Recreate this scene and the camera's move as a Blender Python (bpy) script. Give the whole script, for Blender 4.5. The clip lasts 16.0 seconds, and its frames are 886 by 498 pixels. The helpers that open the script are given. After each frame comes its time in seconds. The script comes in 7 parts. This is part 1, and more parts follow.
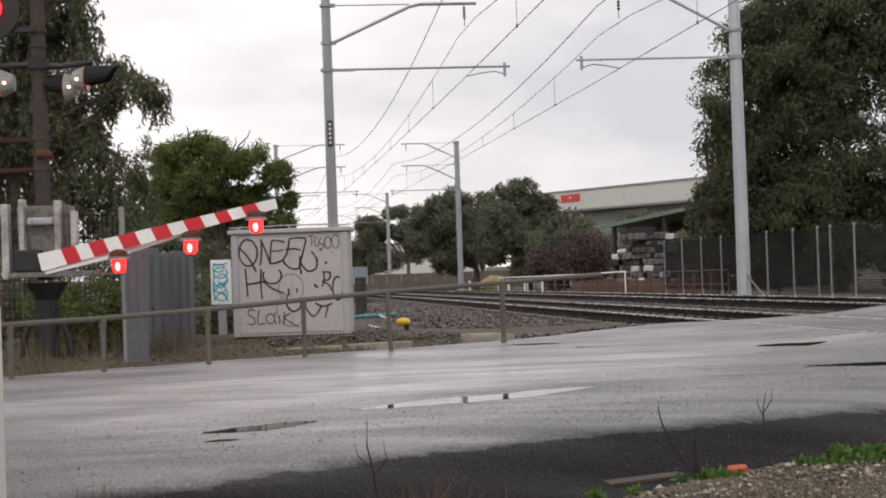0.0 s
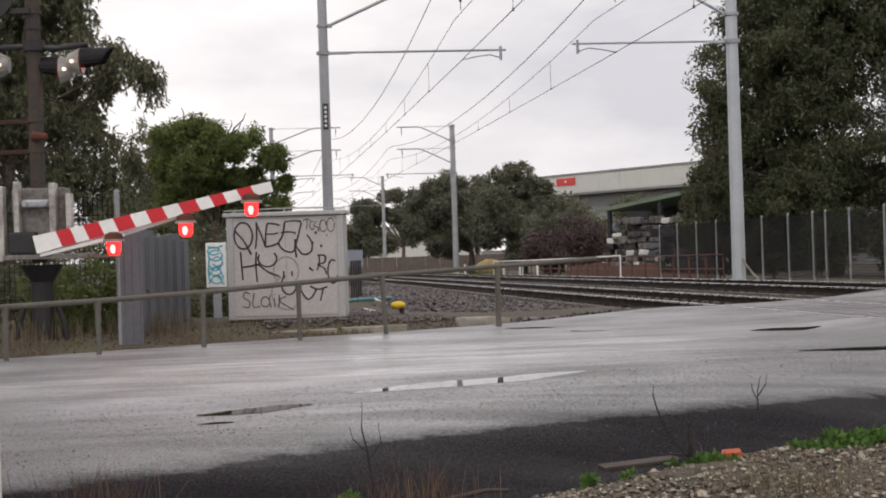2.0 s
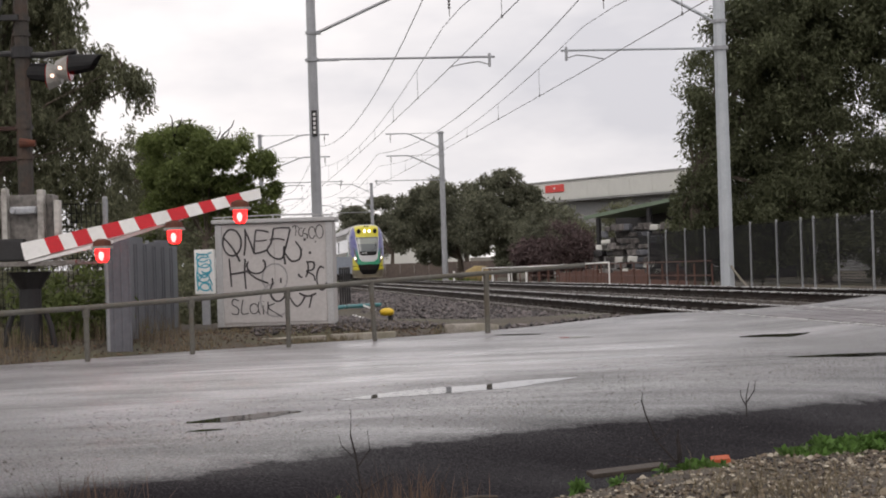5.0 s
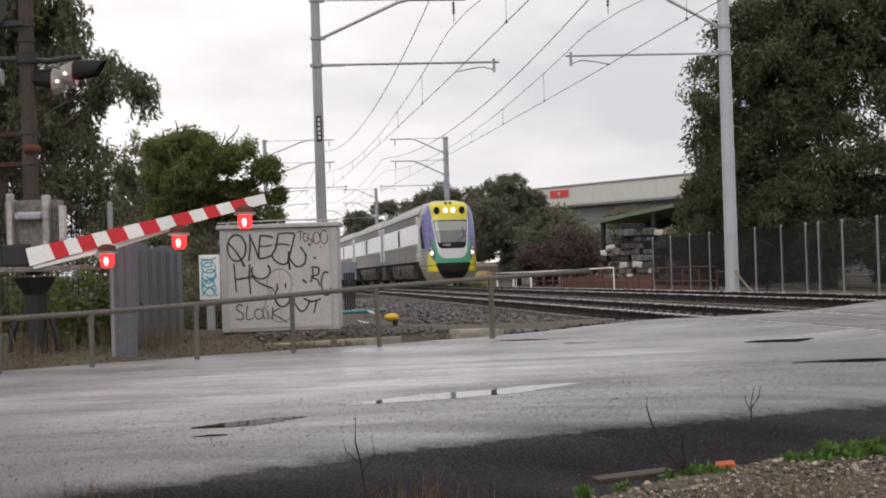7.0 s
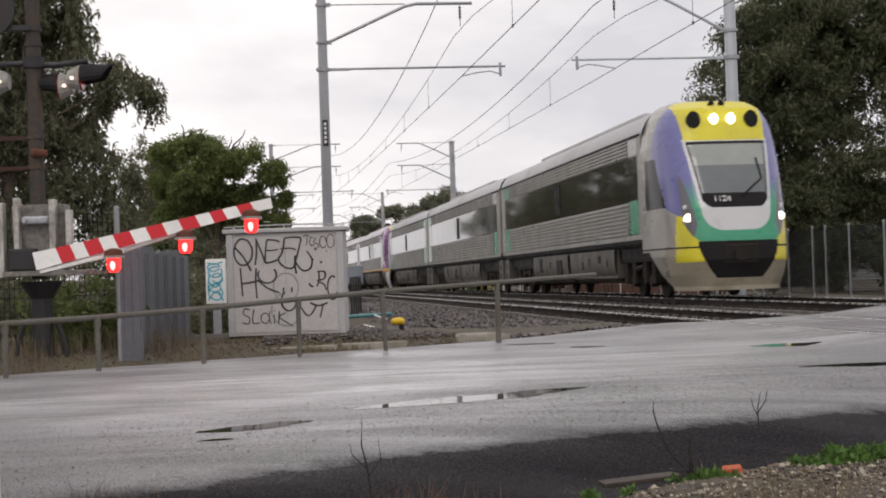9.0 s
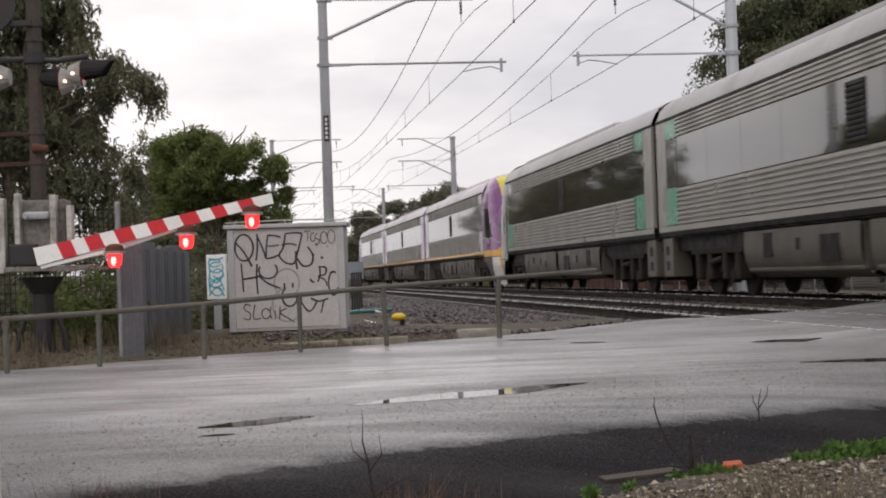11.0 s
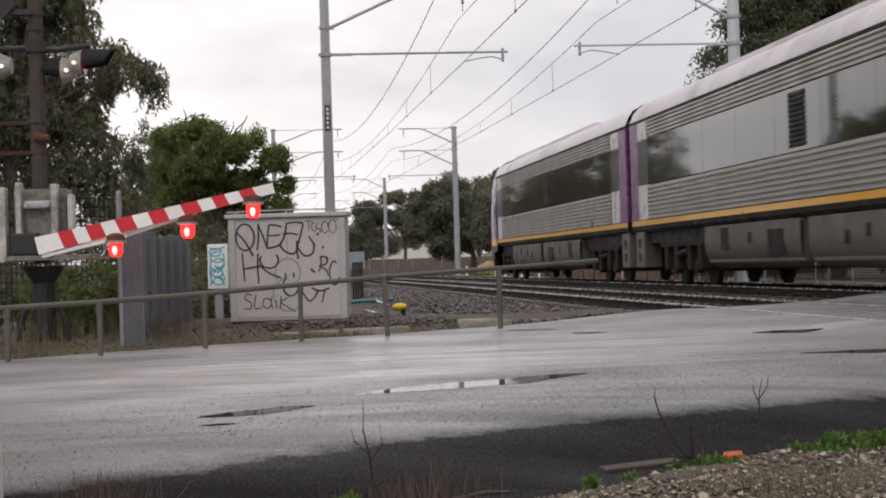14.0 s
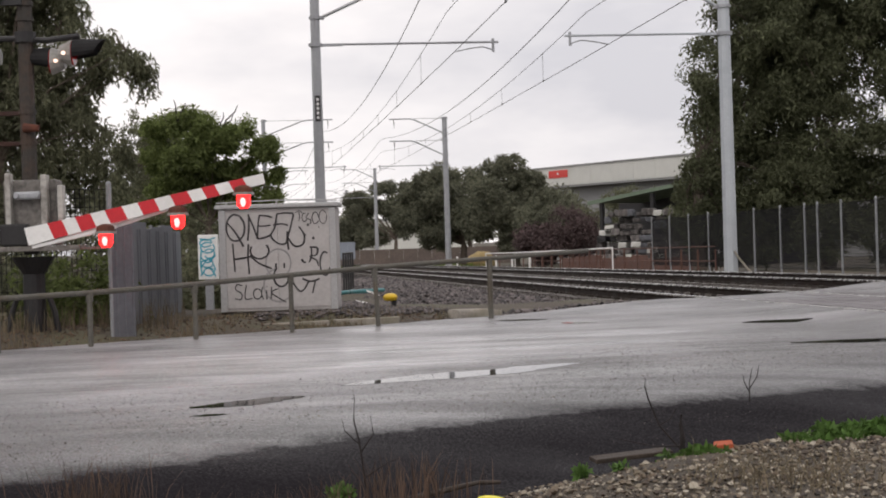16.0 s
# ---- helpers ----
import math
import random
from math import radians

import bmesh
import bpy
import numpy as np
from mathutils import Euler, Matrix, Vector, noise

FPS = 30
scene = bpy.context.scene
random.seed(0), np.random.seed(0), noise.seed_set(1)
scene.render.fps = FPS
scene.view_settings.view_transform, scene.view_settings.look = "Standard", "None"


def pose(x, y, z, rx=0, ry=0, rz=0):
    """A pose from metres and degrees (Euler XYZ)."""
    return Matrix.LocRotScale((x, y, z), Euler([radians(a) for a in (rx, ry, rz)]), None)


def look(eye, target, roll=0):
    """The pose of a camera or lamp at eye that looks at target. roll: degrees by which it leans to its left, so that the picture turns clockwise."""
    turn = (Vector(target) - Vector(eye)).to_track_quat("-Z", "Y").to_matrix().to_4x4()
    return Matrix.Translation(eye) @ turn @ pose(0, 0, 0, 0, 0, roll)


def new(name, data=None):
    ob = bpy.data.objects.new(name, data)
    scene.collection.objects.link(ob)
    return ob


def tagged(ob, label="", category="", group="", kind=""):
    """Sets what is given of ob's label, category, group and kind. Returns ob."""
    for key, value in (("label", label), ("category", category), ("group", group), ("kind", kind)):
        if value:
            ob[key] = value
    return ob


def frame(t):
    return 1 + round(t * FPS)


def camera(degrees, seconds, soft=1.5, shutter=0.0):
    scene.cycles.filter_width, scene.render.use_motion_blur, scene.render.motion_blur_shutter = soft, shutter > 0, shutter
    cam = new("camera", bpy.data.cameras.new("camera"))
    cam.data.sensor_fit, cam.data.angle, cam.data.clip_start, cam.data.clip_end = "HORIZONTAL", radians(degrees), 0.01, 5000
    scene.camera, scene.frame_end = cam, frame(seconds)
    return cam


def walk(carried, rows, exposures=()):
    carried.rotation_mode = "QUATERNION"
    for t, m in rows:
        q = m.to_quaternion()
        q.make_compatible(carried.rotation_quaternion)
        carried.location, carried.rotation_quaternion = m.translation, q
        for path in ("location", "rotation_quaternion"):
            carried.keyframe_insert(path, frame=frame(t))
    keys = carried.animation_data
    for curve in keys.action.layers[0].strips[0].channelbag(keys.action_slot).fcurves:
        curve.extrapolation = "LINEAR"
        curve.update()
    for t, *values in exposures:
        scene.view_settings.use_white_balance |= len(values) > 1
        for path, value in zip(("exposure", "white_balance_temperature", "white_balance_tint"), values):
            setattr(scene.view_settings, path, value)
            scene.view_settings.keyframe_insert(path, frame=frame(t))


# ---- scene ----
EYE = 0.9
cam = camera(31.3, 16.0, soft=1.9, shutter=0.22)
walk(cam, [
    (0.0, pose(0, 0, EYE, 90.634, 2.000, -6.340)),
    (0.5, pose(0, 0, EYE, 90.423, 1.923, -6.053)),
    (1.0, pose(0, 0, EYE, 90.976, 1.962, -5.795)),
    (1.5, pose(0, 0, EYE, 90.507, 2.000, -5.663)),
    (2.0, pose(0, 0, EYE, 90.033, 1.819, -6.513)),
    (2.5, pose(0, 0, EYE, 89.860, 1.841, -6.623)),
    (3.0, pose(0, 0, EYE, 89.776, 1.841, -6.722)),
    (3.5, pose(0, 0, EYE, 90.002, 1.880, -6.784)),
    (4.0, pose(0, 0, EYE, 89.927, 1.804, -6.835)),
    (4.2, pose(0, 0, EYE, 89.770, 1.300, -7.750)),
    (4.5, pose(0, 0, EYE, 90.000, 1.850, -6.950)),
    (6.5, pose(0, 0, EYE, 90.457, 1.848, -6.874)),
    (7.0, pose(0, 0, EYE, 90.461, 1.860, -6.748)),
    (7.5, pose(0, 0, EYE, 90.527, 1.851, -6.636)),
    (8.0, pose(0, 0, EYE, 90.620, 1.867, -6.563)),
    (8.5, pose(0, 0, EYE, 91.091, 1.866, -6.532)),
    (9.0, pose(0, 0, EYE, 90.617, 1.878, -6.519)),
    (11.5, pose(0, 0, EYE, 90.369, 1.854, -6.480)),
    (12.0, pose(0, 0, EYE, 90.257, 1.887, -6.447)),
    (12.5, pose(0, 0, EYE, 90.273, 1.955, -6.451)),
    (13.0, pose(0, 0, EYE, 90.298, 1.774, -6.419)),
    (13.5, pose(0, 0, EYE, 90.118, 1.948, -6.413)),
    (14.0, pose(0, 0, EYE, 90.099, 1.727, -6.450)),
    (14.5, pose(0, 0, EYE, 89.829, 1.691, -6.754)),
    (15.0, pose(0, 0, EYE, 89.528, 1.557, -6.996)),
    (15.5, pose(0, 0, EYE, 89.579, 1.762, -6.831)),
    (16.0, pose(0, 0, EYE, 89.738, 1.800, -6.793)),
], exposures=[(0.0, 0.0, 6820, 14), (16.0, 0.0, 6820, 14)])

# ---- light: a bright overcast afternoon after rain ----
SUN_EL, SUN_AZ = radians(48), radians(215)
world = bpy.data.worlds.new("overcast_sky")
scene.world = world
world.use_nodes = True
wn, wl = world.node_tree.nodes, world.node_tree.links
wn.clear()
w_out = wn.new("ShaderNodeOutputWorld")
w_bg = wn.new("ShaderNodeBackground")
w_sky = wn.new("ShaderNodeTexSky")
w_sky.sky_type, w_sky.sun_disc = "NISHITA", False
w_sky.sun_elevation, w_sky.sun_rotation, w_sky.dust_density = SUN_EL, SUN_AZ, 4.0
w_hsv = wn.new("ShaderNodeHueSaturation")
w_hsv.inputs["Saturation"].default_value = 0.12
w_noise = wn.new("ShaderNodeTexNoise")
w_noise.inputs["Scale"].default_value, w_noise.inputs["Detail"].default_value = 2.3, 6.0
w_noise.inputs["Roughness"].default_value = 0.55
w_tc, w_map = wn.new("ShaderNodeTexCoord"), wn.new("ShaderNodeMapping")
w_map.inputs["Scale"].default_value = (1.0, 1.0, 2.6)  # cloud layers lie flat
w_map.inputs["Location"].default_value = (0.35, 0.0, 0.2)
wl.new(w_tc.outputs["Generated"], w_map.inputs["Vector"])
wl.new(w_map.outputs["Vector"], w_noise.inputs["Vector"])
w_ramp = wn.new("ShaderNodeValToRGB")
w_ramp.color_ramp.elements[0].position, w_ramp.color_ramp.elements[0].color = 0.36, (5.4, 5.6, 6.1, 1)
w_ramp.color_ramp.elements[1].position, w_ramp.color_ramp.elements[1].color = 0.60, (8.9, 8.9, 9.0, 1)
w_mix = wn.new("ShaderNodeMix")
w_mix.data_type = "RGBA"
w_mix.inputs["Factor"].default_value = 0.88
w_bg.inputs["Strength"].default_value = 0.131
wl.new(w_sky.outputs["Color"], w_hsv.inputs["Color"])
wl.new(w_noise.outputs["Fac"], w_ramp.inputs["Fac"])
wl.new(w_hsv.outputs["Color"], w_mix.inputs["A"])
wl.new(w_ramp.outputs["Color"], w_mix.inputs["B"])
wl.new(w_mix.outputs["Result"], w_bg.inputs["Color"])
wl.new(w_bg.outputs["Background"], w_out.inputs["Surface"])
sun = new("sun", bpy.data.lights.new("sun", "SUN"))
sun.data.energy, sun.data.angle, sun.data.color = 0.5, radians(25), (1.0, 0.97, 0.93)
sun.matrix_world = look((-20, -30, 40), (0, 10, 0))


# ---- materials ----
def mat(name, col, rough=0.7, metal=0.0, var=0.25, scale=4.0, fine=60.0, bump=0.15, dirt=None, dirt_amt=0.0,
        per_piece=0.0, island=0.0, wet=0.0, coat=0.0, size=0.01, rough_var=0.15, glow=None):
    """A surface with two scales of variation, fine relief and, if given, stains of a second colour."""
    m = bpy.data.materials.new(name)
    m.use_nodes = True
    n, l = m.node_tree.nodes, m.node_tree.links
    b = n["Principled BSDF"]
    tc = n.new("ShaderNodeTexCoord")
    big, small = n.new("ShaderNodeTexNoise"), n.new("ShaderNodeTexNoise")
    big.inputs["Scale"].default_value, big.inputs["Detail"].default_value = scale, 4
    small.inputs["Scale"].default_value, small.inputs["Detail"].default_value = fine, 3
    for tx in (big, small):
        l.new(tc.outputs["Object"], tx.inputs["Vector"])
    add = n.new("ShaderNodeMath")
    add.operation = "ADD"
    l.new(big.outputs["Fac"], add.inputs[0])
    l.new(small.outputs["Fac"], add.inputs[1])
    mr = n.new("ShaderNodeMapRange")
    mr.inputs["From Min"].default_value, mr.inputs["From Max"].default_value = 0.65, 1.35
    mr.inputs["To Min"].default_value, mr.inputs["To Max"].default_value = 1 - var, 1 + var
    l.new(add.outputs[0], mr.inputs["Value"])
    val = mr.outputs["Result"]
    if per_piece or island:
        src = n.new("ShaderNodeObjectInfo" if per_piece else "ShaderNodeNewGeometry")
        pr = n.new("ShaderNodeMapRange")
        k = per_piece or island
        pr.inputs["To Min"].default_value, pr.inputs["To Max"].default_value = 1 - k, 1 + k
        l.new(src.outputs["Random" if per_piece else "Random Per Island"], pr.inputs["Value"])
        mul = n.new("ShaderNodeMath")
        mul.operation = "MULTIPLY"
        l.new(val, mul.inputs[0])
        l.new(pr.outputs["Result"], mul.inputs[1])
        val = mul.outputs[0]
    vm = n.new("ShaderNodeVectorMath")
    vm.operation = "SCALE"
    vm.inputs[0].default_value = col
    l.new(val, vm.inputs["Scale"])
    colour = vm.outputs["Vector"]
    if dirt is not None:
        st = n.new("ShaderNodeTexNoise")
        st.inputs["Scale"].default_value, st.inputs["Detail"].default_value = scale * 0.6, 8
        st.inputs["Roughness"].default_value = 0.65
        l.new(tc.outputs["Object"], st.inputs["Vector"])
        sr = n.new("ShaderNodeMapRange")
        sr.inputs["From Min"].default_value, sr.inputs["From Max"].default_value = 0.48, 0.66
        sr.inputs["To Max"].default_value = dirt_amt
        l.new(st.outputs["Fac"], sr.inputs["Value"])
        mx = n.new("ShaderNodeMix")
        mx.data_type = "RGBA"
        l.new(sr.outputs["Result"], mx.inputs["Factor"])
        l.new(colour, mx.inputs["A"])
        mx.inputs["B"].default_value = (*dirt, 1)
        colour = mx.outputs["Result"]
    l.new(colour, b.inputs["Base Color"])
    rr = n.new("ShaderNodeMapRange")
    rr.inputs["From Min"].default_value, rr.inputs["From Max"].default_value = 0.3, 0.7
    rr.inputs["To Min"].default_value, rr.inputs["To Max"].default_value = max(0.02, rough - rough_var), min(1, rough + rough_var)
    l.new(big.outputs["Fac"], rr.inputs["Value"])
    l.new(rr.outputs["Result"], b.inputs["Roughness"])
    b.inputs["Metallic"].default_value = metal
    b.inputs["Coat Weight"].default_value, b.inputs["Coat Roughness"].default_value = coat, 0.08
    if bump:
        bp = n.new("ShaderNodeBump")
        bp.inputs["Strength"].default_value, bp.inputs["Distance"].default_value = bump, size
        l.new(add.outputs[0], bp.inputs["Height"])
        l.new(bp.outputs["Normal"], b.inputs["Normal"])
    if glow:
        b.inputs["Emission Color"].default_value = (*glow[0], 1)
        b.inputs["Emission Strength"].default_value = glow[1]
    return m


def leaf_mat(name, col, island=0.35):
    """Thin leaves: half of the light that falls on them comes through."""
    m = mat(name, col, rough=0.7, var=0.45, scale=0.45, fine=6, bump=0, island=island)
    n, l = m.node_tree.nodes, m.node_tree.links
    b = n["Principled BSDF"]
    b.inputs["Specular IOR Level"].default_value = 0.25
    tr, mx = n.new("ShaderNodeBsdfTranslucent"), n.new("ShaderNodeMixShader")
    mx.inputs["Fac"].default_value = 0.4
    l.new(b.inputs["Base Color"].links[0].from_socket, tr.inputs["Color"])
    l.new(b.outputs["BSDF"], mx.inputs[1])
    l.new(tr.outputs["BSDF"], mx.inputs[2])
    l.new(mx.outputs["Shader"], n["Material Output"].inputs["Surface"])
    return m


def glass_mat(name, col, rough=0.04, spec=0.7):
    m = mat(name, col, rough=rough, var=0.08, scale=0.7, fine=3, bump=0, rough_var=0.02)
    m.node_tree.nodes["Principled BSDF"].inputs["Specular IOR Level"].default_value = spec
    return m


def road_mat():
    """Wet, patched asphalt: aggregate relief, damp and drier areas, painted sheen and edge shade."""
    m = bpy.data.materials.new("wet_asphalt")
    m.use_nodes = True
    n, l = m.node_tree.nodes, m.node_tree.links
    b = n["Principled BSDF"]
    tc, mp = n.new("ShaderNodeTexCoord"), n.new("ShaderNodeMapping")
    mp.inputs["Rotation"].default_value = (0, 0, -radians(27.2))
    mp.inputs["Scale"].default_value = (0.14, 1.25, 1.0)
    l.new(tc.outputs["Object"], mp.inputs["Vector"])
    streak = n.new("ShaderNodeTexNoise")
    streak.inputs["Scale"].default_value, streak.inputs["Detail"].default_value = 1.0, 5
    l.new(mp.outputs["Vector"], streak.inputs["Vector"])
    grain, spot = n.new("ShaderNodeTexVoronoi"), n.new("ShaderNodeTexNoise")
    grain.inputs["Scale"].default_value = 120
    spot.inputs["Scale"].default_value, spot.inputs["Detail"].default_value = 0.7, 6
    l.new(tc.outputs["Object"], grain.inputs["Vector"])
    l.new(tc.outputs["Object"], spot.inputs["Vector"])
    ramp = n.new("ShaderNodeValToRGB")
    ramp.color_ramp.elements[0].position, ramp.color_ramp.elements[0].color = 0.36, (0.024, 0.023, 0.0245, 1)
    ramp.color_ramp.elements[1].position, ramp.color_ramp.elements[1].color = 0.62, (0.0475, 0.0394, 0.0495, 1)
    l.new(spot.outputs["Fac"], ramp.inputs["Fac"])
    mixc = n.new("ShaderNodeMix")
    mixc.data_type, mixc.blend_type = "RGBA", "MULTIPLY"
    mixc.inputs["Factor"].default_value = 0.85
    l.new(ramp.outputs["Color"], mixc.inputs["A"])
    l.new(grain.outputs["Color"], mixc.inputs["B"])
    sat = n.new("ShaderNodeHueSaturation")
    sat.inputs["Saturation"].default_value, sat.inputs["Value"].default_value = 0.2, 1.8
    l.new(mixc.outputs["Result"], sat.inputs["Color"])
    # shade of the sloping near edge, painted into the colour with a ragged border
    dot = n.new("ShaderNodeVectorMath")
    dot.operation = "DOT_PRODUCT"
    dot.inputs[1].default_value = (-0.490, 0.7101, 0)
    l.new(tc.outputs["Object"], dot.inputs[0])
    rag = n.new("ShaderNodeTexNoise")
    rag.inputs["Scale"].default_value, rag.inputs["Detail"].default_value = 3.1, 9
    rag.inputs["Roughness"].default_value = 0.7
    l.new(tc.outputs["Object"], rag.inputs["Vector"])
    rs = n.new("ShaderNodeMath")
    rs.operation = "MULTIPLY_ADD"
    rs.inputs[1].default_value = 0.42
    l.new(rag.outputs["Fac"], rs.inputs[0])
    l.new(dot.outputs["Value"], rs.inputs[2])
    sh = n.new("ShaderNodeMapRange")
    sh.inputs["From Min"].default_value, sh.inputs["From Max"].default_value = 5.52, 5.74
    # towards the tracks the painted shade narrows
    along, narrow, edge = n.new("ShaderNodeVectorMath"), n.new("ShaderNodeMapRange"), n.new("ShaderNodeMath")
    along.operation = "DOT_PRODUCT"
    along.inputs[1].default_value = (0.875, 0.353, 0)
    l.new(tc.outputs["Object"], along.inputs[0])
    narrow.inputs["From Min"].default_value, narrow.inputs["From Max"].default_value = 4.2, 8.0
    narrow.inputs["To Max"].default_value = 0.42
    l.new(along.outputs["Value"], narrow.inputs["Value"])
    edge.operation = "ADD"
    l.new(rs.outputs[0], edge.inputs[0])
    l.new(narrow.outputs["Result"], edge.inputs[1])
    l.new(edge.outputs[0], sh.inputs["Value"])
    # lane sheen painted into the base: paler than the strip beside the shoulder
    lane_sheen = n.new("ShaderNodeMapRange")
    lane_sheen.inputs["From Min"].default_value, lane_sheen.inputs["From Max"].default_value = 5.7, 7.8
    lane_sheen.inputs["To Min"].default_value, lane_sheen.inputs["To Max"].default_value = 1.7, 5.0
    l.new(rs.outputs[0], lane_sheen.inputs["Value"])
    # asphalt colour with that painted sheen applied
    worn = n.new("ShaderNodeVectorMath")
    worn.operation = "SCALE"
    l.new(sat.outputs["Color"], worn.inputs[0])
    l.new(lane_sheen.outputs["Result"], worn.inputs["Scale"])
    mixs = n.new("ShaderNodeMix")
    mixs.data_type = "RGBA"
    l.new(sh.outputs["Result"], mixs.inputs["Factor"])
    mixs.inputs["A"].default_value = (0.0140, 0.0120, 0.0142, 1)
    # bands of sheen across the road, painted into base colour and set in the coat
    sheen_at, sheen_bands = n.new("ShaderNodeMapRange"), n.new("ShaderNodeValToRGB")
    sheen_at.inputs["From Min"].default_value, sheen_at.inputs["From Max"].default_value = 5.46, 12.86
    l.new(rs.outputs[0], sheen_at.inputs["Value"])
    el = sheen_bands.color_ramp.elements
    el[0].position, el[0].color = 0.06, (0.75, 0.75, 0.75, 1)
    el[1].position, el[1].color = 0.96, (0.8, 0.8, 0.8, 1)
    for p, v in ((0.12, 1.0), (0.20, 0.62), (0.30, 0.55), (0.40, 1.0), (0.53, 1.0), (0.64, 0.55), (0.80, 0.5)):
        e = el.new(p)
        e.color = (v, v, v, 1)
    l.new(sheen_at.outputs["Result"], sheen_bands.inputs["Fac"])
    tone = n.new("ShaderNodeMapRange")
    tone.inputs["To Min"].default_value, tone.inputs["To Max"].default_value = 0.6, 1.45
    # fine streaks along the road that break up the painted sheen
    thin_map, thin_streak, streaked, sheen_mask = n.new("ShaderNodeMapping"), n.new("ShaderNodeTexNoise"), n.new("ShaderNodeMath"), n.new("ShaderNodeMath")
    thin_map.inputs["Rotation"].default_value, thin_map.inputs["Scale"].default_value = (0, 0, -radians(27.2)), (0.4, 3.2, 1.0)
    l.new(tc.outputs["Object"], thin_map.inputs["Vector"])
    l.new(thin_map.outputs["Vector"], thin_streak.inputs["Vector"])
    thin_streak.inputs["Scale"].default_value, thin_streak.inputs["Detail"].default_value = 1.0, 7
    thin_streak.inputs["Roughness"].default_value = 0.62
    thin_range = n.new("ShaderNodeMapRange")
    thin_range.inputs["From Min"].default_value, thin_range.inputs["From Max"].default_value = 0.36, 0.64
    thin_range.inputs["To Min"].default_value, thin_range.inputs["To Max"].default_value = 0.45, 1.25
    l.new(thin_streak.outputs["Fac"], thin_range.inputs["Value"])
    # the sheen is dimmed at either end of the road, in colour and coat
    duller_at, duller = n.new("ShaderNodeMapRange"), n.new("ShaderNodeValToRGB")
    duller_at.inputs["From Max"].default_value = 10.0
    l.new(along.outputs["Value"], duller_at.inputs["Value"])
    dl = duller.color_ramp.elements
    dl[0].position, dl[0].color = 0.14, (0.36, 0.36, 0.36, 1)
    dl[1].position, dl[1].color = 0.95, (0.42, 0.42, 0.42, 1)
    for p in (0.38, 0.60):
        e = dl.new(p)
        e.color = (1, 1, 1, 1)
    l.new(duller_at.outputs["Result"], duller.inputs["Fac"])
    streaked.operation = sheen_mask.operation = "MULTIPLY"
    l.new(sheen_bands.outputs["Color"], streaked.inputs[0])
    l.new(thin_range.outputs["Result"], streaked.inputs[1])
    l.new(streaked.outputs[0], sheen_mask.inputs[0])
    l.new(duller.outputs["Color"], sheen_mask.inputs[1])
    l.new(sheen_mask.outputs[0], tone.inputs["Value"])
    sheen_tinted = n.new("ShaderNodeVectorMath")
    sheen_tinted.operation = "SCALE"
    l.new(worn.outputs["Vector"], sheen_tinted.inputs[0])
    l.new(tone.outputs["Result"], sheen_tinted.inputs["Scale"])
    l.new(sheen_tinted.outputs["Vector"], mixs.inputs["B"])
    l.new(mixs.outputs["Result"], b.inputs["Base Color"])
    rr = n.new("ShaderNodeMapRange")
    rr.inputs["From Min"].default_value, rr.inputs["From Max"].default_value = 0.38, 0.62
    rr.inputs["To Min"].default_value, rr.inputs["To Max"].default_value = 0.38, 0.62
    l.new(streak.outputs["Fac"], rr.inputs["Value"])
    gritty = n.new("ShaderNodeTexNoise")
    gritty.inputs["Scale"].default_value, gritty.inputs["Detail"].default_value = 80, 3
    l.new(tc.outputs["Object"], gritty.inputs["Vector"])
    gm = n.new("ShaderNodeMapRange")
    gm.inputs["From Min"].default_value, gm.inputs["From Max"].default_value = 0.35, 0.65
    gm.inputs["To Min"].default_value, gm.inputs["To Max"].default_value = -0.16, 0.22
    l.new(gritty.outputs["Fac"], gm.inputs["Value"])
    ga = n.new("ShaderNodeMath")
    ga.operation = "ADD"
    l.new(rr.outputs["Result"], ga.inputs[0])
    l.new(gm.outputs["Result"], ga.inputs[1])
    l.new(ga.outputs[0], b.inputs["Roughness"])
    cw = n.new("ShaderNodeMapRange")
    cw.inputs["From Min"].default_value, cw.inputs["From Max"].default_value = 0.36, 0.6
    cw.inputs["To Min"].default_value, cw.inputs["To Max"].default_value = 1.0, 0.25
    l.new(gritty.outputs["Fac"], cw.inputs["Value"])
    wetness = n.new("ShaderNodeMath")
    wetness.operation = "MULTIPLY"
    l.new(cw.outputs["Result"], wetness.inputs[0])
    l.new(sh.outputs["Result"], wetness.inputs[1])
    sheen_coat = n.new("ShaderNodeMath")
    sheen_coat.operation = "MULTIPLY"
    l.new(wetness.outputs[0], sheen_coat.inputs[0])
    l.new(sheen_mask.outputs[0], sheen_coat.inputs[1])
    l.new(sheen_coat.outputs[0], b.inputs["Coat Weight"])
    spec = n.new("ShaderNodeMapRange")
    spec.inputs["To Min"].default_value, spec.inputs["To Max"].default_value = 0.02, 0.8
    l.new(sh.outputs["Result"], spec.inputs["Value"])
    l.new(spec.outputs["Result"], b.inputs["Specular IOR Level"])
    bp = n.new("ShaderNodeBump")
    bp.inputs["Strength"].default_value, bp.inputs["Distance"].default_value = 0.18, 0.004
    l.new(grain.outputs["Distance"], bp.inputs["Height"])
    l.new(bp.outputs["Normal"], b.inputs["Normal"])
    # a thin film of rain lies in long streaks on the lane and runs out towards the shoulder
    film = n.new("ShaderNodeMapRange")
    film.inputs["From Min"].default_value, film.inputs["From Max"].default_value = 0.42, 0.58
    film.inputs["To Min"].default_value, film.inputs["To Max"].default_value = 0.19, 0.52
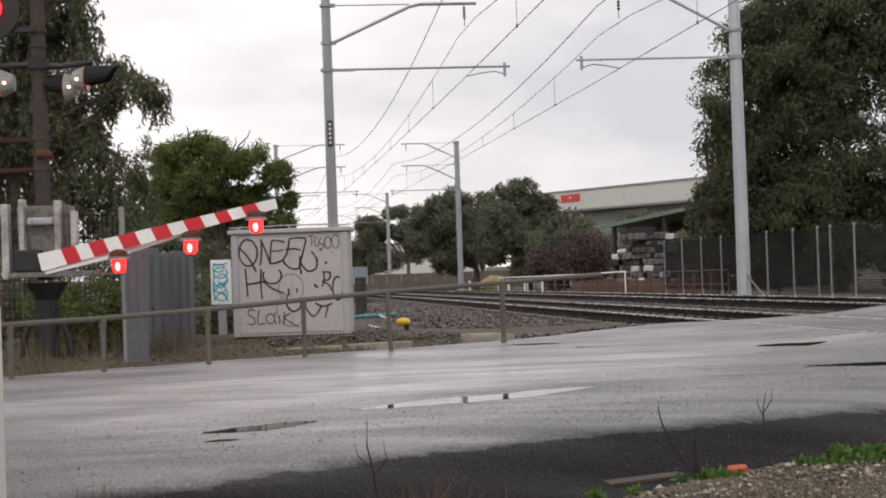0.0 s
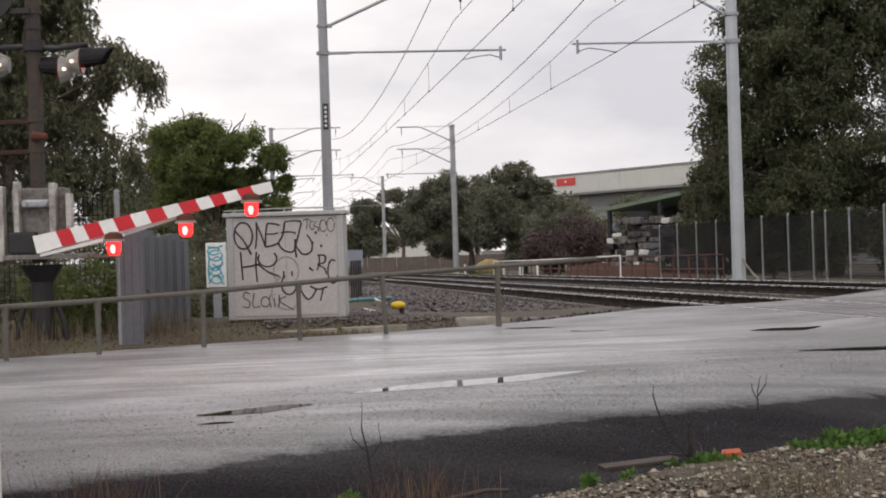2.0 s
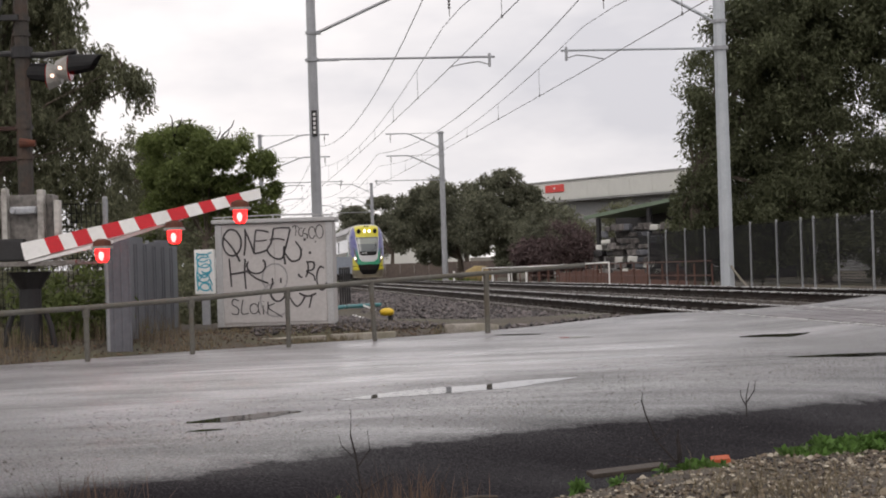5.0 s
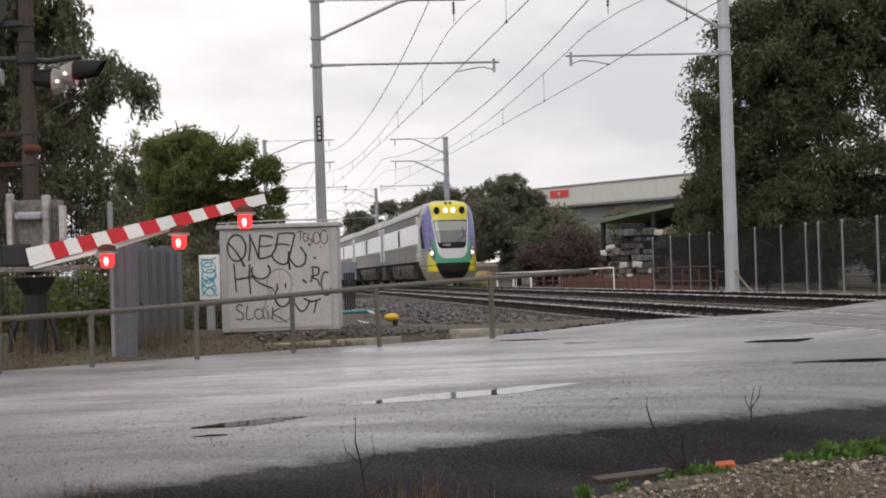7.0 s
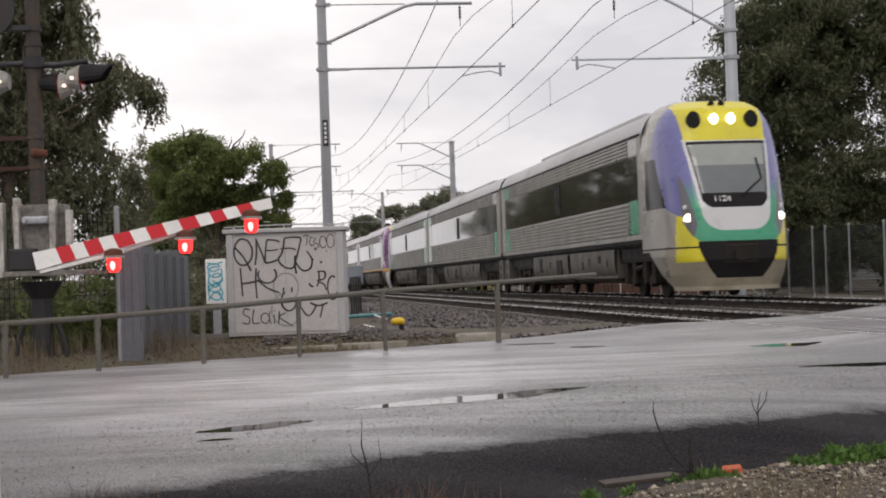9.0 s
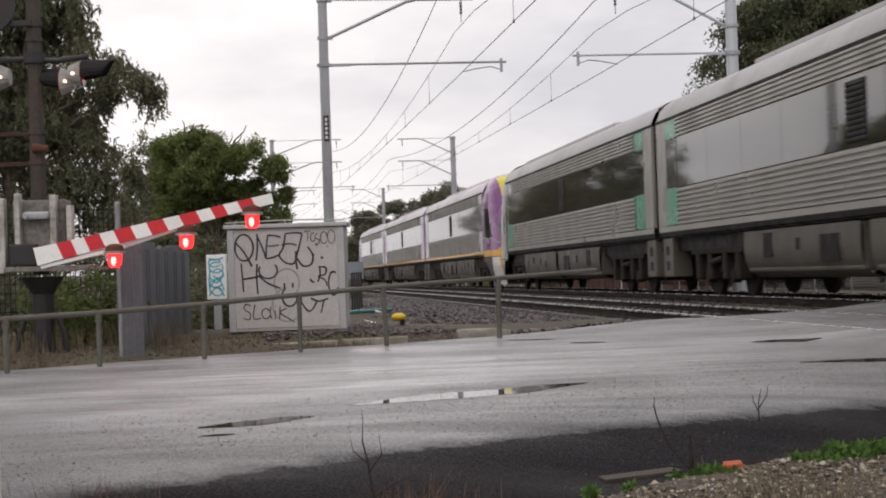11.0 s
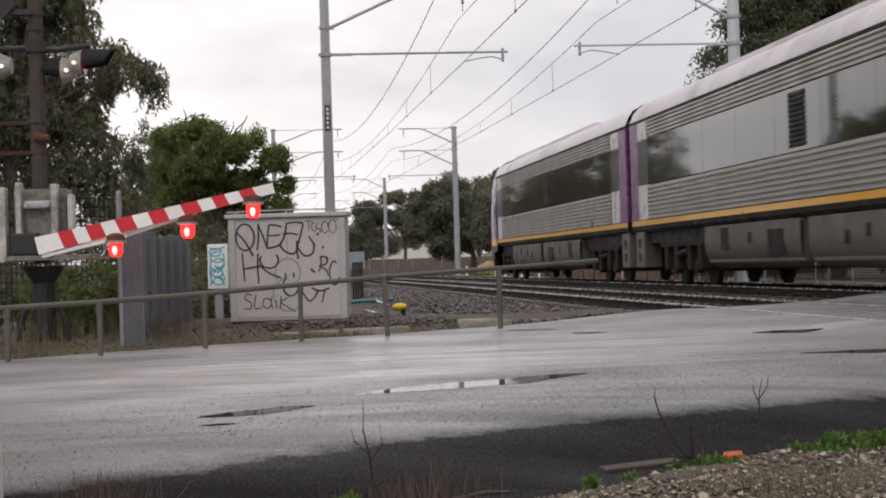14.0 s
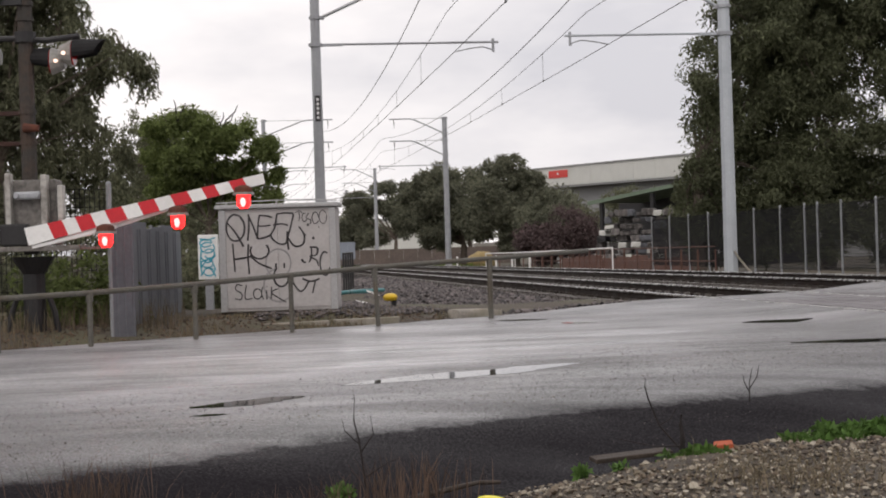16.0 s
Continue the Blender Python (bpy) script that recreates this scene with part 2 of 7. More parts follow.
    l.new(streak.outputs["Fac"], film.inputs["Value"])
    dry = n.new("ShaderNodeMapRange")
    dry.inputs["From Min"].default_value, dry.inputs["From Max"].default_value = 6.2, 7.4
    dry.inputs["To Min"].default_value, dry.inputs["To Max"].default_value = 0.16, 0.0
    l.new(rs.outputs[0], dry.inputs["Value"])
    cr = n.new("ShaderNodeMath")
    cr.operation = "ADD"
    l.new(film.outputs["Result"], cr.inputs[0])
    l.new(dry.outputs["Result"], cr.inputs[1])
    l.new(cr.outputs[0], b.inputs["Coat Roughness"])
    return m


def stone_mat():
    """River and crusher gravel: dark, brown, tan and a few pale stones."""
    m = mat("gravel_stone", (0.2, 0.17, 0.135), 0.65, var=0.3, scale=8, fine=60, bump=0.3)
    n, l = m.node_tree.nodes, m.node_tree.links
    geo, ramp = n.new("ShaderNodeNewGeometry"), n.new("ShaderNodeValToRGB")
    el = ramp.color_ramp.elements
    el[0].position, el[0].color = 0.0, (0.030, 0.027, 0.025, 1)
    el[1].position, el[1].color = 1.0, (0.46, 0.41, 0.33, 1)
    for p, c in ((0.25, (0.085, 0.062, 0.045, 1)), (0.5, (0.15, 0.112, 0.075, 1)), (0.72, (0.21, 0.175, 0.125, 1)), (0.88, (0.34, 0.30, 0.235, 1))):
        e = el.new(p)
        e.color = c
    l.new(geo.outputs["Random Per Island"], ramp.inputs["Fac"])
    l.new(ramp.outputs["Color"], n["Principled BSDF"].inputs["Base Color"])
    return m


def banded_mat(name, low, high, z0, z1):
    """Train paint that passes from one colour to another up the nose."""
    m = mat(name, low, 0.35, var=0.06, scale=1.5, fine=15, bump=0, coat=0.4)
    n, l = m.node_tree.nodes, m.node_tree.links
    tc, sep, mr, mx = n.new("ShaderNodeTexCoord"), n.new("ShaderNodeSeparateXYZ"), n.new("ShaderNodeMapRange"), n.new("ShaderNodeMix")
    mx.data_type = "RGBA"
    l.new(tc.outputs["Object"], sep.inputs[0])
    l.new(sep.outputs["Z"], mr.inputs["Value"])
    mr.inputs["From Min"].default_value, mr.inputs["From Max"].default_value = z0, z1
    l.new(mr.outputs["Result"], mx.inputs["Factor"])
    mx.inputs["A"].default_value, mx.inputs["B"].default_value = (*low, 1), (*high, 1)
    l.new(mx.outputs["Result"], n["Principled BSDF"].inputs["Base Color"])
    return m


def facet_mat(name, dark, mid, pale):
    """Train paint printed with angular shards in three tones of one colour."""
    m = mat(name, mid, 0.3, var=0.08, scale=1.5, fine=15, bump=0, coat=0.5)
    n, l = m.node_tree.nodes, m.node_tree.links
    tc, vor, sep, ramp = n.new("ShaderNodeTexCoord"), n.new("ShaderNodeTexVoronoi"), n.new("ShaderNodeSeparateColor"), n.new("ShaderNodeValToRGB")
    vor.inputs["Scale"].default_value = 1.7
    vor.distance = "MANHATTAN"
    l.new(tc.outputs["Object"], vor.inputs["Vector"])
    l.new(vor.outputs["Color"], sep.inputs["Color"])
    ramp.color_ramp.interpolation = "CONSTANT"
    el = ramp.color_ramp.elements
    el[0].position, el[0].color = 0.0, (*dark, 1)
    el[1].position, el[1].color = 0.86, (*pale, 1)
    e = el.new(0.42)
    e.color = (*mid, 1)
    l.new(sep.outputs["Red"], ramp.inputs["Fac"])
    l.new(ramp.outputs["Color"], n["Principled BSDF"].inputs["Base Color"])
    return m


M_ROAD = road_mat()
M_WATER = glass_mat("puddle_water", (0.02, 0.019, 0.018), 0.03)
M_SOIL = mat("damp_soil", (0.075, 0.060, 0.045), 0.9, var=0.45, scale=0.7, fine=25, bump=0.6, size=0.03, dirt=(0.10, 0.11, 0.05), dirt_amt=0.6)
M_GRAVELBED = mat("gravel_fines", (0.085, 0.070, 0.053), 0.9, var=0.5, scale=2, fine=60, bump=0.8, size=0.02)
M_STONE = stone_mat()
M_BALLAST = mat("ballast_stone", (0.088, 0.074, 0.072), 0.6, var=0.3, scale=8, fine=60, bump=0.3, island=0.85)
M_BALLASTBED = mat("ballast_bed", (0.034, 0.028, 0.026), 0.9, var=0.6, scale=3, fine=20, bump=1.0, size=0.05)
M_RAIL = mat("rusty_rail_web", (0.026, 0.019, 0.016), 0.7, var=0.4, scale=3, fine=40)
M_RAILTOP = mat("polished_rail_head", (0.42, 0.41, 0.40), 0.25, metal=1.0, var=0.1, bump=0.05)
M_SLEEPER = mat("weathered_sleeper", (0.05, 0.043, 0.038), 0.85, var=0.3, per_piece=0.25)
M_CLIP = mat("pale_rail_clip", (0.15, 0.135, 0.125), 0.6, metal=0.2, var=0.3, scale=6, fine=40, bump=0.05)
M_CROSSING = mat("wet_crossing_panel", (0.17, 0.155, 0.165), 0.42, var=0.22, scale=1.5, fine=30, bump=0.15, per_piece=0.15, dirt=(0.09, 0.08, 0.08), dirt_amt=0.5)
M_GALV = mat("galvanised_steel", (0.36, 0.37, 0.39), 0.5, metal=0.35, var=0.15, scale=2, fine=30, bump=0.05, dirt=(0.22, 0.22, 0.22), dirt_amt=0.4)
M_GALVR = mat("pale_galvanised_steel", (0.47, 0.50, 0.53), 0.5, metal=0.3, var=0.12, scale=1.2, fine=30, bump=0.05, dirt=(0.33, 0.37, 0.40), dirt_amt=0.5)
M_WIRE = mat("dull_copper_wire", (0.10, 0.10, 0.10), 0.6, metal=0.4, var=0.1, bump=0)
M_INSUL = mat("dark_insulator", (0.05, 0.035, 0.03), 0.35, var=0.1, bump=0)
M_BLACK = mat("black_steel", (0.018, 0.017, 0.018), 0.6, var=0.3, scale=4, fine=40, bump=0.1)
M_TAGWHITE = mat("white_lettering", (0.7, 0.7, 0.7), 0.6, var=0.1, bump=0)
M_POLE = mat("weathered_steel_post", (0.040, 0.035, 0.030), 0.75, var=0.35, scale=3, fine=30, dirt=(0.16, 0.07, 0.035), dirt_amt=0.35)
M_RUST = mat("rust", (0.10, 0.034, 0.02), 0.85, var=0.4, scale=8, fine=60)
M_DARKRUST = mat("dark_rust", (0.045, 0.02, 0.015), 0.85, var=0.4, scale=6, fine=40)
M_MECH = mat("grey_weathered_casting", (0.19, 0.175, 0.16), 0.65, var=0.6, scale=3.2, fine=22, bump=0.3, dirt=(0.045, 0.034, 0.026), dirt_amt=0.85)
M_PLATE = mat("pale_streaked_plate", (0.42, 0.40, 0.37), 0.6, var=0.35, scale=4, fine=24, bump=0.2, dirt=(0.05, 0.035, 0.025), dirt_amt=0.85)
M_WHITE = mat("white_enamel", (0.85, 0.84, 0.82), 0.4, var=0.06, scale=3, fine=30, bump=0.03, dirt=(0.5, 0.48, 0.44), dirt_amt=0.35)
M_POST = mat("chipped_white_paint", (0.72, 0.70, 0.66), 0.5, var=0.08, scale=5, fine=40, bump=0.1, dirt=(0.16, 0.065, 0.03), dirt_amt=0.55)
M_RED = mat("red_reflective", (0.60, 0.016, 0.026), 0.4, var=0.1, scale=3, fine=30, bump=0.02)
M_LAMPON = mat("lit_red_lens", (0.5, 0.02, 0.02), 0.3, var=0.02, bump=0, glow=((1.0, 0.015, 0.015), 4.0))
M_LAMPCORE = mat("lit_lamp_core", (0.9, 0.5, 0.4), 0.3, var=0.02, bump=0, glow=((1.0, 0.30, 0.30), 2.6))
M_LAMPOFF = mat("unlit_red_lens", (0.35, 0.012, 0.012), 0.15, var=0.05, bump=0)
M_FLASHGREY = mat("grey_flasher_shell", (0.30, 0.29, 0.27), 0.5, var=0.25, scale=6, fine=40, dirt=(0.12, 0.1, 0.08), dirt_amt=0.5)
M_GLINT = mat("lit_peep_lens", (0.9, 0.7, 0.6), 0.3, var=0.02, bump=0, glow=((1.0, 0.72, 0.6), 1.3))
M_BOX = mat("grey_painted_cabinet", (0.46, 0.44, 0.43), 0.55, var=0.10, scale=1.4, fine=25, bump=0.04, dirt=(0.34, 0.31, 0.29), dirt_amt=0.5)
M_BOXEDGE = mat("grey_aluminium_frame", (0.40, 0.40, 0.40), 0.5, metal=0.2, var=0.15, scale=3, fine=30)
M_SPRAY = mat("black_spray_paint", (0.035, 0.032, 0.034), 0.6, var=0.3, scale=6, fine=30, bump=0)
M_SPRAYGREY = mat("faded_spray_paint", (0.29, 0.28, 0.28), 0.6, var=0.2, scale=6, fine=30, bump=0)
M_SPRAYBLUE = mat("light_blue_spray_paint", (0.06, 0.42, 0.55), 0.5, var=0.2, scale=6, fine=30, bump=0)
M_CONC = mat("weathered_concrete", (0.33, 0.30, 0.26), 0.85, var=0.3, scale=4, fine=40, bump=0.3, dirt=(0.16, 0.15, 0.09), dirt_amt=0.6)
M_RAILING = mat("weathered_pipe_rail", (0.115, 0.11, 0.095), 0.6, metal=0.2, var=0.3, scale=6, fine=40, dirt=(0.10, 0.075, 0.045), dirt_amt=0.5)
M_FENCE = mat("dull_fence_wire", (0.022, 0.022, 0.024), 0.85, metal=0.0, var=0.2, bump=0)
M_FPOST = mat("grey_fence_post", (0.27, 0.28, 0.29), 0.5, metal=0.2, var=0.15, scale=3, fine=30, bump=0.03)
M_SHEET = mat("blue_grey_steel_sheet", (0.12, 0.125, 0.14), 0.5, var=0.2, scale=2, fine=20, bump=0.05, per_piece=0.15)
M_YELLOW = mat("yellow_paint", (0.72, 0.47, 0.02), 0.5, var=0.15, scale=6, fine=40, bump=0.05)
M_LID = mat("yellow_plastic", (0.80, 0.72, 0.02), 0.35, var=0.08, scale=6, fine=40, bump=0.02)
M_BRICK = mat("orange_brick", (0.42, 0.085, 0.03), 0.8, var=0.25, scale=14, fine=90, bump=0.4)
M_LITTER = mat("brown_litter", (0.115, 0.08, 0.055), 0.85, var=0.3, bump=0, island=0.7)
M_WOOD = mat("wet_grey_plank", (0.05, 0.037, 0.028), 0.75, var=0.4, scale=5, fine=60, bump=0.4)
M_TWIG = mat("dead_twig", (0.022, 0.017, 0.016), 0.85, var=0.3, bump=0)
M_DEADGRASS = mat("dry_grass", (0.15, 0.12, 0.075), 0.85, var=0.2, scale=3, fine=20, bump=0, island=0.45)
M_REDGRASS = mat("reddish_dead_stems", (0.095, 0.060, 0.042), 0.85, var=0.2, scale=3, fine=20, bump=0, island=0.55)
M_WEED = leaf_mat("weed_leaf", (0.100, 0.185, 0.046))
M_GRASS = leaf_mat("green_grass", (0.13, 0.18, 0.04))
M_BARK = mat("grey_brown_bark", (0.12, 0.095, 0.075), 0.9, var=0.4, scale=3, fine=15, bump=0.5, size=0.05)
M_EUC = leaf_mat("gum_leaf", (0.152, 0.158, 0.098))
M_GREENTREE = leaf_mat("bright_leaf", (0.135, 0.168, 0.056))
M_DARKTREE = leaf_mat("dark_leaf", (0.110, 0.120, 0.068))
# distance haze is put into this paler leaf colour
M_FARTREE = leaf_mat("haze_tinted_leaf", (0.165, 0.170, 0.120))
M_MAUVE = mat("bare_mauve_twigs", (0.085, 0.056, 0.055), 0.9, var=0.2, bump=0, island=0.4)
M_RUSTRED = mat("rust_red_steel", (0.115, 0.056, 0.042), 0.8, var=0.35, scale=2, fine=15)
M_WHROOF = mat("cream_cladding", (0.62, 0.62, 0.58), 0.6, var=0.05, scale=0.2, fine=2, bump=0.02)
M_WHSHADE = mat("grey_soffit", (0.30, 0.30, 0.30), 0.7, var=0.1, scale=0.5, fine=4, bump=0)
M_SHEDGREEN = mat("faded_green_roof", (0.15, 0.20, 0.14), 0.6, var=0.15, scale=0.7, fine=6, bump=0.03)
M_SIGNRED = mat("red_sign", (0.66, 0.05, 0.04), 0.5, var=0.08, scale=1, fine=10, bump=0)
M_BALE = mat("crushed_bale", (0.11, 0.10, 0.095), 0.75, var=0.75, scale=2.5, fine=9, bump=0.6, size=0.1, per_piece=0.5)
M_BROWNWALL = mat("brown_fence_boards", (0.14, 0.11, 0.095), 0.85, var=0.3, scale=0.5, fine=6, bump=0.1)
M_BLUESIGN = mat("pale_blue_panel", (0.27, 0.30, 0.35), 0.6, var=0.15, scale=0.8, fine=8, bump=0)
# train
M_SILVER = mat("satin_stainless", (0.33, 0.32, 0.30), 0.38, metal=0.55, var=0.08, scale=0.8, fine=8, bump=0.02, dirt=(0.38, 0.35, 0.31), dirt_amt=0.45)
M_ROOF = mat("dusty_grey_roof", (0.42, 0.415, 0.425), 0.55, var=0.12, scale=0.8, fine=8, bump=0.03, dirt=(0.28, 0.26, 0.25), dirt_amt=0.5)
M_ROOFP = mat("dusty_mauve_roof", (0.60, 0.56, 0.60), 0.5, var=0.12, scale=0.8, fine=8, bump=0.03, dirt=(0.33, 0.31, 0.31), dirt_amt=0.6)
M_CABGREY = mat("warm_grey_paint", (0.27, 0.255, 0.225), 0.35, var=0.08, scale=1.2, fine=12, bump=0.02, dirt=(0.26, 0.24, 0.21), dirt_amt=0.5, coat=0.3)
M_BUMPER = mat("road_grimed_beige_paint", (0.30, 0.265, 0.20), 0.45, var=0.15, scale=1.6, fine=14, bump=0.03, dirt=(0.15, 0.115, 0.075), dirt_amt=0.75)
M_VALANCE = mat("dark_grey_valance", (0.045, 0.043, 0.044), 0.5, var=0.2, scale=1.5, fine=14, bump=0.04, dirt=(0.07, 0.06, 0.05), dirt_amt=0.5)
M_SKIRT = mat("grimy_grey_skirt", (0.082, 0.075, 0.062), 0.55, var=0.25, scale=1.5, fine=14, bump=0.05, dirt=(0.10, 0.085, 0.07), dirt_amt=0.7)
M_TGLASS = glass_mat("tinted_train_glass", (0.022, 0.020, 0.018), 0.04, 0.9)
M_TGLASS.node_tree.nodes["Principled BSDF"].inputs["Coat Weight"].default_value = 0.35  # double glazing
# sky reflection on the upper windscreen, painted as a paler glass
M_SCREENSHEEN = glass_mat("pale_windscreen_sheen", (0.27, 0.29, 0.27), 0.05)
M_WSCREEN = glass_mat("windscreen_glass", (0.12, 0.135, 0.14), 0.05)
M_CABGLASS = glass_mat("dark_cab_side_glass", (0.012, 0.012, 0.013), 0.12, 0.12)
M_TBLUE = mat("violet_blue_paint", (0.13, 0.13, 0.33), 0.35, var=0.06, scale=1.5, fine=15, bump=0, coat=0.4)
M_TPURPLE = mat("purple_paint", (0.17, 0.035, 0.17), 0.3, var=0.08, scale=1.5, fine=15, bump=0, coat=0.5)
M_TSHARDS = facet_mat("purple_shard_paint", (0.16, 0.035, 0.165), (0.21, 0.055, 0.215), (0.42, 0.25, 0.43))
M_TAPRON = banded_mat("jade_to_violet_paint", (0.02, 0.28, 0.15), (0.13, 0.13, 0.33), 2.1, 2.7)
M_TGREEN = mat("jade_green_paint", (0.02, 0.28, 0.15), 0.35, var=0.06, scale=1.5, fine=15, bump=0, coat=0.4)
M_TYELLOW = mat("lemon_yellow_paint", (0.64, 0.56, 0.02), 0.4, var=0.07, scale=1.5, fine=15, bump=0, dirt=(0.42, 0.38, 0.08), dirt_amt=0.4, coat=0.3)
M_TORANGE = mat("golden_yellow_paint", (0.68, 0.33, 0.01), 0.4, var=0.07, scale=1.5, fine=15, bump=0, coat=0.3)
M_TWHITE = mat("pale_grey_paint", (0.55, 0.55, 0.56), 0.35, var=0.05, scale=1.5, fine=15, bump=0, coat=0.3)
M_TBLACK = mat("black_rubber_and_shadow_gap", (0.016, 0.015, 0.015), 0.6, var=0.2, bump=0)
M_BOGIE = mat("brake_dust_steel", (0.026, 0.022, 0.019), 0.75, var=0.4, scale=5, fine=30)
M_HEAD = mat("lit_headlamp", (0.9, 0.9, 0.85), 0.2, var=0.02, bump=0, glow=((1.0, 0.93, 0.80), 3.0))
for dull in (M_BOGIE, M_TBLACK, M_RAIL, M_BALLASTBED, M_SLEEPER, M_FENCE):
    dull.node_tree.nodes["Principled BSDF"].inputs["Specular IOR Level"].default_value = 0.12  # grime with no sheen
M_LENS = glass_mat("clear_lamp_lens", (0.13, 0.125, 0.14), 0.08, 0.4)


# ---- mesh helpers ----
def finish(name, bm, material, parent=None, label="", smooth=False):
    me = bpy.data.meshes.new(name)
    bm.normal_update()
    bm.to_mesh(me)
    bm.free()
    me.materials.append(material)
    if smooth:
        me.polygons.foreach_set("use_smooth", [True] * len(me.polygons))
    ob = new(name, me)
    if parent is not None:
        ob.parent = parent
    if label:
        ob["label"] = label
    return ob


def part(name, bm, material, parent, label="", smooth=False):
    return finish(name, bm, material, parent, label, smooth)


def thing(name, m, label, category, group=""):
    ob = new(name)
    ob.matrix_world = m
    return tagged(ob, label, category, group)


def box(bm, x0, x1, y0, y1, z0, z1, bevel=0.0, m=None):
    r = bmesh.ops.create_cube(bm, size=1.0)
    mm = Matrix.Translation(((x0 + x1) / 2, (y0 + y1) / 2, (z0 + z1) / 2)) @ Matrix.Diagonal((x1 - x0, y1 - y0, z1 - z0, 1))
    bmesh.ops.transform(bm, matrix=mm, verts=r["verts"])
    if bevel:
        edges = list({e for v in r["verts"] for e in v.link_edges})
        out = bmesh.ops.bevel(bm, geom=edges, offset=bevel, segments=2, affect="EDGES", profile=0.6)
        r["verts"] = list({v for f in out["faces"] for v in f.verts} | {v for v in r["verts"] if v.is_valid})
    if m is not None:
        bmesh.ops.transform(bm, matrix=m, verts=[v for v in r["verts"] if v.is_valid])
    return bm


def cyl(bm, a, b, r0, r1=None, seg=10, caps=True):
    a, b = Vector(a), Vector(b)
    r1 = r0 if r1 is None else r1
    d = b - a
    out = bmesh.ops.create_cone(bm, cap_ends=caps, segments=seg, radius1=r0, radius2=r1, depth=d.length)
    q = d.to_track_quat("Z", "Y").to_matrix().to_4x4()
    bmesh.ops.transform(bm, matrix=Matrix.Translation((a + b) / 2) @ q, verts=out["verts"])
    return bm


def tube(bm, pts, r, seg=6, r_end=None):
    """A tube through points, its rings turned square to the path."""
    pts = [Vector(p) for p in pts]
    rings = []
    for i, p in enumerate(pts):
        d = (pts[min(i + 1, len(pts) - 1)] - pts[max(i - 1, 0)]).normalized()
        side = d.cross(Vector((0, 0, 1)))
        side = side.normalized() if side.length > 1e-3 else Vector((1, 0, 0))
        up = side.cross(d)
        rr = r if r_end is None else r + (r_end - r) * i / (len(pts) - 1)
        rings.append([bm.verts.new(p + (side * math.cos(k * 2 * math.pi / seg) + up * math.sin(k * 2 * math.pi / seg)) * rr) for k in range(seg)])
    for a, b in zip(rings, rings[1:]):
        for k in range(seg):
            bm.faces.new((a[k], a[(k + 1) % seg], b[(k + 1) % seg], b[k]))
    bm.faces.new(rings[0][::-1])
    bm.faces.new(rings[-1])
    return bm


def raw(name, verts, faces, material, parent=None, smooth=False):
    me = bpy.data.meshes.new(name)
    me.from_pydata(verts, [], faces)
    me.materials.append(material)
    if smooth:
        me.polygons.foreach_set("use_smooth", [True] * len(me.polygons))
    ob = new(name, me)
    if parent is not None:
        ob.parent = parent
    return ob


def soft_step(a, b, x):
    k = min(1, max(0, (x - a) / (b - a)))
    return k * k * (3 - 2 * k)


B = bmesh.new

# ---- the plan: x across the tracks, y along them ----
NEAR_TRACK, FAR_TRACK = 7.0, 10.6
UX, UY = 0.889, 0.457   # along the road, on the plan
NX, NY = -0.457, 0.889  # across the road, away from the kerb where one stands


def at(x, y):
    """From the plan grid, whose lines run a little askew to the tracks, to metres."""
    return 1.0036 * x + 0.0131 * y, 1.261 * y + 0.049 * x


def plan(x, y):
    """From metres back to the plan."""
    return (1.261 * x - 0.0131 * y) / 1.2649, (1.0036 * y - 0.049 * x) / 1.2649


def fall(y):
    """The line drops gently away beyond the crossing."""
    return 0.06 - 0.0086 * (min(max(y, 0), 190) - 17)


def bend(y):
    """The line curves very slightly to one side in the distance."""
    return -0.09e-3 * (min(max(y, 0), 320) - 35) ** 2


def place(x, y, z=0.0, rx=0, ry=0, rz=0):
    """A pose at a place given on the plan."""
    px, py = at(x, y)
    return pose(px, py, z, rx, ry, rz)


def road_n(x, y):
    return NX * x + NY * y


def ground_z(x, y):
    n = road_n(x, y)
    z = -0.34 + 0.03 * noise.noise((x * 0.7, y * 0.7, 0))
    if n > 12.0:
        bank = 0.16 * soft_step(12.2, 13.0, n) * soft_step(3.5, 0.0, x)
        z = -0.06 + bank + 0.04 * noise.noise((x * 1.3, y * 1.3, 3))
        z += (fall(at(x, y)[1]) - 0.25) * soft_step(16, 26, y)
    if 2.6 < n <= 12.2:
        z = -0.55
    return z


def ground():
    def axis(lo, hi, fine_lo, fine_hi, step):
        v = list(np.arange(fine_lo, fine_hi, step))
        s, p = step, fine_hi
        while p < hi:
            v.append(p)
            s *= 1.25
            p += s
        v.append(hi)
        s, p = step, fine_lo
        while p > lo:
            s *= 1.25
            p -= s
            v.insert(0, max(p, lo))
        return v
    xs, ys = axis(-900, 900, -9, 18, 0.3), axis(-600, 1800, 0, 42, 0.3)
    verts = [(x, y, ground_z(*plan(x, y))) for y in ys for x in xs]
    w = len(xs)
    faces = [(j * w + i, j * w + i + 1, (j + 1) * w + i + 1, (j + 1) * w + i) for j in range(len(ys) - 1) for i in range(w - 1)]
    g = raw("ground", verts, faces, M_SOIL, smooth=True)
    tagged(g, "damp brown soil with thin grass", "ground", kind="structure")


def road_z(u, n):
    return 0.006 * noise.noise((u * 0.35, n * 0.35, 2)) - 0.005 + 0.05 * soft_step(8.5, 13, u) - 0.07 * soft_step(6.0, 5.1, n)


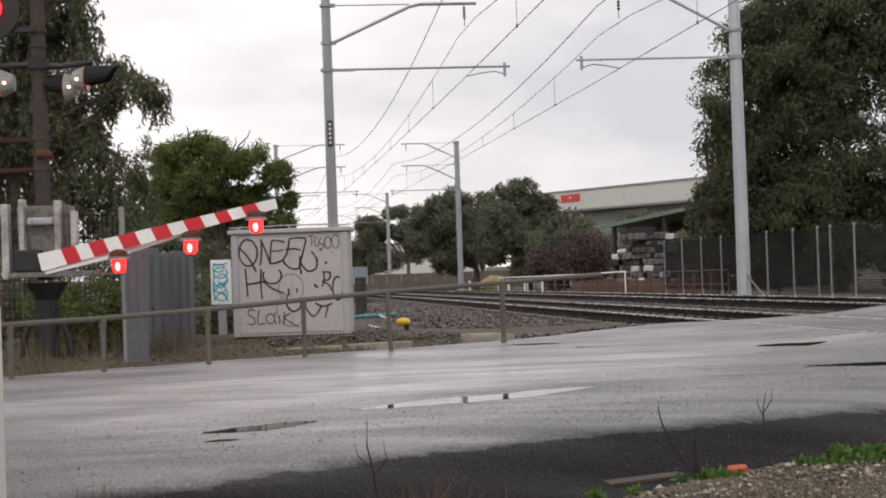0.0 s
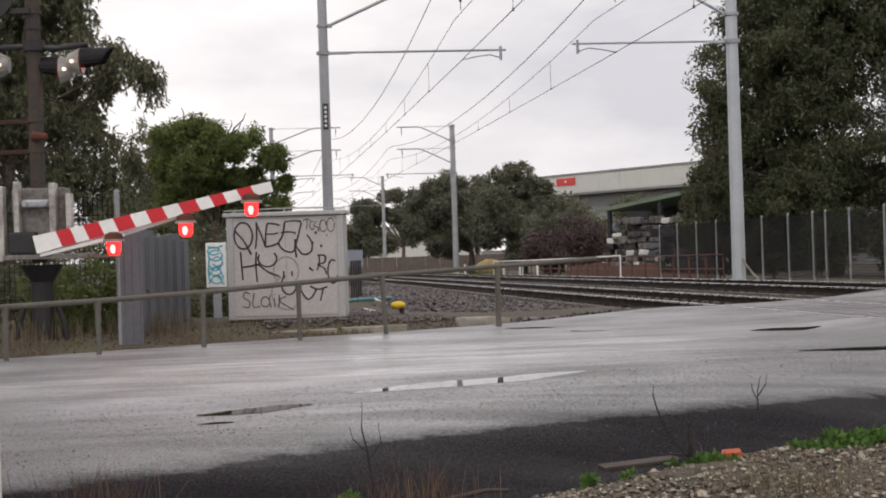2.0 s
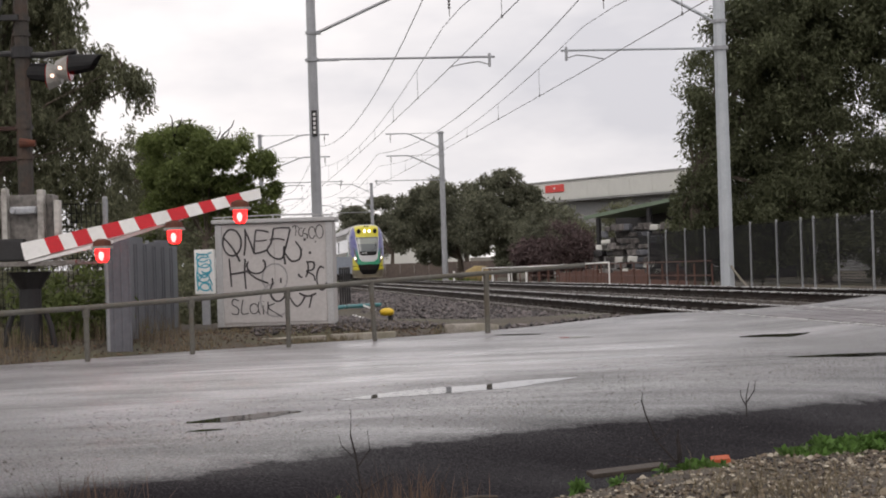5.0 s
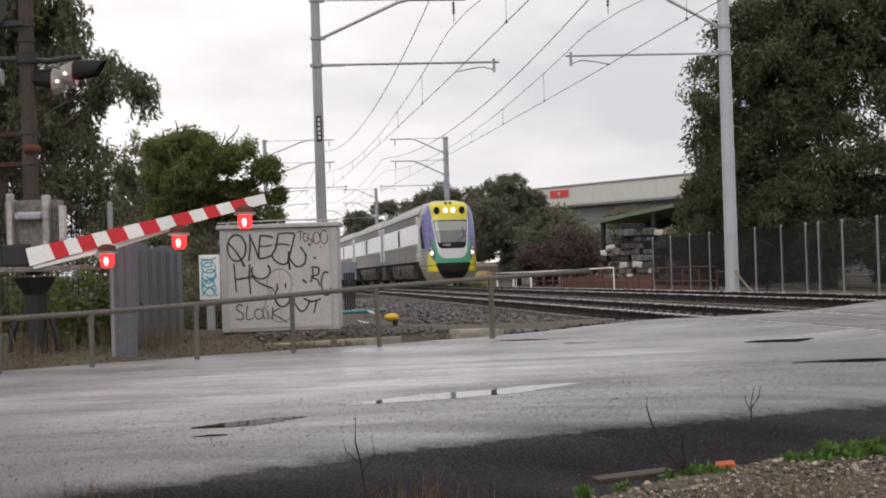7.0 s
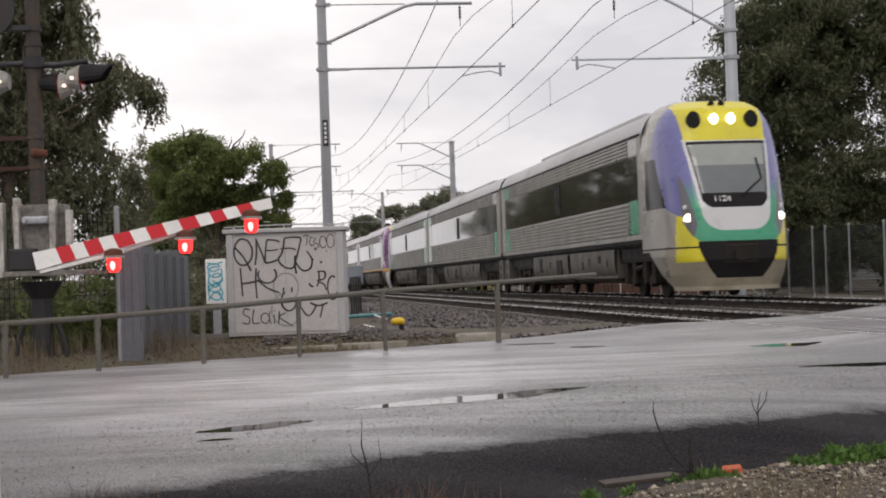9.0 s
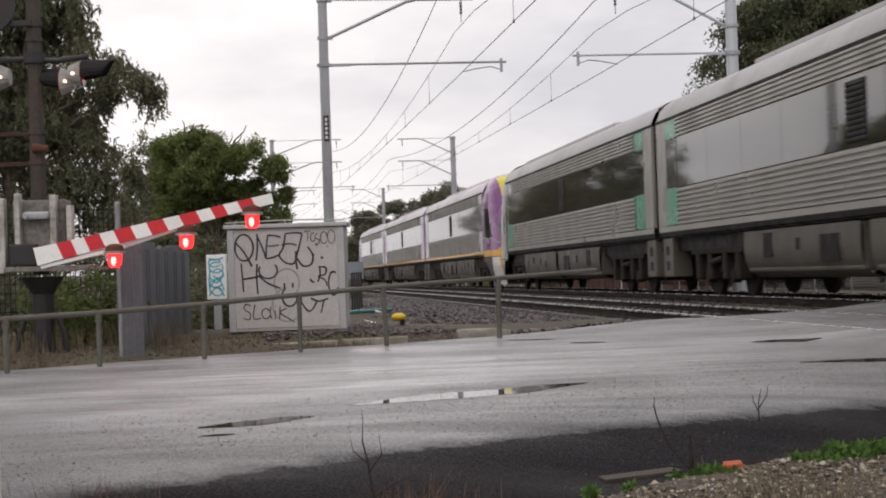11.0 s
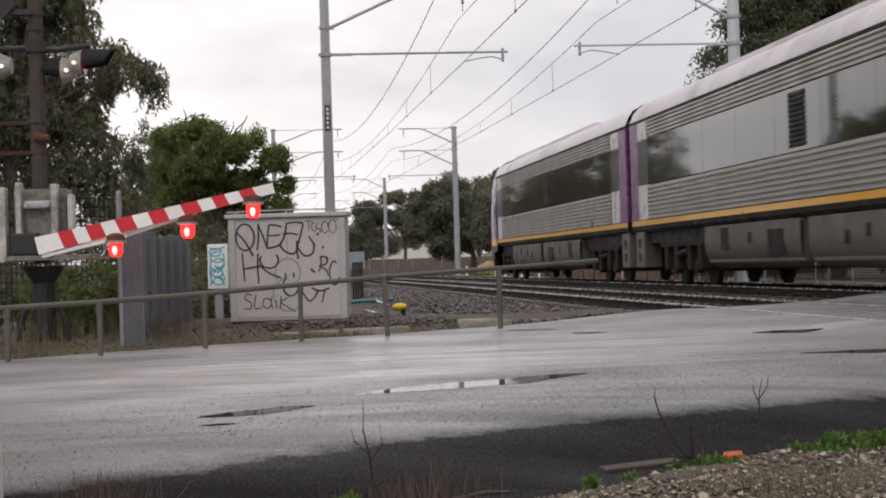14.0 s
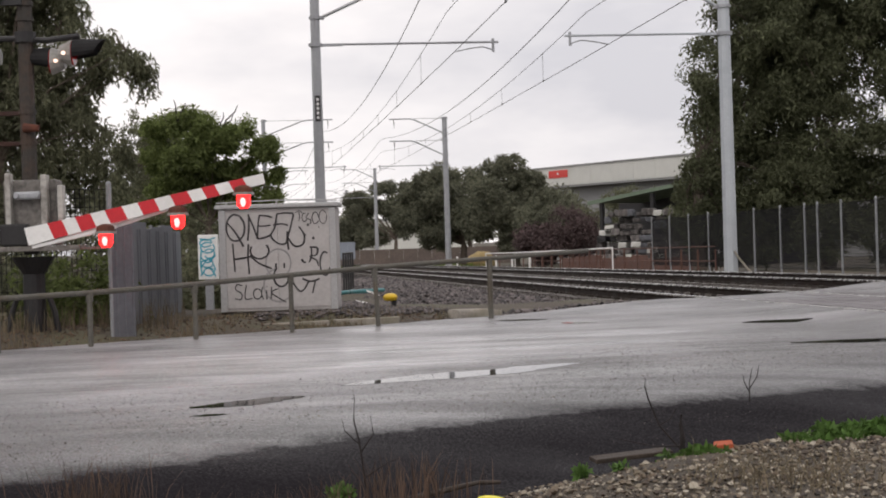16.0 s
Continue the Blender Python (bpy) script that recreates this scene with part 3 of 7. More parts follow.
def deck_rise(x, y, z):
    """The road climbs to lie flush with both tracks."""
    wx, wy = at(x, y)
    k = soft_step(5.2, 6.15, wx) * soft_step(5.3, 6.4, road_n(x, y))
    return z + k * (fall(wy) - 0.006 + 0.07 * soft_step(7.9, 9.7, wx) - z)


def road():
    """One sheet in road axes: a slightly uneven carriageway whose near edge rolls over and drops to the gravel."""
    ns = [3.0, 3.5, 3.9, 4.2, 4.32, 4.45, 4.58, 4.7, 4.8, 4.9, 5.0, 5.06, 5.12, 5.18, 5.24, 5.3, 5.37, 5.45] + list(np.arange(5.55, 12.01, 0.2)) + [12.2, 12.42, 12.55]
    us = list(np.arange(-30, -4, 1.3)) + list(np.arange(-4, 14, 0.1)) + list(np.arange(14, 22, 0.3)) + list(np.arange(22, 80, 2.5))
    verts, faces = [], []
    for u in us:
        edge = 0.10 * noise.noise((u * 0.45, 0.3, 0)) + 0.03 * noise.noise((u * 2.2, 1.3, 0))
        bulge = -0.45 * math.exp(-((u - 8.6) / 1.6) ** 2) - 0.10 * soft_step(10, 12.5, u)
        for n in ns:
            nn = n + edge * soft_step(6.5, 5, n)
            if n > 12:
                nn = n + bulge + 0.06 * noise.noise((u * 0.9, 7, 0))
            z = deck_rise(UX * u + NX * nn, UY * u + NY * nn, road_z(u, n))
            z -= 0.19 * soft_step(5.35, 4.45, n) + 0.10 * soft_step(4.5, 3.5, n)
            if n > 12.4:
                z -= 0.07
            verts.append((*at(UX * u + NX * nn, UY * u + NY * nn), z))
    w = len(ns)
    faces = [(j * w + i, (j + 1) * w + i, (j + 1) * w + i + 1, j * w + i + 1) for j in range(len(us) - 1) for i in range(w - 1)]
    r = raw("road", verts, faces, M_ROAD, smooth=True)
    tagged(r, "wet grey asphalt road with puddles and a crumbled, shade-painted edge", "road", kind="structure")


def puddle(cx, cy, length, width, seed, turn=27.2):
    """A thin lens of water with ragged shores, lying in the road's surface."""
    c, s = math.cos(radians(turn)), math.sin(radians(turn))
    verts, faces, k = [], [], 60
    for i in range(k + 1):
        f = -1 + 2 * i / k
        half = (1 - f * f) ** 0.8 * width / 2
        mid = 0.18 * width * noise.noise((f * 1.6, seed * 3.1, 0.5))
        for side in (-1, 1):
            r = 1 + 0.35 * noise.noise((f * 2.2, side * 3, seed * 7)) + 0.22 * noise.noise((f * 9, side * 5, seed)) + 0.12 * noise.noise((f * 30, side * 5, seed))
            lx, ly = f * length / 2, mid + side * half * r
            x, y = cx + c * lx - s * ly, cy + s * lx + c * ly
            verts.append((*at(x, y), deck_rise(x, y, road_z(UX * x + UY * y, NX * x + NY * y)) + 0.0022))
    faces = [(2 * i, 2 * i + 2, 2 * i + 3, 2 * i + 1) for i in range(k)]
    ob = raw("puddle", verts, faces, M_WATER, smooth=True)
    tagged(ob, "shallow rain puddle lying in the asphalt", "puddle", "puddles on the road", kind="structure")


def stones(name, spots, material, parent=None):
    """Many small angular stones in one mesh: each a squashed, jittered octahedron."""
    verts, faces = [], []
    rnd = random.Random(5)
    base = [(1, 0, 0), (-1, 0, 0), (0, 1, 0), (0, -1, 0), (0, 0, 1), (0, 0, -1), (0.6, 0.6, 0.5), (-0.6, -0.5, 0.6)]
    tri = [(4, 6, 2), (4, 0, 6), (0, 2, 6), (4, 2, 1), (4, 1, 7), (4, 7, 3), (7, 1, 3), (4, 3, 0), (5, 2, 0), (5, 1, 2), (5, 3, 1), (5, 0, 3)]
    for x, y, z, r in spots:
        a, o = rnd.random() * 6.3, len(verts)
        ca, sa = math.cos(a), math.sin(a)
        sx, sy, sz = rnd.uniform(0.7, 1.3), rnd.uniform(0.6, 1.1), rnd.uniform(0.45, 0.85)
        for p in base:
            px, py, pz = [q * r * rnd.uniform(0.8, 1.15) for q in p]
            px, py, pz = px * sx, py * sy, pz * sz
            verts.append((x + ca * px - sa * py, y + sa * px + ca * py, z + pz))
        faces += [(o + i, o + j, o + k) for i, j, k in tri]
    ob = raw(name, verts, faces, material, parent)
    return ob


def on_road(x, y):
    return 4.2 < road_n(*plan(x, y)) < 12.45


# ---- railway ----
def railway(cx, label, lift=0.0):
    t = thing("railway_track", pose(0, 0, lift), label, "railway track", "parallel railway tracks")
    ys = list(np.arange(-120, 0, 6)) + list(np.arange(0, 110, 1.5)) + list(np.arange(110, 420, 10))
    for side in (-0.8, 0.8):
        for nm, prof, mt in (("rail", ((-0.07, -0.16), (0.07, -0.16), (0.07, -0.14), (0.012, -0.12), (0.012, -0.05), (0.035, -0.035), (0.035, -0.006), (-0.035, -0.006), (-0.035, -0.035), (-0.012, -0.05), (-0.012, -0.12), (-0.07, -0.14)), M_RAIL),
                             ("rail_head", ((-0.036, -0.022), (0.036, -0.022), (0.036, 0.0), (0.025, 0.006), (-0.025, 0.006), (-0.036, 0.0)), M_RAILTOP)):
            verts, faces, k = [], [], len(prof)
            for y in ys:
                verts += [(cx + bend(y) + side + a, y, fall(y) + b) for a, b in prof]
            for j in range(len(ys) - 1):
                faces += [(j * k + i, j * k + (i + 1) % k, (j + 1) * k + (i + 1) % k, (j + 1) * k + i) for i in range(k)]
            raw(nm, verts, faces, mt, t)
    bm = B()
    box(bm, -1.3, 1.3, -0.12, 0.12, -0.34, -0.15, 0.012)
    body = len(bm.faces)
    for x in (-0.92, -0.68, 0.68, 0.92):
        box(bm, x - 0.04, x + 0.04, -0.06, 0.06, -0.15, -0.11)
    bm.faces.ensure_lookup_table()
    for fc in bm.faces[body:]:
        fc.material_index = 1
    first = None
    y = 10.0
    while y < 130:
        if not on_road(cx, y) and not on_road(cx - 1.2, y):
            if first is None:
                first = part("sleeper", bm, M_SLEEPER, t)
                first.data.materials.append(M_CLIP)
                ob = first
            else:
                ob = new("sleeper", first.data)
                ob.parent = t
            ob.matrix_basis = pose(cx + bend(y), y, fall(y))
        y += 0.68
    return t


def crossing_deck():
    """Flush concrete panels that carry the road between and beside the near rails."""
    t = thing("crossing_deck", pose(0, 0, 0), "worn wet grey panels set between the rails of the road crossing", "crossing deck")
    first = None
    bm = B()
    box(bm, -0.15, 0.15, -0.89, 0.89, -0.16, 0.0, 0.012)
    for row in range(6):
        y = 11.2 + 1.8 * row
        for x in (-0.54, -0.18, 0.18, 0.54, 1.12):
            if row == 5 and x < 0.3:
                continue
            if first is None:
                first = ob = part("panel", bm, M_CROSSING, t)
            else:
                ob = new("panel", first.data)
                ob.parent = t
            ob.matrix_basis = pose(NEAR_TRACK + x, y, fall(y) + 0.003, math.degrees(math.atan(-0.0086)), 0, 0)


def ballast():
    verts, faces = [], []
    xs = [-1.2, 0.2, 1.6, 2.6, 3.6, 4.4, 5.2, 6, 7, 8, 9, 10, 11, 12, 13, 14]
    ys = list(np.arange(-100, 8, 6)) + list(np.arange(8, 120, 1.0)) + list(np.arange(120, 420, 12))
    for y in ys:
        for x in xs:
            z = fall(y) - 0.25
            if x < 4.4:
                z -= 0.10 * (4.4 - x) / 2.8 + 0.25 * soft_step(0.4, -1.2, x)
            if x > 12:
                z -= 0.18 * (x - 12)
            z += 0.05 * noise.noise((x, y * 0.8, 4))
            if on_road(x, y) or road_n(*plan(x, y)) < 12.6:
                z = min(z, -0.26)
            verts.append((x + bend(y), y, z))
    w = len(xs)
    faces = [(j * w + i, j * w + i + 1, (j + 1) * w + i + 1, (j + 1) * w + i) for j in range(len(ys) - 1) for i in range(w - 1)]
    b = raw("ballast_bed", verts, faces, M_BALLASTBED, smooth=True)
    tagged(b, "dark broken-stone ballast under the railway", "ballast", kind="structure")
    rnd, spots = random.Random(11), []
    while len(spots) < 26000:
        x, y = rnd.uniform(0.6, 12.8), 16 + 56 * rnd.random() ** 1.7
        rn = road_n(*plan(x, y))
        if rn < (13.0 if x < 1.6 else 12.40 - 0.45 * math.exp(-((UX * plan(x, y)[0] + UY * plan(x, y)[1] - 8.6) / 1.6) ** 2) - 0.10 * soft_step(10, 12.5, UX * plan(x, y)[0] + UY * plan(x, y)[1])):
            continue
        z = fall(y) - 0.24 + 0.20 * soft_step(13.6, 12.5, rn) * soft_step(6.0, 5.0, x)
        if x < 4.4:
            z -= 0.10 * (4.4 - x) / 2.8
        spots.append((x, y, z + rnd.uniform(-0.01, 0.035), rnd.uniform(0.022, 0.05) * (1 + y / 90)))
    while len(spots) < 32500:
        u, n = rnd.uniform(3.2, 9.2), rnd.uniform(12.75, 17.0)
        px, py = UX * u + NX * n, UY * u + NY * n
        if px < -0.2 or rnd.random() > 0.35 + 0.4 * noise.noise((px, py, 6)) + 0.25 * (n - 12.75):
            continue
        spots.append((*at(px, py), max(ground_z(px, py), fall(at(px, py)[1]) - 0.30) + rnd.uniform(-0.005, 0.03), rnd.uniform(0.012, 0.042)))
    s = stones("ballast_stones", spots, M_BALLAST)
    tagged(s, "loose angular grey ballast stones beside the rails", "ballast", kind="stuff")


# ---- overhead line ----
def mast(x, y, reach, tag, group, z0=None, wide=0.30, top=10.0, pale=False):
    """An overhead-line mast with two cantilevers and a registration arm; reach is signed towards its track."""
    x, y = at(x, y)
    base = fall(y) - 0.2 if z0 is None else z0
    mt = M_GALVR if pale else M_GALV
    t = thing("catenary_mast", pose(x, y, 0), ("pale" if pale else "grey") + " galvanised steel railway mast with bracket arms", "mast", group)
    bm = B()
    cyl(bm, (0, 0, base), (0, 0, top), wide * 0.56, wide * 0.45, 8)
    part("pole", bm, mt, t)
    bm = B()
    box(bm, -0.45, 0.45, -0.45, 0.45, base - 0.1, base + 0.14, 0.03)
    part("footing", bm, M_CONC, t)
    s = 1 if reach > 0 else -1
    a = abs(reach)
    for zt, zb in ((8.3, 7.25), (9.9, 8.85)):
        if zt > top:
            continue
        bm = B()
        tube(bm, [(s * 0.16, 0, zb), (s * a * 0.45, 0, zb + 0.72), (s * a * 0.6, 0, zt - 0.07), (s * a * 0.68, 0, zt), (s * (a + 0.35), 0, zt)], 0.045, 8)
        part("cantilever", bm, mt, t)
        bm = B()
        cyl(bm, (s * 0.15, 0, zt), (s * a * 0.6, 0, zt), 0.014, seg=6)
        part("tie_rod", bm, M_WIRE, t)
        bm = B()
        for k in range(4):
            cyl(bm, (s * a, 0, zt - 0.1 - 0.09 * k), (s * a, 0, zt - 0.16 - 0.09 * k), 0.045, 0.03, 8)
        cyl(bm, (s * a, 0, zt), (s * a, 0, zt - 0.66), 0.012, seg=6)
        part("insulator", bm, M_INSUL, t)
        for zz in (zt, zb):
            bm = B()
            cyl(bm, (0, 0, zz - 0.04), (0, 0, zz + 0.04), wide * 0.62, seg=8)
            box(bm, min(0, s * 0.26), max(0, s * 0.26), -0.05, 0.05, zz - 0.05, zz + 0.05)
            part("clamp", bm, M_GALV, t)
    bm = B()
    cyl(bm, (-s * 0.2, 0, 6.5), (s * (a + 1.25), 0, 6.5), 0.032, seg=8)
    box(bm, min(s * 0.1, s * 0.75), max(s * 0.1, s * 0.75), -0.04, 0.04, 6.45, 6.52)
    part("registration_arm", bm, mt, t)
    bm = B()
    tube(bm, [(s * (a + 1.1), 0, 6.28), (s * (a + 0.8), 0, 6.37), (s * (a + 0.45), 0, 6.33), (s * a, 0, 6.24)], 0.018, 6)
    cyl(bm, (s * (a + 1.1), 0, 6.22), (s * (a + 1.1), 0, 6.6), 0.04, seg=8)
    part("steady_arm", bm, M_GALV, t)
    bm = B()
    cyl(bm, (0, 0, 6.44), (0, 0, 6.54), wide * 0.66, seg=8)
    part("clamp", bm, M_GALV, t)
    if pale:
        bm = B()
        tube(bm, [(0.05, -0.2, base + 0.75), (0.12, -0.24, base + 0.6), (0.3, -0.26, base + 0.35), (0.5, -0.28, base + 0.12), (0.58, -0.3, base)], 0.03, 8)
        part("cable_conduit", bm, M_CONC, t, "tan flexible conduit")
    if tag:
        bm = B()
        box(bm, -0.075, 0.075, -wide * 0.62, -wide * 0.60, 4.35, 5.07, 0.0)
        pl = part("number_plate", bm, M_BLACK, t, "black number plate")
        for k in range(5):
            bm = B()
            box(bm, -0.035, 0.035, -wide * 0.65, -wide * 0.625, 4.42 + 0.125 * k, 4.50 + 0.125 * k, 0.0)
            part("character_bar", bm, M_TAGWHITE, pl)
    return t


def wire_span(x0, x1, zm, sag, ys, contact, group):
    t = thing("overhead_wire", pose(0, 0, 0), "thin dark overhead railway wires with droppers" if contact else "single dark sagging feeder wire", "wire", group)

    def mess(y):
        for a, b in zip(ys, ys[1:]):
            if a <= y <= b:
                k = (y - a) / (b - a)
                return zm - 4 * sag * k * (1 - k)
        return zm

    def wx(y):
        return x0 + (x1 - x0) * (y - ys[0]) / (ys[-1] - ys[0]) + bend(y)
    bm = B()
    yy = [ys[0] + (ys[-1] - ys[0]) * k / 90 for k in range(91)]
    tube(bm, [(wx(y), y, mess(y)) for y in yy], 0.010 if contact else 0.015, 5)
    part("messenger_wire" if contact else "feeder_wire", bm, M_WIRE, t)
    if contact:
        bm = B()
        tube(bm, [(wx(y), y, 6.22) for y in yy[::6]], 0.011, 5)
        part("contact_wire", bm, M_WIRE, t)
        for a, b in zip(ys, ys[1:]):
            for k in range(1, 8):
                y = a + (b - a) * k / 8
                bm = B()
                cyl(bm, (wx(y), y, 6.22), (wx(y), y, mess(y)), 0.007, seg=5)
                box(bm, wx(y) - 0.02, wx(y) + 0.02, y - 0.03, y + 0.03, 6.2, 6.27)
                part("dropper", bm, M_WIRE, t)


def overhead_line():
    mast(1.4, 35.0, 3.9, True, "overhead line masts", wide=0.27)
    mast(12.77, 33.7, -3.3, False, "overhead line masts", wide=0.36, pale=True)
    mast(12.77, 90.2, -3.7, False, "overhead line masts", wide=0.40)
    mast(12.6, 150, -3.7, False, "overhead line masts", wide=0.40, z0=-1.6)
    mast(12.6, 208, -3.7, False, "overhead line masts", wide=0.40, z0=-1.6)
    mast(-0.3, 90, 4.6, False, "overhead line masts", wide=0.30)
    mast(-0.3, 150, 4.6, False, "overhead line masts", wide=0.30, z0=-1.6)
    ys = [-28, 44.0, 114.0, 190, 264, 340]
    wire_span(5.75, 5.75, 7.65, 1.08, ys, True, "overhead wires")
    wire_span(9.9, 9.9, 7.6, 1.03, ys, True, "overhead wires")
    wire_span(5.5, 5.5, 9.15, 1.5, ys, False, "overhead wires")
    wire_span(9.9, 9.9, 8.5, 1.15, ys, False, "overhead wires")


# ---- the crossing signal and boom ----
BACK = 1.12  # the signal and boom stand behind the pipe rail, in units of 1.12 m
FACE = -6.34  # the boom, cabinet and signal stand square to this heading


def facing(r, d, z=0.0):
    c, s = math.cos(radians(FACE)), math.sin(radians(FACE))
    d *= 1.265
    return pose(c * r - s * d, s * r + c * d, z, 0, 0, FACE)


def flasher(t, x, y, z, hood, lit):
    """A round crossing-light shell with a long visor; hood is the side to which it faces."""
    bm = B()
    cyl(bm, (x - hood * 0.08, y, z), (x + hood * 0.04, y, z), 0.075, 0.13, 14)
    sh = part("flasher_shell", bm, M_FLASHGREY, t, smooth=False)
    bm = B()
    cyl(bm, (x + hood * 0.04, y, z), (x + hood * 0.055, y, z), 0.115, seg=14)
    part("lens", bm, M_LAMPON if lit else M_LAMPOFF, sh)
    bm = B()
    ring0, ring1 = [], []
    for k in range(13):
        a = math.pi * (-0.12 + 1.24 * k / 12)
        cut = 0.36 - 0.12 * abs(k - 6) / 6
        ring0.append(bm.verts.new((x + hood * 0.05, y + 0.13 * math.cos(a), z + 0.13 * math.sin(a))))
        ring1.append(bm.verts.new((x + hood * cut, y + 0.105 * math.cos(a), z + 0.02 + 0.10 * math.sin(a))))
    for k in range(12):
        bm.faces.new((ring0[k], ring0[k + 1], ring1[k + 1], ring1[k]))
    bmesh.ops.solidify(bm, geom=bm.faces[:], thickness=0.006)
    part("visor", bm, M_BLACK, sh, "black visor")
    bm = B()
    cyl(bm, (x - hood * 0.02, y - 0.115, z - 0.01), (x - hood * 0.02, y - 0.14, z - 0.01), 0.017, seg=10)
    part("peep_lens", bm, M_GLINT, sh, "small side lens")


def crossing_signal():
    t = thing("crossing_signal", facing(-3.69 * BACK, 11.6 * BACK, 0.9 - 0.9 * BACK) @ Matrix.Scale(BACK, 4), "weathered railway crossing signal post with red flashing lights", "crossing signal")
    bm = B()
    cyl(bm, (0, 0, 0.9), (0, 0, 4.4), 0.075, 0.068, 12)
    part("post", bm, M_POLE, t)
    bm = B()
    cyl(bm, (0.01, 0, -0.02), (0.01, 0, 0.72), 0.105, 0.10, 14)
    cyl(bm, (0.01, 0, 0.72), (0.01, 0, 0.88), 0.10, 0.2, 14)
    part("pedestal", bm, M_BLACK, t, "black cast pedestal")
    for s in (-1, 1):
        bm = B()
        tube(bm, [(s * 0.08, -0.02, 0.52), (s * 0.15, -0.02, 0.5), (s * 0.2, -0.02, 0.36), (s * 0.23, -0.02, 0.15), (s * 0.24, -0.02, -0.05)], 0.028, 6)
        part("cable_conduit", bm, M_BLACK, t)
    for z0, z1, w in ((2.86, 2.96, 0.1), (2.2, 2.24, 0.085), (1.92, 1.95, 0.085), (3.2, 3.24, 0.085), (3.06, 3.09, 0.085)):
        bm = B()
        cyl(bm, (0, 0, z0), (0, 0, z1), w, seg=12)
        part("collar", bm, M_POLE if w < 0.09 else M_BLACK, t)
    bm = B()
    tube(bm, [(-0.5, 0, 2.9), (-0.1, -0.02, 2.9), (0.2, 0, 2.88), (0.5, 0, 2.91)], 0.027, 8)
    part("cross_arm", bm, M_BLACK, t)
    bm = B()
    cyl(bm, (-0.02, -0.09, 2.07), (0.12, -0.09, 2.06), 0.045, 0.03, 10)
    part("clamp", bm, M_RUST, t, "rusty pipe clamp")
    for z in (2.21, 1.93):
        bm = B()
        box(bm, -0.75, -0.05, -0.03, 0.03, z - 0.02, z + 0.02, 0.005)
        part("bracket", bm, M_DARKRUST, t, "rusty sign bracket")
    bm = B()
    box(bm, -0.56, -0.48, -0.05, -0.03, 1.75, 2.5, 0.004)
    part("sign_edge", bm, M_FLASHGREY, t)
    # round red-light head that faces the road
    bm = B()
    cyl(bm, (-0.40, -0.12, 3.40), (-0.40, -0.14, 3.40), 0.27, seg=28)
    disc = part("backboard", bm, M_BLACK, t, "round black backboard")
    bm = B()
    cyl(bm, (-0.40, -0.14, 3.42), (-0.40, -0.17, 3.42), 0.115, seg=20)
    part("lens", bm, M_LAMPON, disc, "lit red lens")
    bm = B()
    cyl(bm, (-0.40, -0.17, 3.43), (-0.40, -0.18, 3.43), 0.06, seg=16)
    part("lamp_glow", bm, M_LAMPCORE, disc)
    bm = B()
    box(bm, -0.3, 0.0, -0.11, -0.05, 3.2, 3.25)
    part("bracket", bm, M_BLACK, t)
    flasher(t, 0.27, 0.06, 2.69, -1, False)
    flasher(t, 0.40, -0.02, 2.75, 1, False)
    flasher(t, -0.31, 0.0, 2.74, -1, True)


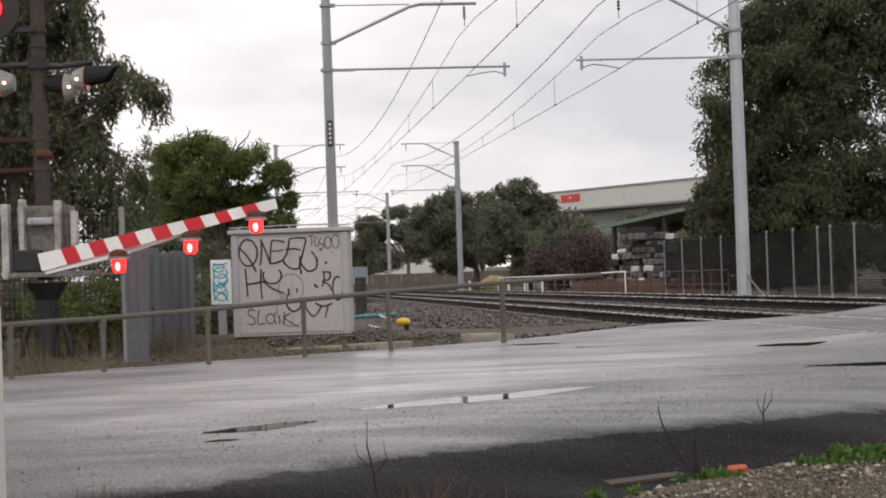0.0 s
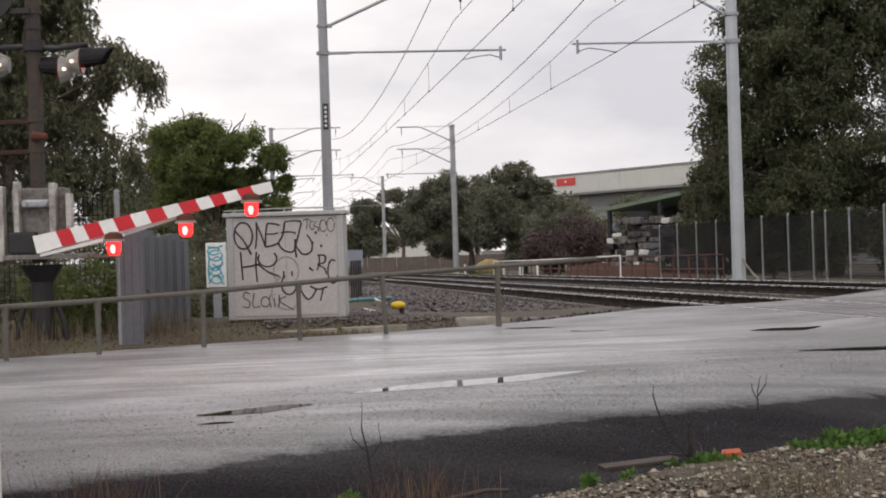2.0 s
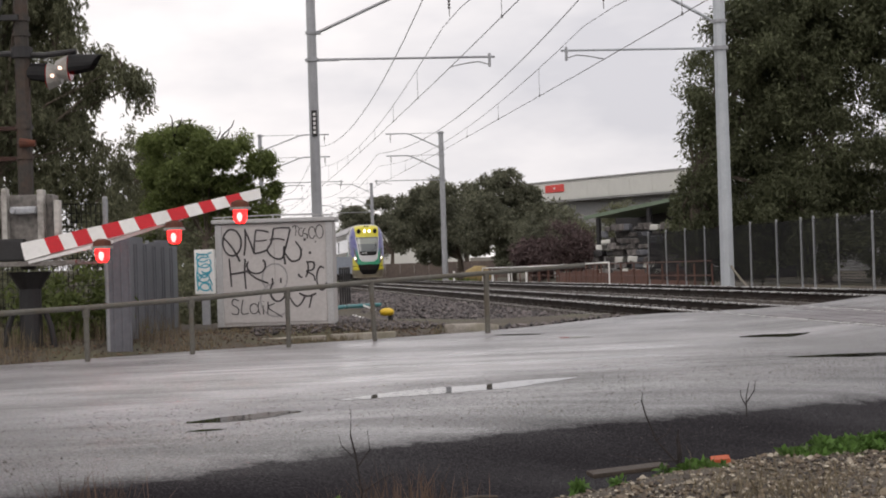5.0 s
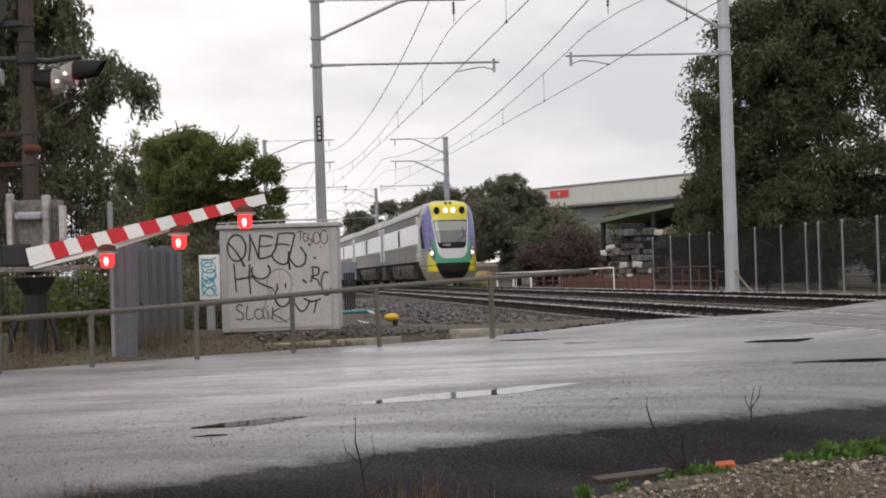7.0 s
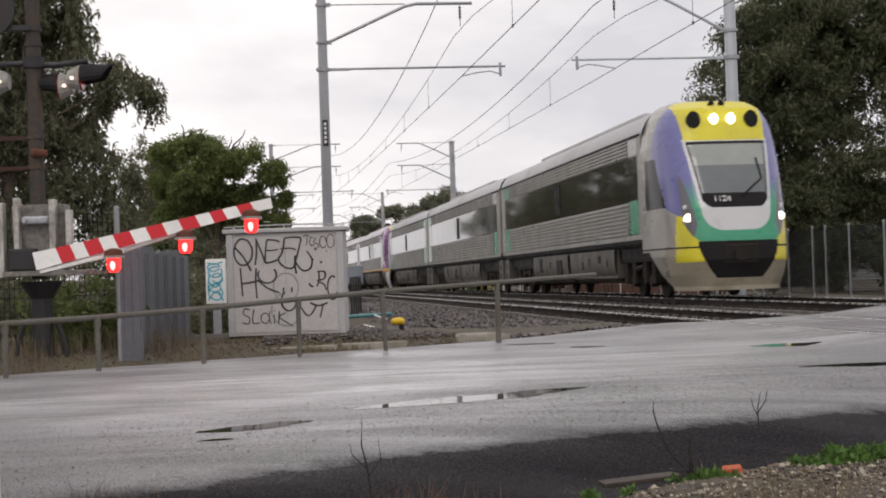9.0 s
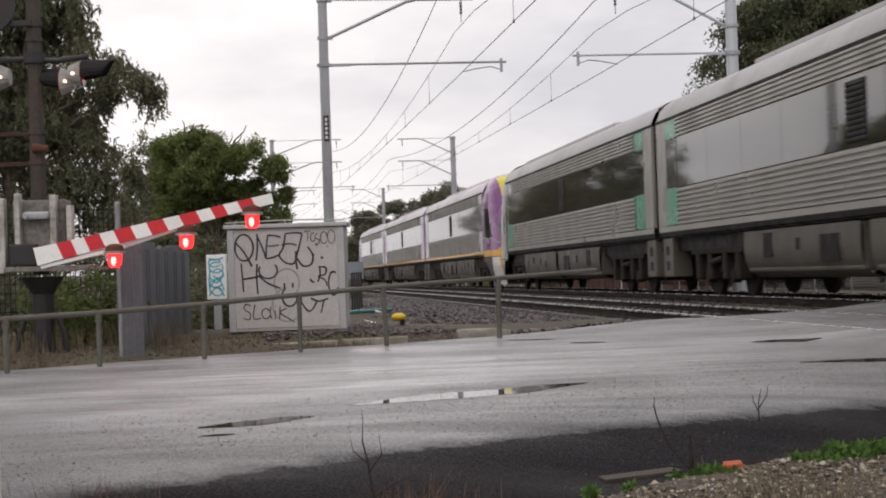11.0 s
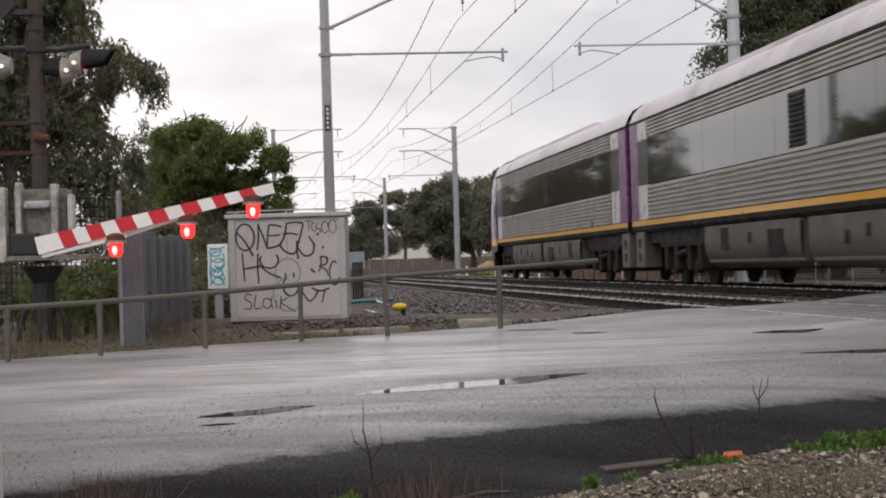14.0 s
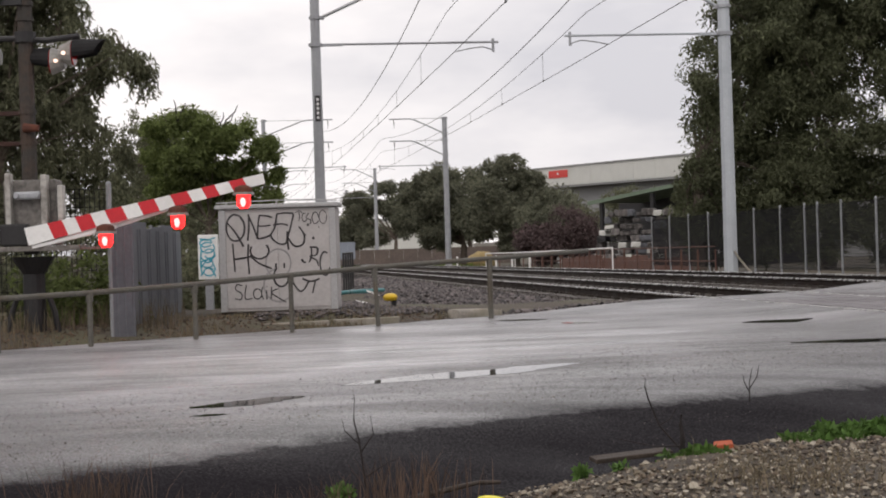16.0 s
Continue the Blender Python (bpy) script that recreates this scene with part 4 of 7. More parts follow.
def boom_barrier():
    t = thing("boom_barrier", facing(-3.62 * BACK, 11.3 * BACK, 0.9 - 0.9 * BACK) @ Matrix.Scale(BACK, 4), "red and white striped crossing boom, lowered nearly level", "boom barrier")
    bm = B()
    box(bm, -0.30, 0.46, -0.05, 0.36, 0.93, 0.975, 0.008)
    part("platform", bm, M_MECH, t, "grey steel platform")
    bm = B()
    box(bm, -0.24, 0.24, 0.08, 0.34, 0.98, 1.58, 0.02)
    part("drive_housing", bm, M_MECH, t, "grey weathered drive housing")
    for x0, x1, za, zb in ((-0.36, -0.29, 0.92, 1.6), (0.12, 0.18, 1.0, 1.62), (-0.2, -0.15, 1.0, 1.64), (0.27, 0.32, 1.12, 1.52), (-0.46, -0.38, 1.05, 1.55)):
        bm = B()
        box(bm, x0, x1, -0.02, 0.10, za, zb, 0.012)
        part("counterweight_plate", bm, M_PLATE, t, "pale streaked steel plate")
    bm = B()
    box(bm, -0.12, 0.12, -0.03, 0.08, 1.40, 1.47, 0.02)
    for x in (-0.09, 0.09):
        cyl(bm, (x, -0.06, 1.435), (x, 0.0, 1.435), 0.025, seg=8)
    part("u_clamp", bm, M_GALV, t)
    bm = B()
    box(bm, -0.25, 0.0, -0.04, 0.06, 0.98, 1.18, 0.02)
    part("pivot_block", bm, M_BLACK, t)
    bm = B()
    box(bm, 0.46, 0.50, 0.0, 0.05, 0.94, 0.97)
    box(bm, 0.2, 0.72, 0.02, 0.2, 0.935, 0.955)
    part("step_plate", bm, M_MECH, t)
    # the tapered arm, in stripes
    arm = Matrix.Translation((0.0, -0.07, 1.06)) @ Matrix.Rotation(-radians(12.1), 4, "Y")
    length = 2.19

    def half(x):
        return 0.082 - (0.082 - 0.046) * min(1, x / length) ** 0.7
    cuts = [0.0, 0.225, 0.356, 0.477, 0.618, 0.75, 0.907, 1.053, 1.205, 1.352, 1.51, 1.64, 1.76, 1.89, 2.02, length]
    for k, (a, b) in enumerate(zip(cuts, cuts[1:])):
        bm = B()
        slant = 0.014
        pts = []
        for x, h in ((a, half(a)), (b, half(b))):
            lo, hi = (x + slant, x - slant) if 0 < x < length else (x, x)
            pts.append([(lo, -h), (hi, h)])
        (p0, p1), (q0, q1) = pts
        vs = [bm.verts.new(arm @ Vector((p[0], yy, p[1]))) for yy in (-0.018, 0.018) for p in (p0, q0, q1, p1)]
        for f in ((3, 2, 1, 0), (4, 5, 6, 7), (0, 1, 5, 4), (1, 2, 6, 5), (2, 3, 7, 6), (3, 0, 4, 7)):
            bm.faces.new([vs[i] for i in f])
        part("arm_stripe", bm, M_RED if k % 2 else M_WHITE, t, "red stripe" if k % 2 else "")
    bm = B()
    for a in (0.05, 0.35):
        tube(bm, [arm @ Vector((0.0, 0.12, -a * 0.12 - 0.05)), arm @ Vector((0.7, 0.07, -0.09)), arm @ Vector((1.45, 0.03, -0.04))], 0.028, 6)
    box(bm, 0.02, 0.8, 0.0, 0.03, -0.115, -0.085, 0.0, arm)
    part("lower_brace", bm, M_WHITE, t, "white lower brace")
    for x, z, lit in ((1.955, 1.33, True), (1.36, 1.165, True), (0.71, 1.02, True)):
        bm = B()
        cyl(bm, (x, -0.08, z + 0.07), (x, -0.08, z + 0.115), 0.085, 0.078, 14)
        cyl(bm, (x, -0.08, z + 0.115), (x, -0.08, z + 0.135), 0.078, 0.03, 14)
        lamp = part("lamp_cap", bm, M_BLACK if not lit else M_RUST, t)
        bm = B()
        cyl(bm, (x, -0.08, z + 0.045), (x, -0.08, z + 0.07), 0.096, seg=14)
        part("lamp_rim", bm, M_FLASHGREY, lamp)
        bm = B()
        cyl(bm, (x, -0.08, z - 0.045), (x, -0.08, z + 0.045), 0.060, 0.064, 14)
        cyl(bm, (x, -0.08, z - 0.075), (x, -0.08, z - 0.045), 0.036, 0.060, 14)
        part("lamp_lens", bm, M_LAMPON if lit else M_LAMPOFF, lamp, "lit red lens" if lit else "unlit red lens")
        if lit:
            bm = B()
            bmesh.ops.create_uvsphere(bm, u_segments=14, v_segments=8, radius=0.036, matrix=Matrix.Translation((x, -0.118, z - 0.015)) @ Matrix.Diagonal((0.8, 1, 1.35, 1)))
            part("lamp_glow", bm, M_LAMPCORE, lamp)


# ---- trackside cabinet with graffiti ----
def stroke(pts, w, y, material, parent):
    bm = B()
    pts = [Vector((a, y, b)) for a, b in pts]
    fine = []
    n = len(pts)
    for i in range(n - 1):
        p0, p1, p2, p3 = pts[max(i - 1, 0)], pts[i], pts[i + 1], pts[min(i + 2, n - 1)]
        for k in range(6):
            s = k / 6
            fine.append(0.5 * ((2 * p1) + (p2 - p0) * s + (2 * p0 - 5 * p1 + 4 * p2 - p3) * s * s + (3 * p1 - p0 - 3 * p2 + p3) * s ** 3))
    fine.append(pts[-1])
    last = None
    for i, p in enumerate(fine):
        d = fine[min(i + 1, len(fine) - 1)] - fine[max(i - 1, 0)]
        d = Vector((d.x, 0, d.z)).normalized()
        off = Vector((-d.z, 0, d.x)) * w * 0.5 * (0.8 + 0.3 * noise.noise(p * 6))
        pair = (bm.verts.new(p + off), bm.verts.new(p - off))
        if last:
            bm.faces.new((last[0], last[1], pair[1], pair[0]))
        last = pair
    return part("spray_stroke", bm, material, parent)


def arc(cx, cz, rx, rz, a0, a1, n=8):
    return [(cx + rx * math.cos(radians(a0 + (a1 - a0) * k / n)), cz + rz * math.sin(radians(a0 + (a1 - a0) * k / n))) for k in range(n + 1)]


def relay_cabinet():
    t = thing("relay_cabinet", facing(-1.83, 15.0, 0.085), "grey trackside relay cabinet covered in black graffiti", "cabinet")
    bm = B()
    box(bm, -0.70, 0.70, 0.0, 0.75, 0.05, 1.28, 0.012)
    body = part("body", bm, M_BOX, t)
    for a, b in ((-0.70, -0.62), (0.62, 0.70)):
        bm = B()
        box(bm, a, b, -0.03, 0.0, 0.05, 1.27, 0.008)
        part("corner_post", bm, M_BOXEDGE, t)
    bm = B()
    box(bm, -0.62, 0.0, -0.012, -0.001, 0.09, 1.24, 0.004)
    part("door", bm, M_BOX, t)
    bm = B()
    box(bm, 0.006, 0.62, -0.012, -0.001, 0.09, 1.24, 0.004)
    part("door", bm, M_BOX, t)
    bm = B()
    box(bm, -0.74, 0.74, -0.05, 0.80, 1.285, 1.335, 0.01)
    part("lid", bm, M_BOXEDGE, t)
    bm = B()
    tube(bm, [(-0.72, -0.02, 1.36), (0.0, -0.02, 1.375), (0.72, -0.02, 1.36)], 0.008, 6)
    for x in (-0.6, 0.0, 0.6):
        cyl(bm, (x, -0.02, 1.33), (x, -0.02, 1.37), 0.01, seg=6)
    part("top_rail", bm, M_BOXEDGE, t)
    for x in (-0.6, 0.6):
        bm = B()
        box(bm, x - 0.1, x + 0.1, 0.05, 0.7, -0.06, 0.05, 0.01)
        part("foot", bm, M_BLACK, t)
    # black slab stands in for the shade in the gap between the feet
    bm = B()
    box(bm, -0.64, 0.64, 0.02, 0.7, -0.04, 0.052)
    part("gap_shade", bm, M_BLACK, t, "black strip for the shaded gap underneath")
    y, w = -0.015, 0.027
    k = M_SPRAY
    for pts in (arc(-0.50, 1.06, 0.11, 0.16, 60, 420), [(-0.60, 1.12), (-0.5, 1.0), (-0.41, 0.83)],
                [(-0.36, 0.9), (-0.34, 1.05), (-0.34, 1.22)], [(-0.34, 1.2), (-0.28, 1.05), (-0.24, 0.92)], [(-0.24, 0.92), (-0.23, 1.08), (-0.21, 1.2)],
                [(-0.21, 1.2), (-0.12, 1.19), (-0.06, 1.17)], [(-0.22, 1.07), (-0.14, 1.07), (-0.08, 1.08)], [(-0.24, 0.92), (-0.16, 0.93), (-0.08, 0.96)],
                [(0.0, 1.21), (0.1, 1.22), (0.2, 1.21)], [(0.0, 1.21), (-0.03, 1.05), (-0.08, 0.95), (0.0, 0.86), (0.1, 0.86), (0.12, 1.0)],
                [(-0.05, 1.08), (0.05, 1.09), (0.13, 1.07)], [(0.2, 1.2), (0.16, 1.05), (0.12, 0.9), (0.13, 0.78)],
                [(0.12, 0.93), (0.2, 0.82), (0.3, 0.84), (0.32, 0.95), (0.26, 1.05)]):
        stroke(pts, w, y, k, t)
    for pts in ([(0.22, 1.22), (0.27, 1.24), (0.31, 1.21)], [(0.265, 1.23), (0.27, 1.17), (0.26, 1.12)], arc(0.33, 1.16, 0.03, 0.05, 60, 320),
                [(0.38, 1.21), (0.35, 1.15), (0.4, 1.13), (0.4, 1.08)], arc(0.46, 1.15, 0.04, 0.07, 0, 330), arc(0.55, 1.16, 0.045, 0.08, 30, 380)):
        stroke(pts, 0.014, y, k, t)
    for cx, cz, r in ((0.37, 1.07, 0.018), (0.33, 0.95, 0.014), (0.43, 0.91, 0.018), (0.5, 1.04, 0.01)):
        stroke(arc(cx, cz, r * 0.5, r * 0.5, 0, 360, 6), r, y, k, t)
    # second line
    for pts in ([(-0.54, 0.87), (-0.53, 0.7), (-0.52, 0.53)], [(-0.35, 0.86), (-0.36, 0.7), (-0.35, 0.5)], [(-0.54, 0.68), (-0.44, 0.69), (-0.33, 0.71)],
                arc(-0.22, 0.78, 0.11, 0.1, 150, 400), [(-0.34, 0.72), (-0.22, 0.62), (-0.08, 0.56)], [(0.40, 0.80), (0.40, 0.70), (0.37, 0.62)],
                [(0.38, 0.8), (0.47, 0.79), (0.46, 0.71), (0.38, 0.69), (0.46, 0.64), (0.48, 0.57)], arc(0.56, 0.6, 0.06, 0.14, 60, 340),
                [(0.28, 0.66), (0.3, 0.63), (0.33, 0.62)]):
        stroke(pts, w, y, k, t)
    for pts in (arc(0.0, 0.62, 0.15, 0.17, 0, 360, 12), arc(0.0, 0.36, 0.18, 0.2, 100, 330)):
        stroke(pts, 0.026, y + 0.002, M_SPRAYGREY, t)
    for pts in ([(-0.03, 0.62), (-0.03, 0.56)], [(0.07, 0.62), (0.07, 0.56)], arc(0.03, 0.46, 0.09, 0.12, 120, 330), [(0.17, 0.38), (0.24, 0.28), (0.3, 0.3), (0.36, 0.4)],
                [(0.28, 0.43), (0.38, 0.39), (0.49, 0.42)], [(0.44, 0.41), (0.42, 0.33), (0.40, 0.25)]):
        stroke(pts, w, y, k, t)
    # lower tag, legible as "sLaiK"
    for pts in ([(-0.44, 0.36), (-0.5, 0.38), (-0.52, 0.32), (-0.45, 0.27), (-0.46, 0.2), (-0.53, 0.21)], [(-0.39, 0.37), (-0.41, 0.27), (-0.4, 0.2), (-0.32, 0.21)],
                arc(-0.26, 0.26, 0.05, 0.06, 20, 340), [(-0.2, 0.34), (-0.21, 0.26), (-0.19, 0.19)], [(-0.15, 0.3), (-0.15, 0.19)], [(-0.15, 0.35), (-0.145, 0.34)],
                [(-0.09, 0.34), (-0.1, 0.19)], [(-0.01, 0.32), (-0.09, 0.27), (0.0, 0.2), (0.08, 0.15)]):
        stroke(pts, 0.017, y, k, t)


def junction_box():
    t = thing("junction_box", facing(-2.94, 16.5), "small white junction box with light blue graffiti", "junction box")
    bm = B()
    box(bm, -0.13, 0.13, 0.0, 0.14, 0.5, 1.09, 0.01)
    part("case", bm, M_WHITE, t)
    bm = B()
    box(bm, -0.05, 0.05, 0.03, 0.12, -0.1, 0.5)
    part("stand", bm, M_GALV, t)
    for pts in (arc(-0.02, 0.98, 0.08, 0.05, 0, 330), arc(0.02, 0.84, 0.07, 0.06, -150, 150), arc(-0.01, 0.71, 0.08, 0.05, 20, 350), arc(0.01, 0.6, 0.07, 0.05, 160, 480), arc(0.0, 0.92, 0.09, 0.07, 60, 400), [(-0.1, 0.8), (0.0, 0.72), (0.1, 0.82)], [(-0.09, 0.66), (0.02, 0.78), (0.1, 0.62)], [(-0.1, 0.55), (0.0, 0.66), (0.1, 0.54)], [(-0.1, 1.04), (0.0, 1.02), (0.1, 1.05)], [(-0.08, 0.9), (-0.1, 0.72), (-0.08, 0.56)]):
        stroke(pts, 0.022, -0.004, M_SPRAYBLUE, t)


def pipe_railing():
    """A low galvanised pipe rail along the far kerb that climbs towards the tracks."""
    t = thing("pipe_railing", pose(0, 0, 0), "low weathered grey pipe railing along the roadside", "railing")
    tops = [(-5.3, 10.9, 0.44), (-3.4, 11.68, 0.47), (-2.54, 12.03, 0.5), (-1.75, 12.38, 0.515), (-0.78, 12.81, 0.55), (0.19, 13.29, 0.6), (1.11, 13.67, 0.645), (2.5, 14.3, 0.69), (3.85, 15.0, 0.735)]
    tops = [(*at(x, y), z) for x, y, z in tops]
    bm = B()
    tube(bm, tops, 0.028, 10)
    part("top_rail", bm, M_RAILING, t)
    for k, (x, y, z) in enumerate(tops[1:-1]):
        bm = B()
        lean = 0.03 if k == 5 else 0.0
        cyl(bm, (x + lean, y, -0.15), (x, y, z - 0.02), 0.026 if k != 6 else 0.032, seg=10)
        post = part("post", bm, M_RAILING, t)
        bm = B()
        cyl(bm, (x, y, z - 0.09), (x, y, z + 0.005), 0.036, seg=10)
        part("tee_fitting", bm, M_RAILING, post)


def mesh_fence(a, b, spots, h, pitch, group, label, wire=0.0035, rows=14):
    a, b = (*at(*a[:2]), a[2]), (*at(*b[:2]), b[2])
    t = thing("mesh_fence", pose(*a), label, "fence", group)
    d = Vector(b) - Vector(a)
    for k in spots:
        p = d * k
        bm = B()
        cyl(bm, (p.x, p.y, p.z - 0.2), (p.x, p.y, p.z + h + 0.06), 0.033, seg=10)
        cyl(bm, (p.x, p.y, p.z + h + 0.06), (p.x, p.y, p.z + h + 0.09), 0.037, 0.02, seg=10)
        part("post", bm, M_FPOST, t)
    n = int(d.length / pitch)
    verts, faces = [], []
    side = Vector((-d.y, d.x, 0)).normalized() * wire
    along = d.normalized() * wire

    def bar(p, q, u, v):
        o = len(verts)
        for c in (p, q):
            for s, r in ((-1, -1), (1, -1), (1, 1), (-1, 1)):
                verts.append(c + u * s + v * r)
        for f in ((0, 1, 5, 4), (1, 2, 6, 5), (2, 3, 7, 6), (3, 0, 4, 7)):
            faces.append([o + i for i in f])
    for k in range(n + 1):
        p = d * (k / n)
        bar(p + Vector((0, 0, 0.05)), p + Vector((0, 0, h)), side, along)
    up = Vector((0, 0, wire))
    for k in range(rows + 1):
        z = Vector((0, 0, 0.05 + (h - 0.05) * k / rows))
        bar(z + side * 2, d + z + side * 2, side, up)
    raw("wire_mesh", [tuple(v) for v in verts], faces, M_FENCE, t)


def sheet_fence():
    t = thing("sheet_fence", pose(0, 0, 0), "blue-grey upright steel sheets with pale edge posts", "fence")
    for k in range(7):
        f = k / 7
        x0, y0 = at(-1.66 + 0.46 * f, 13.32 + 2.9 * f)
        bm = B()
        box(bm, 0.0, 0.26 if k == 0 else 0.50, -0.02, 0.02, -0.1, 1.18 + 0.03 * (k % 3) - 0.05 * f, 0.004)
        for j in range(3):
            cyl(bm, (0.06 + 0.09 * j, -0.02, -0.1), (0.06 + 0.09 * j, -0.02, 1.16 - 0.05 * f), 0.012, seg=6)
        ob = part("sheet", bm, M_SHEET, t)
        ob.matrix_basis = pose(x0, y0, 0, 0, 0, 30 if k == 0 else 77)
        bm = B()
        cyl(bm, (x0, y0, -0.1), (x0, y0, 1.2 if k else 1.6), 0.02 if k else 0.022, seg=8)
        part("edge_post", bm, M_FPOST, t)


def kerb_bits():
    rows = [((-0.3, 14.2), (0.62, 14.4), 0.0), ((0.7, 14.5), (1.45, 14.62), 0.0), ((-1.3, 13.85), (-0.4, 14.15), -0.02)]
    for (x0, y0), (x1, y1), z in rows:
        (x0, y0), (x1, y1) = at(x0, y0), at(x1, y1)
        d = Vector((x1 - x0, y1 - y0, 0))
        bm = B()
        box(bm, 0, d.length, -0.05, 0.05, -0.12, 0.04, 0.012)
        ob = finish("kerb_stone", bm, M_CONC)
        ob.matrix_world = pose(x0, y0, z, 0, 0, math.degrees(math.atan2(d.y, d.x)))
        tagged(ob, "short weathered concrete kerb length", "kerb", "kerb stones at the roadside")
    bm = B()
    box(bm, -0.32, 0.32, -0.12, 0.12, -0.12, 0.045, 0.035)
    bmesh.ops.subdivide_edges(bm, edges=bm.edges[:], cuts=2, use_grid_fill=True)
    for v in bm.verts:
        v.co += 0.022 * noise.noise_vector(v.co * 9)
    ob = finish("concrete_block", bm, M_CONC)
    ob.matrix_world = place(2.42, 14.95, 0.03, 0, 2, 20)
    tagged(ob, "mossy broken concrete block lying by the railing", "concrete block")


def marker_post():
    t = thing("cable_marker", place(1.58, 16.94, 0), "short cable marker with a rounded yellow cap", "marker post")
    bm = B()
    cyl(bm, (0.05, 0, -0.25), (0.05, 0, 0.17), 0.035, seg=10)
    part("stake", bm, M_BLACK, t)
    bm = B()
    bmesh.ops.create_uvsphere(bm, u_segments=16, v_segments=8, radius=0.1, matrix=Matrix.Translation((0, 0, 0.17)) @ Matrix.Diagonal((1, 1, 0.55, 1)))
    cyl(bm, (0, 0, 0.13), (0, 0, 0.17), 0.085, 0.1, 16)
    part("cap", bm, M_YELLOW, t, "yellow cap", smooth=True)


def trackside_clutter():
    bm = B()
    tube(bm, [(*at(x, y), z) for x, y, z in ((-0.9, 18.6, 0.0), (0.2, 19.6, 0.06), (1.2, 20.6, 0.12), (1.9, 21.6, 0.1))], 0.034, 8)
    ob = finish("cable_pipe", bm, mat("teal_plastic", (0.03, 0.17, 0.18), 0.4, var=0.2))
    tagged(ob, "teal plastic cable pipe lying on the ballast", "pipe")
    for x, y, z, rz in ((1.34, 18.6, 0.02, 12), (1.62, 20.4, 0.1, 50)):
        bm = B()
        box(bm, -0.12, 0.12, -0.05, 0.05, -0.012, 0.012, 0.004)
        ob = finish("white_board", bm, M_WHITE)
        ob.matrix_world = place(x, y, z, 18, 14, rz)
        tagged(ob, "scrap of white board lying on the ballast", "debris", "scraps on the ballast")
    t = thing("guard_rail", place(1.7, 30, -0.25), "dark steel guard rail beside the tracks", "guard rail")
    for k in range(5):
        bm = B()
        cyl(bm, (0.11 * k, 0.9 * k, 0), (0.11 * k, 0.9 * k, 0.95), 0.025, seg=8)
        part("post", bm, M_BLACK, t)
    for z in (0.5, 0.94):
        bm = B()
        cyl(bm, (0, 0, z), (0.44, 3.6, z), 0.02, seg=8)
        part("rail", bm, M_BLACK, t)


def white_railing():
    """The low white hand rail beyond the tracks, and the rust-coloured one behind it."""
    t = thing("hand_railing", pose(0, 0, 0), "low white hand railing beyond the tracks", "railing", "railings beyond the tracks")
    pts = [(12.05, 70, -0.53), (12.15, 62, -0.45), (12.2, 58, -0.4), (12.25, 54, -0.35), (12.35, 50.5, -0.3), (12.42, 47, -0.24), (12.44, 44.8, -0.2)]
    pts = [(*at(x, y), z) for x, y, z in pts]
    bm = B()
    tube(bm, [(x, y, z + 0.68) for x, y, z in pts], 0.028, 8)
    part("top_rail", bm, M_WHITE, t)
    for k in range(13):
        f = k / 12 * (len(pts) - 1)
        i = min(int(f), len(pts) - 2)
        p = Vector(pts[i]).lerp(Vector(pts[i + 1]), f - i)
        bm = B()
        cyl(bm, p - Vector((0, 0, 0.15)), p + Vector((0, 0, 0.68)), 0.026, seg=8)
        part("post", bm, M_WHITE if k in (0, 2, 12) else M_RUSTRED, t)
    t = thing("hand_railing", pose(0, 0, 0), "rust-red post and rail fence beyond the tracks", "railing", "railings beyond the tracks")
    for z in (0.25, 0.75):
        bm = B()
        cyl(bm, (*at(13.6, 64), z - 0.5), (*at(15.0, 41), z - 0.3), 0.02, seg=8)
        part("rail", bm, M_RUSTRED, t)
    for k in range(16):
        f = k / 15
        px, py = at(13.6 + 1.4 * f, 64 - 23 * f)
        bm = B()
        cyl(bm, (px, py, -0.75), (px, py, 0.35), 0.035, seg=8)
        part("post", bm, M_RUSTRED, t)
    t = thing("rusty_wall", place(15.6, 66, -0.7, 0, 0, -82), "low rust-red sheet wall behind the railings", "wall")
    for k in range(9):
        bm = B()
        box(bm, k * 2.0, k * 2.0 + 1.97, -0.03, 0.03, 0, 0.52 + 0.08 * (k % 3), 0.01)
        part("panel", bm, M_RUSTRED, t)
    for x, y in ((10.9, 66), (11.3, 63.5), (11.7, 61), (9.4, 70)):
        bm = B()
        cyl(bm, (0, 0, -0.2), (0, 0, 0.75), 0.05, seg=8)
        ob = finish("white_stake", bm, M_WHITE)
        ob.matrix_world = place(x + 1.0, y, fall(1.26 * y) - 0.15)
        tagged(ob, "short white marker stake beside the track", "stake", "white marker stakes")


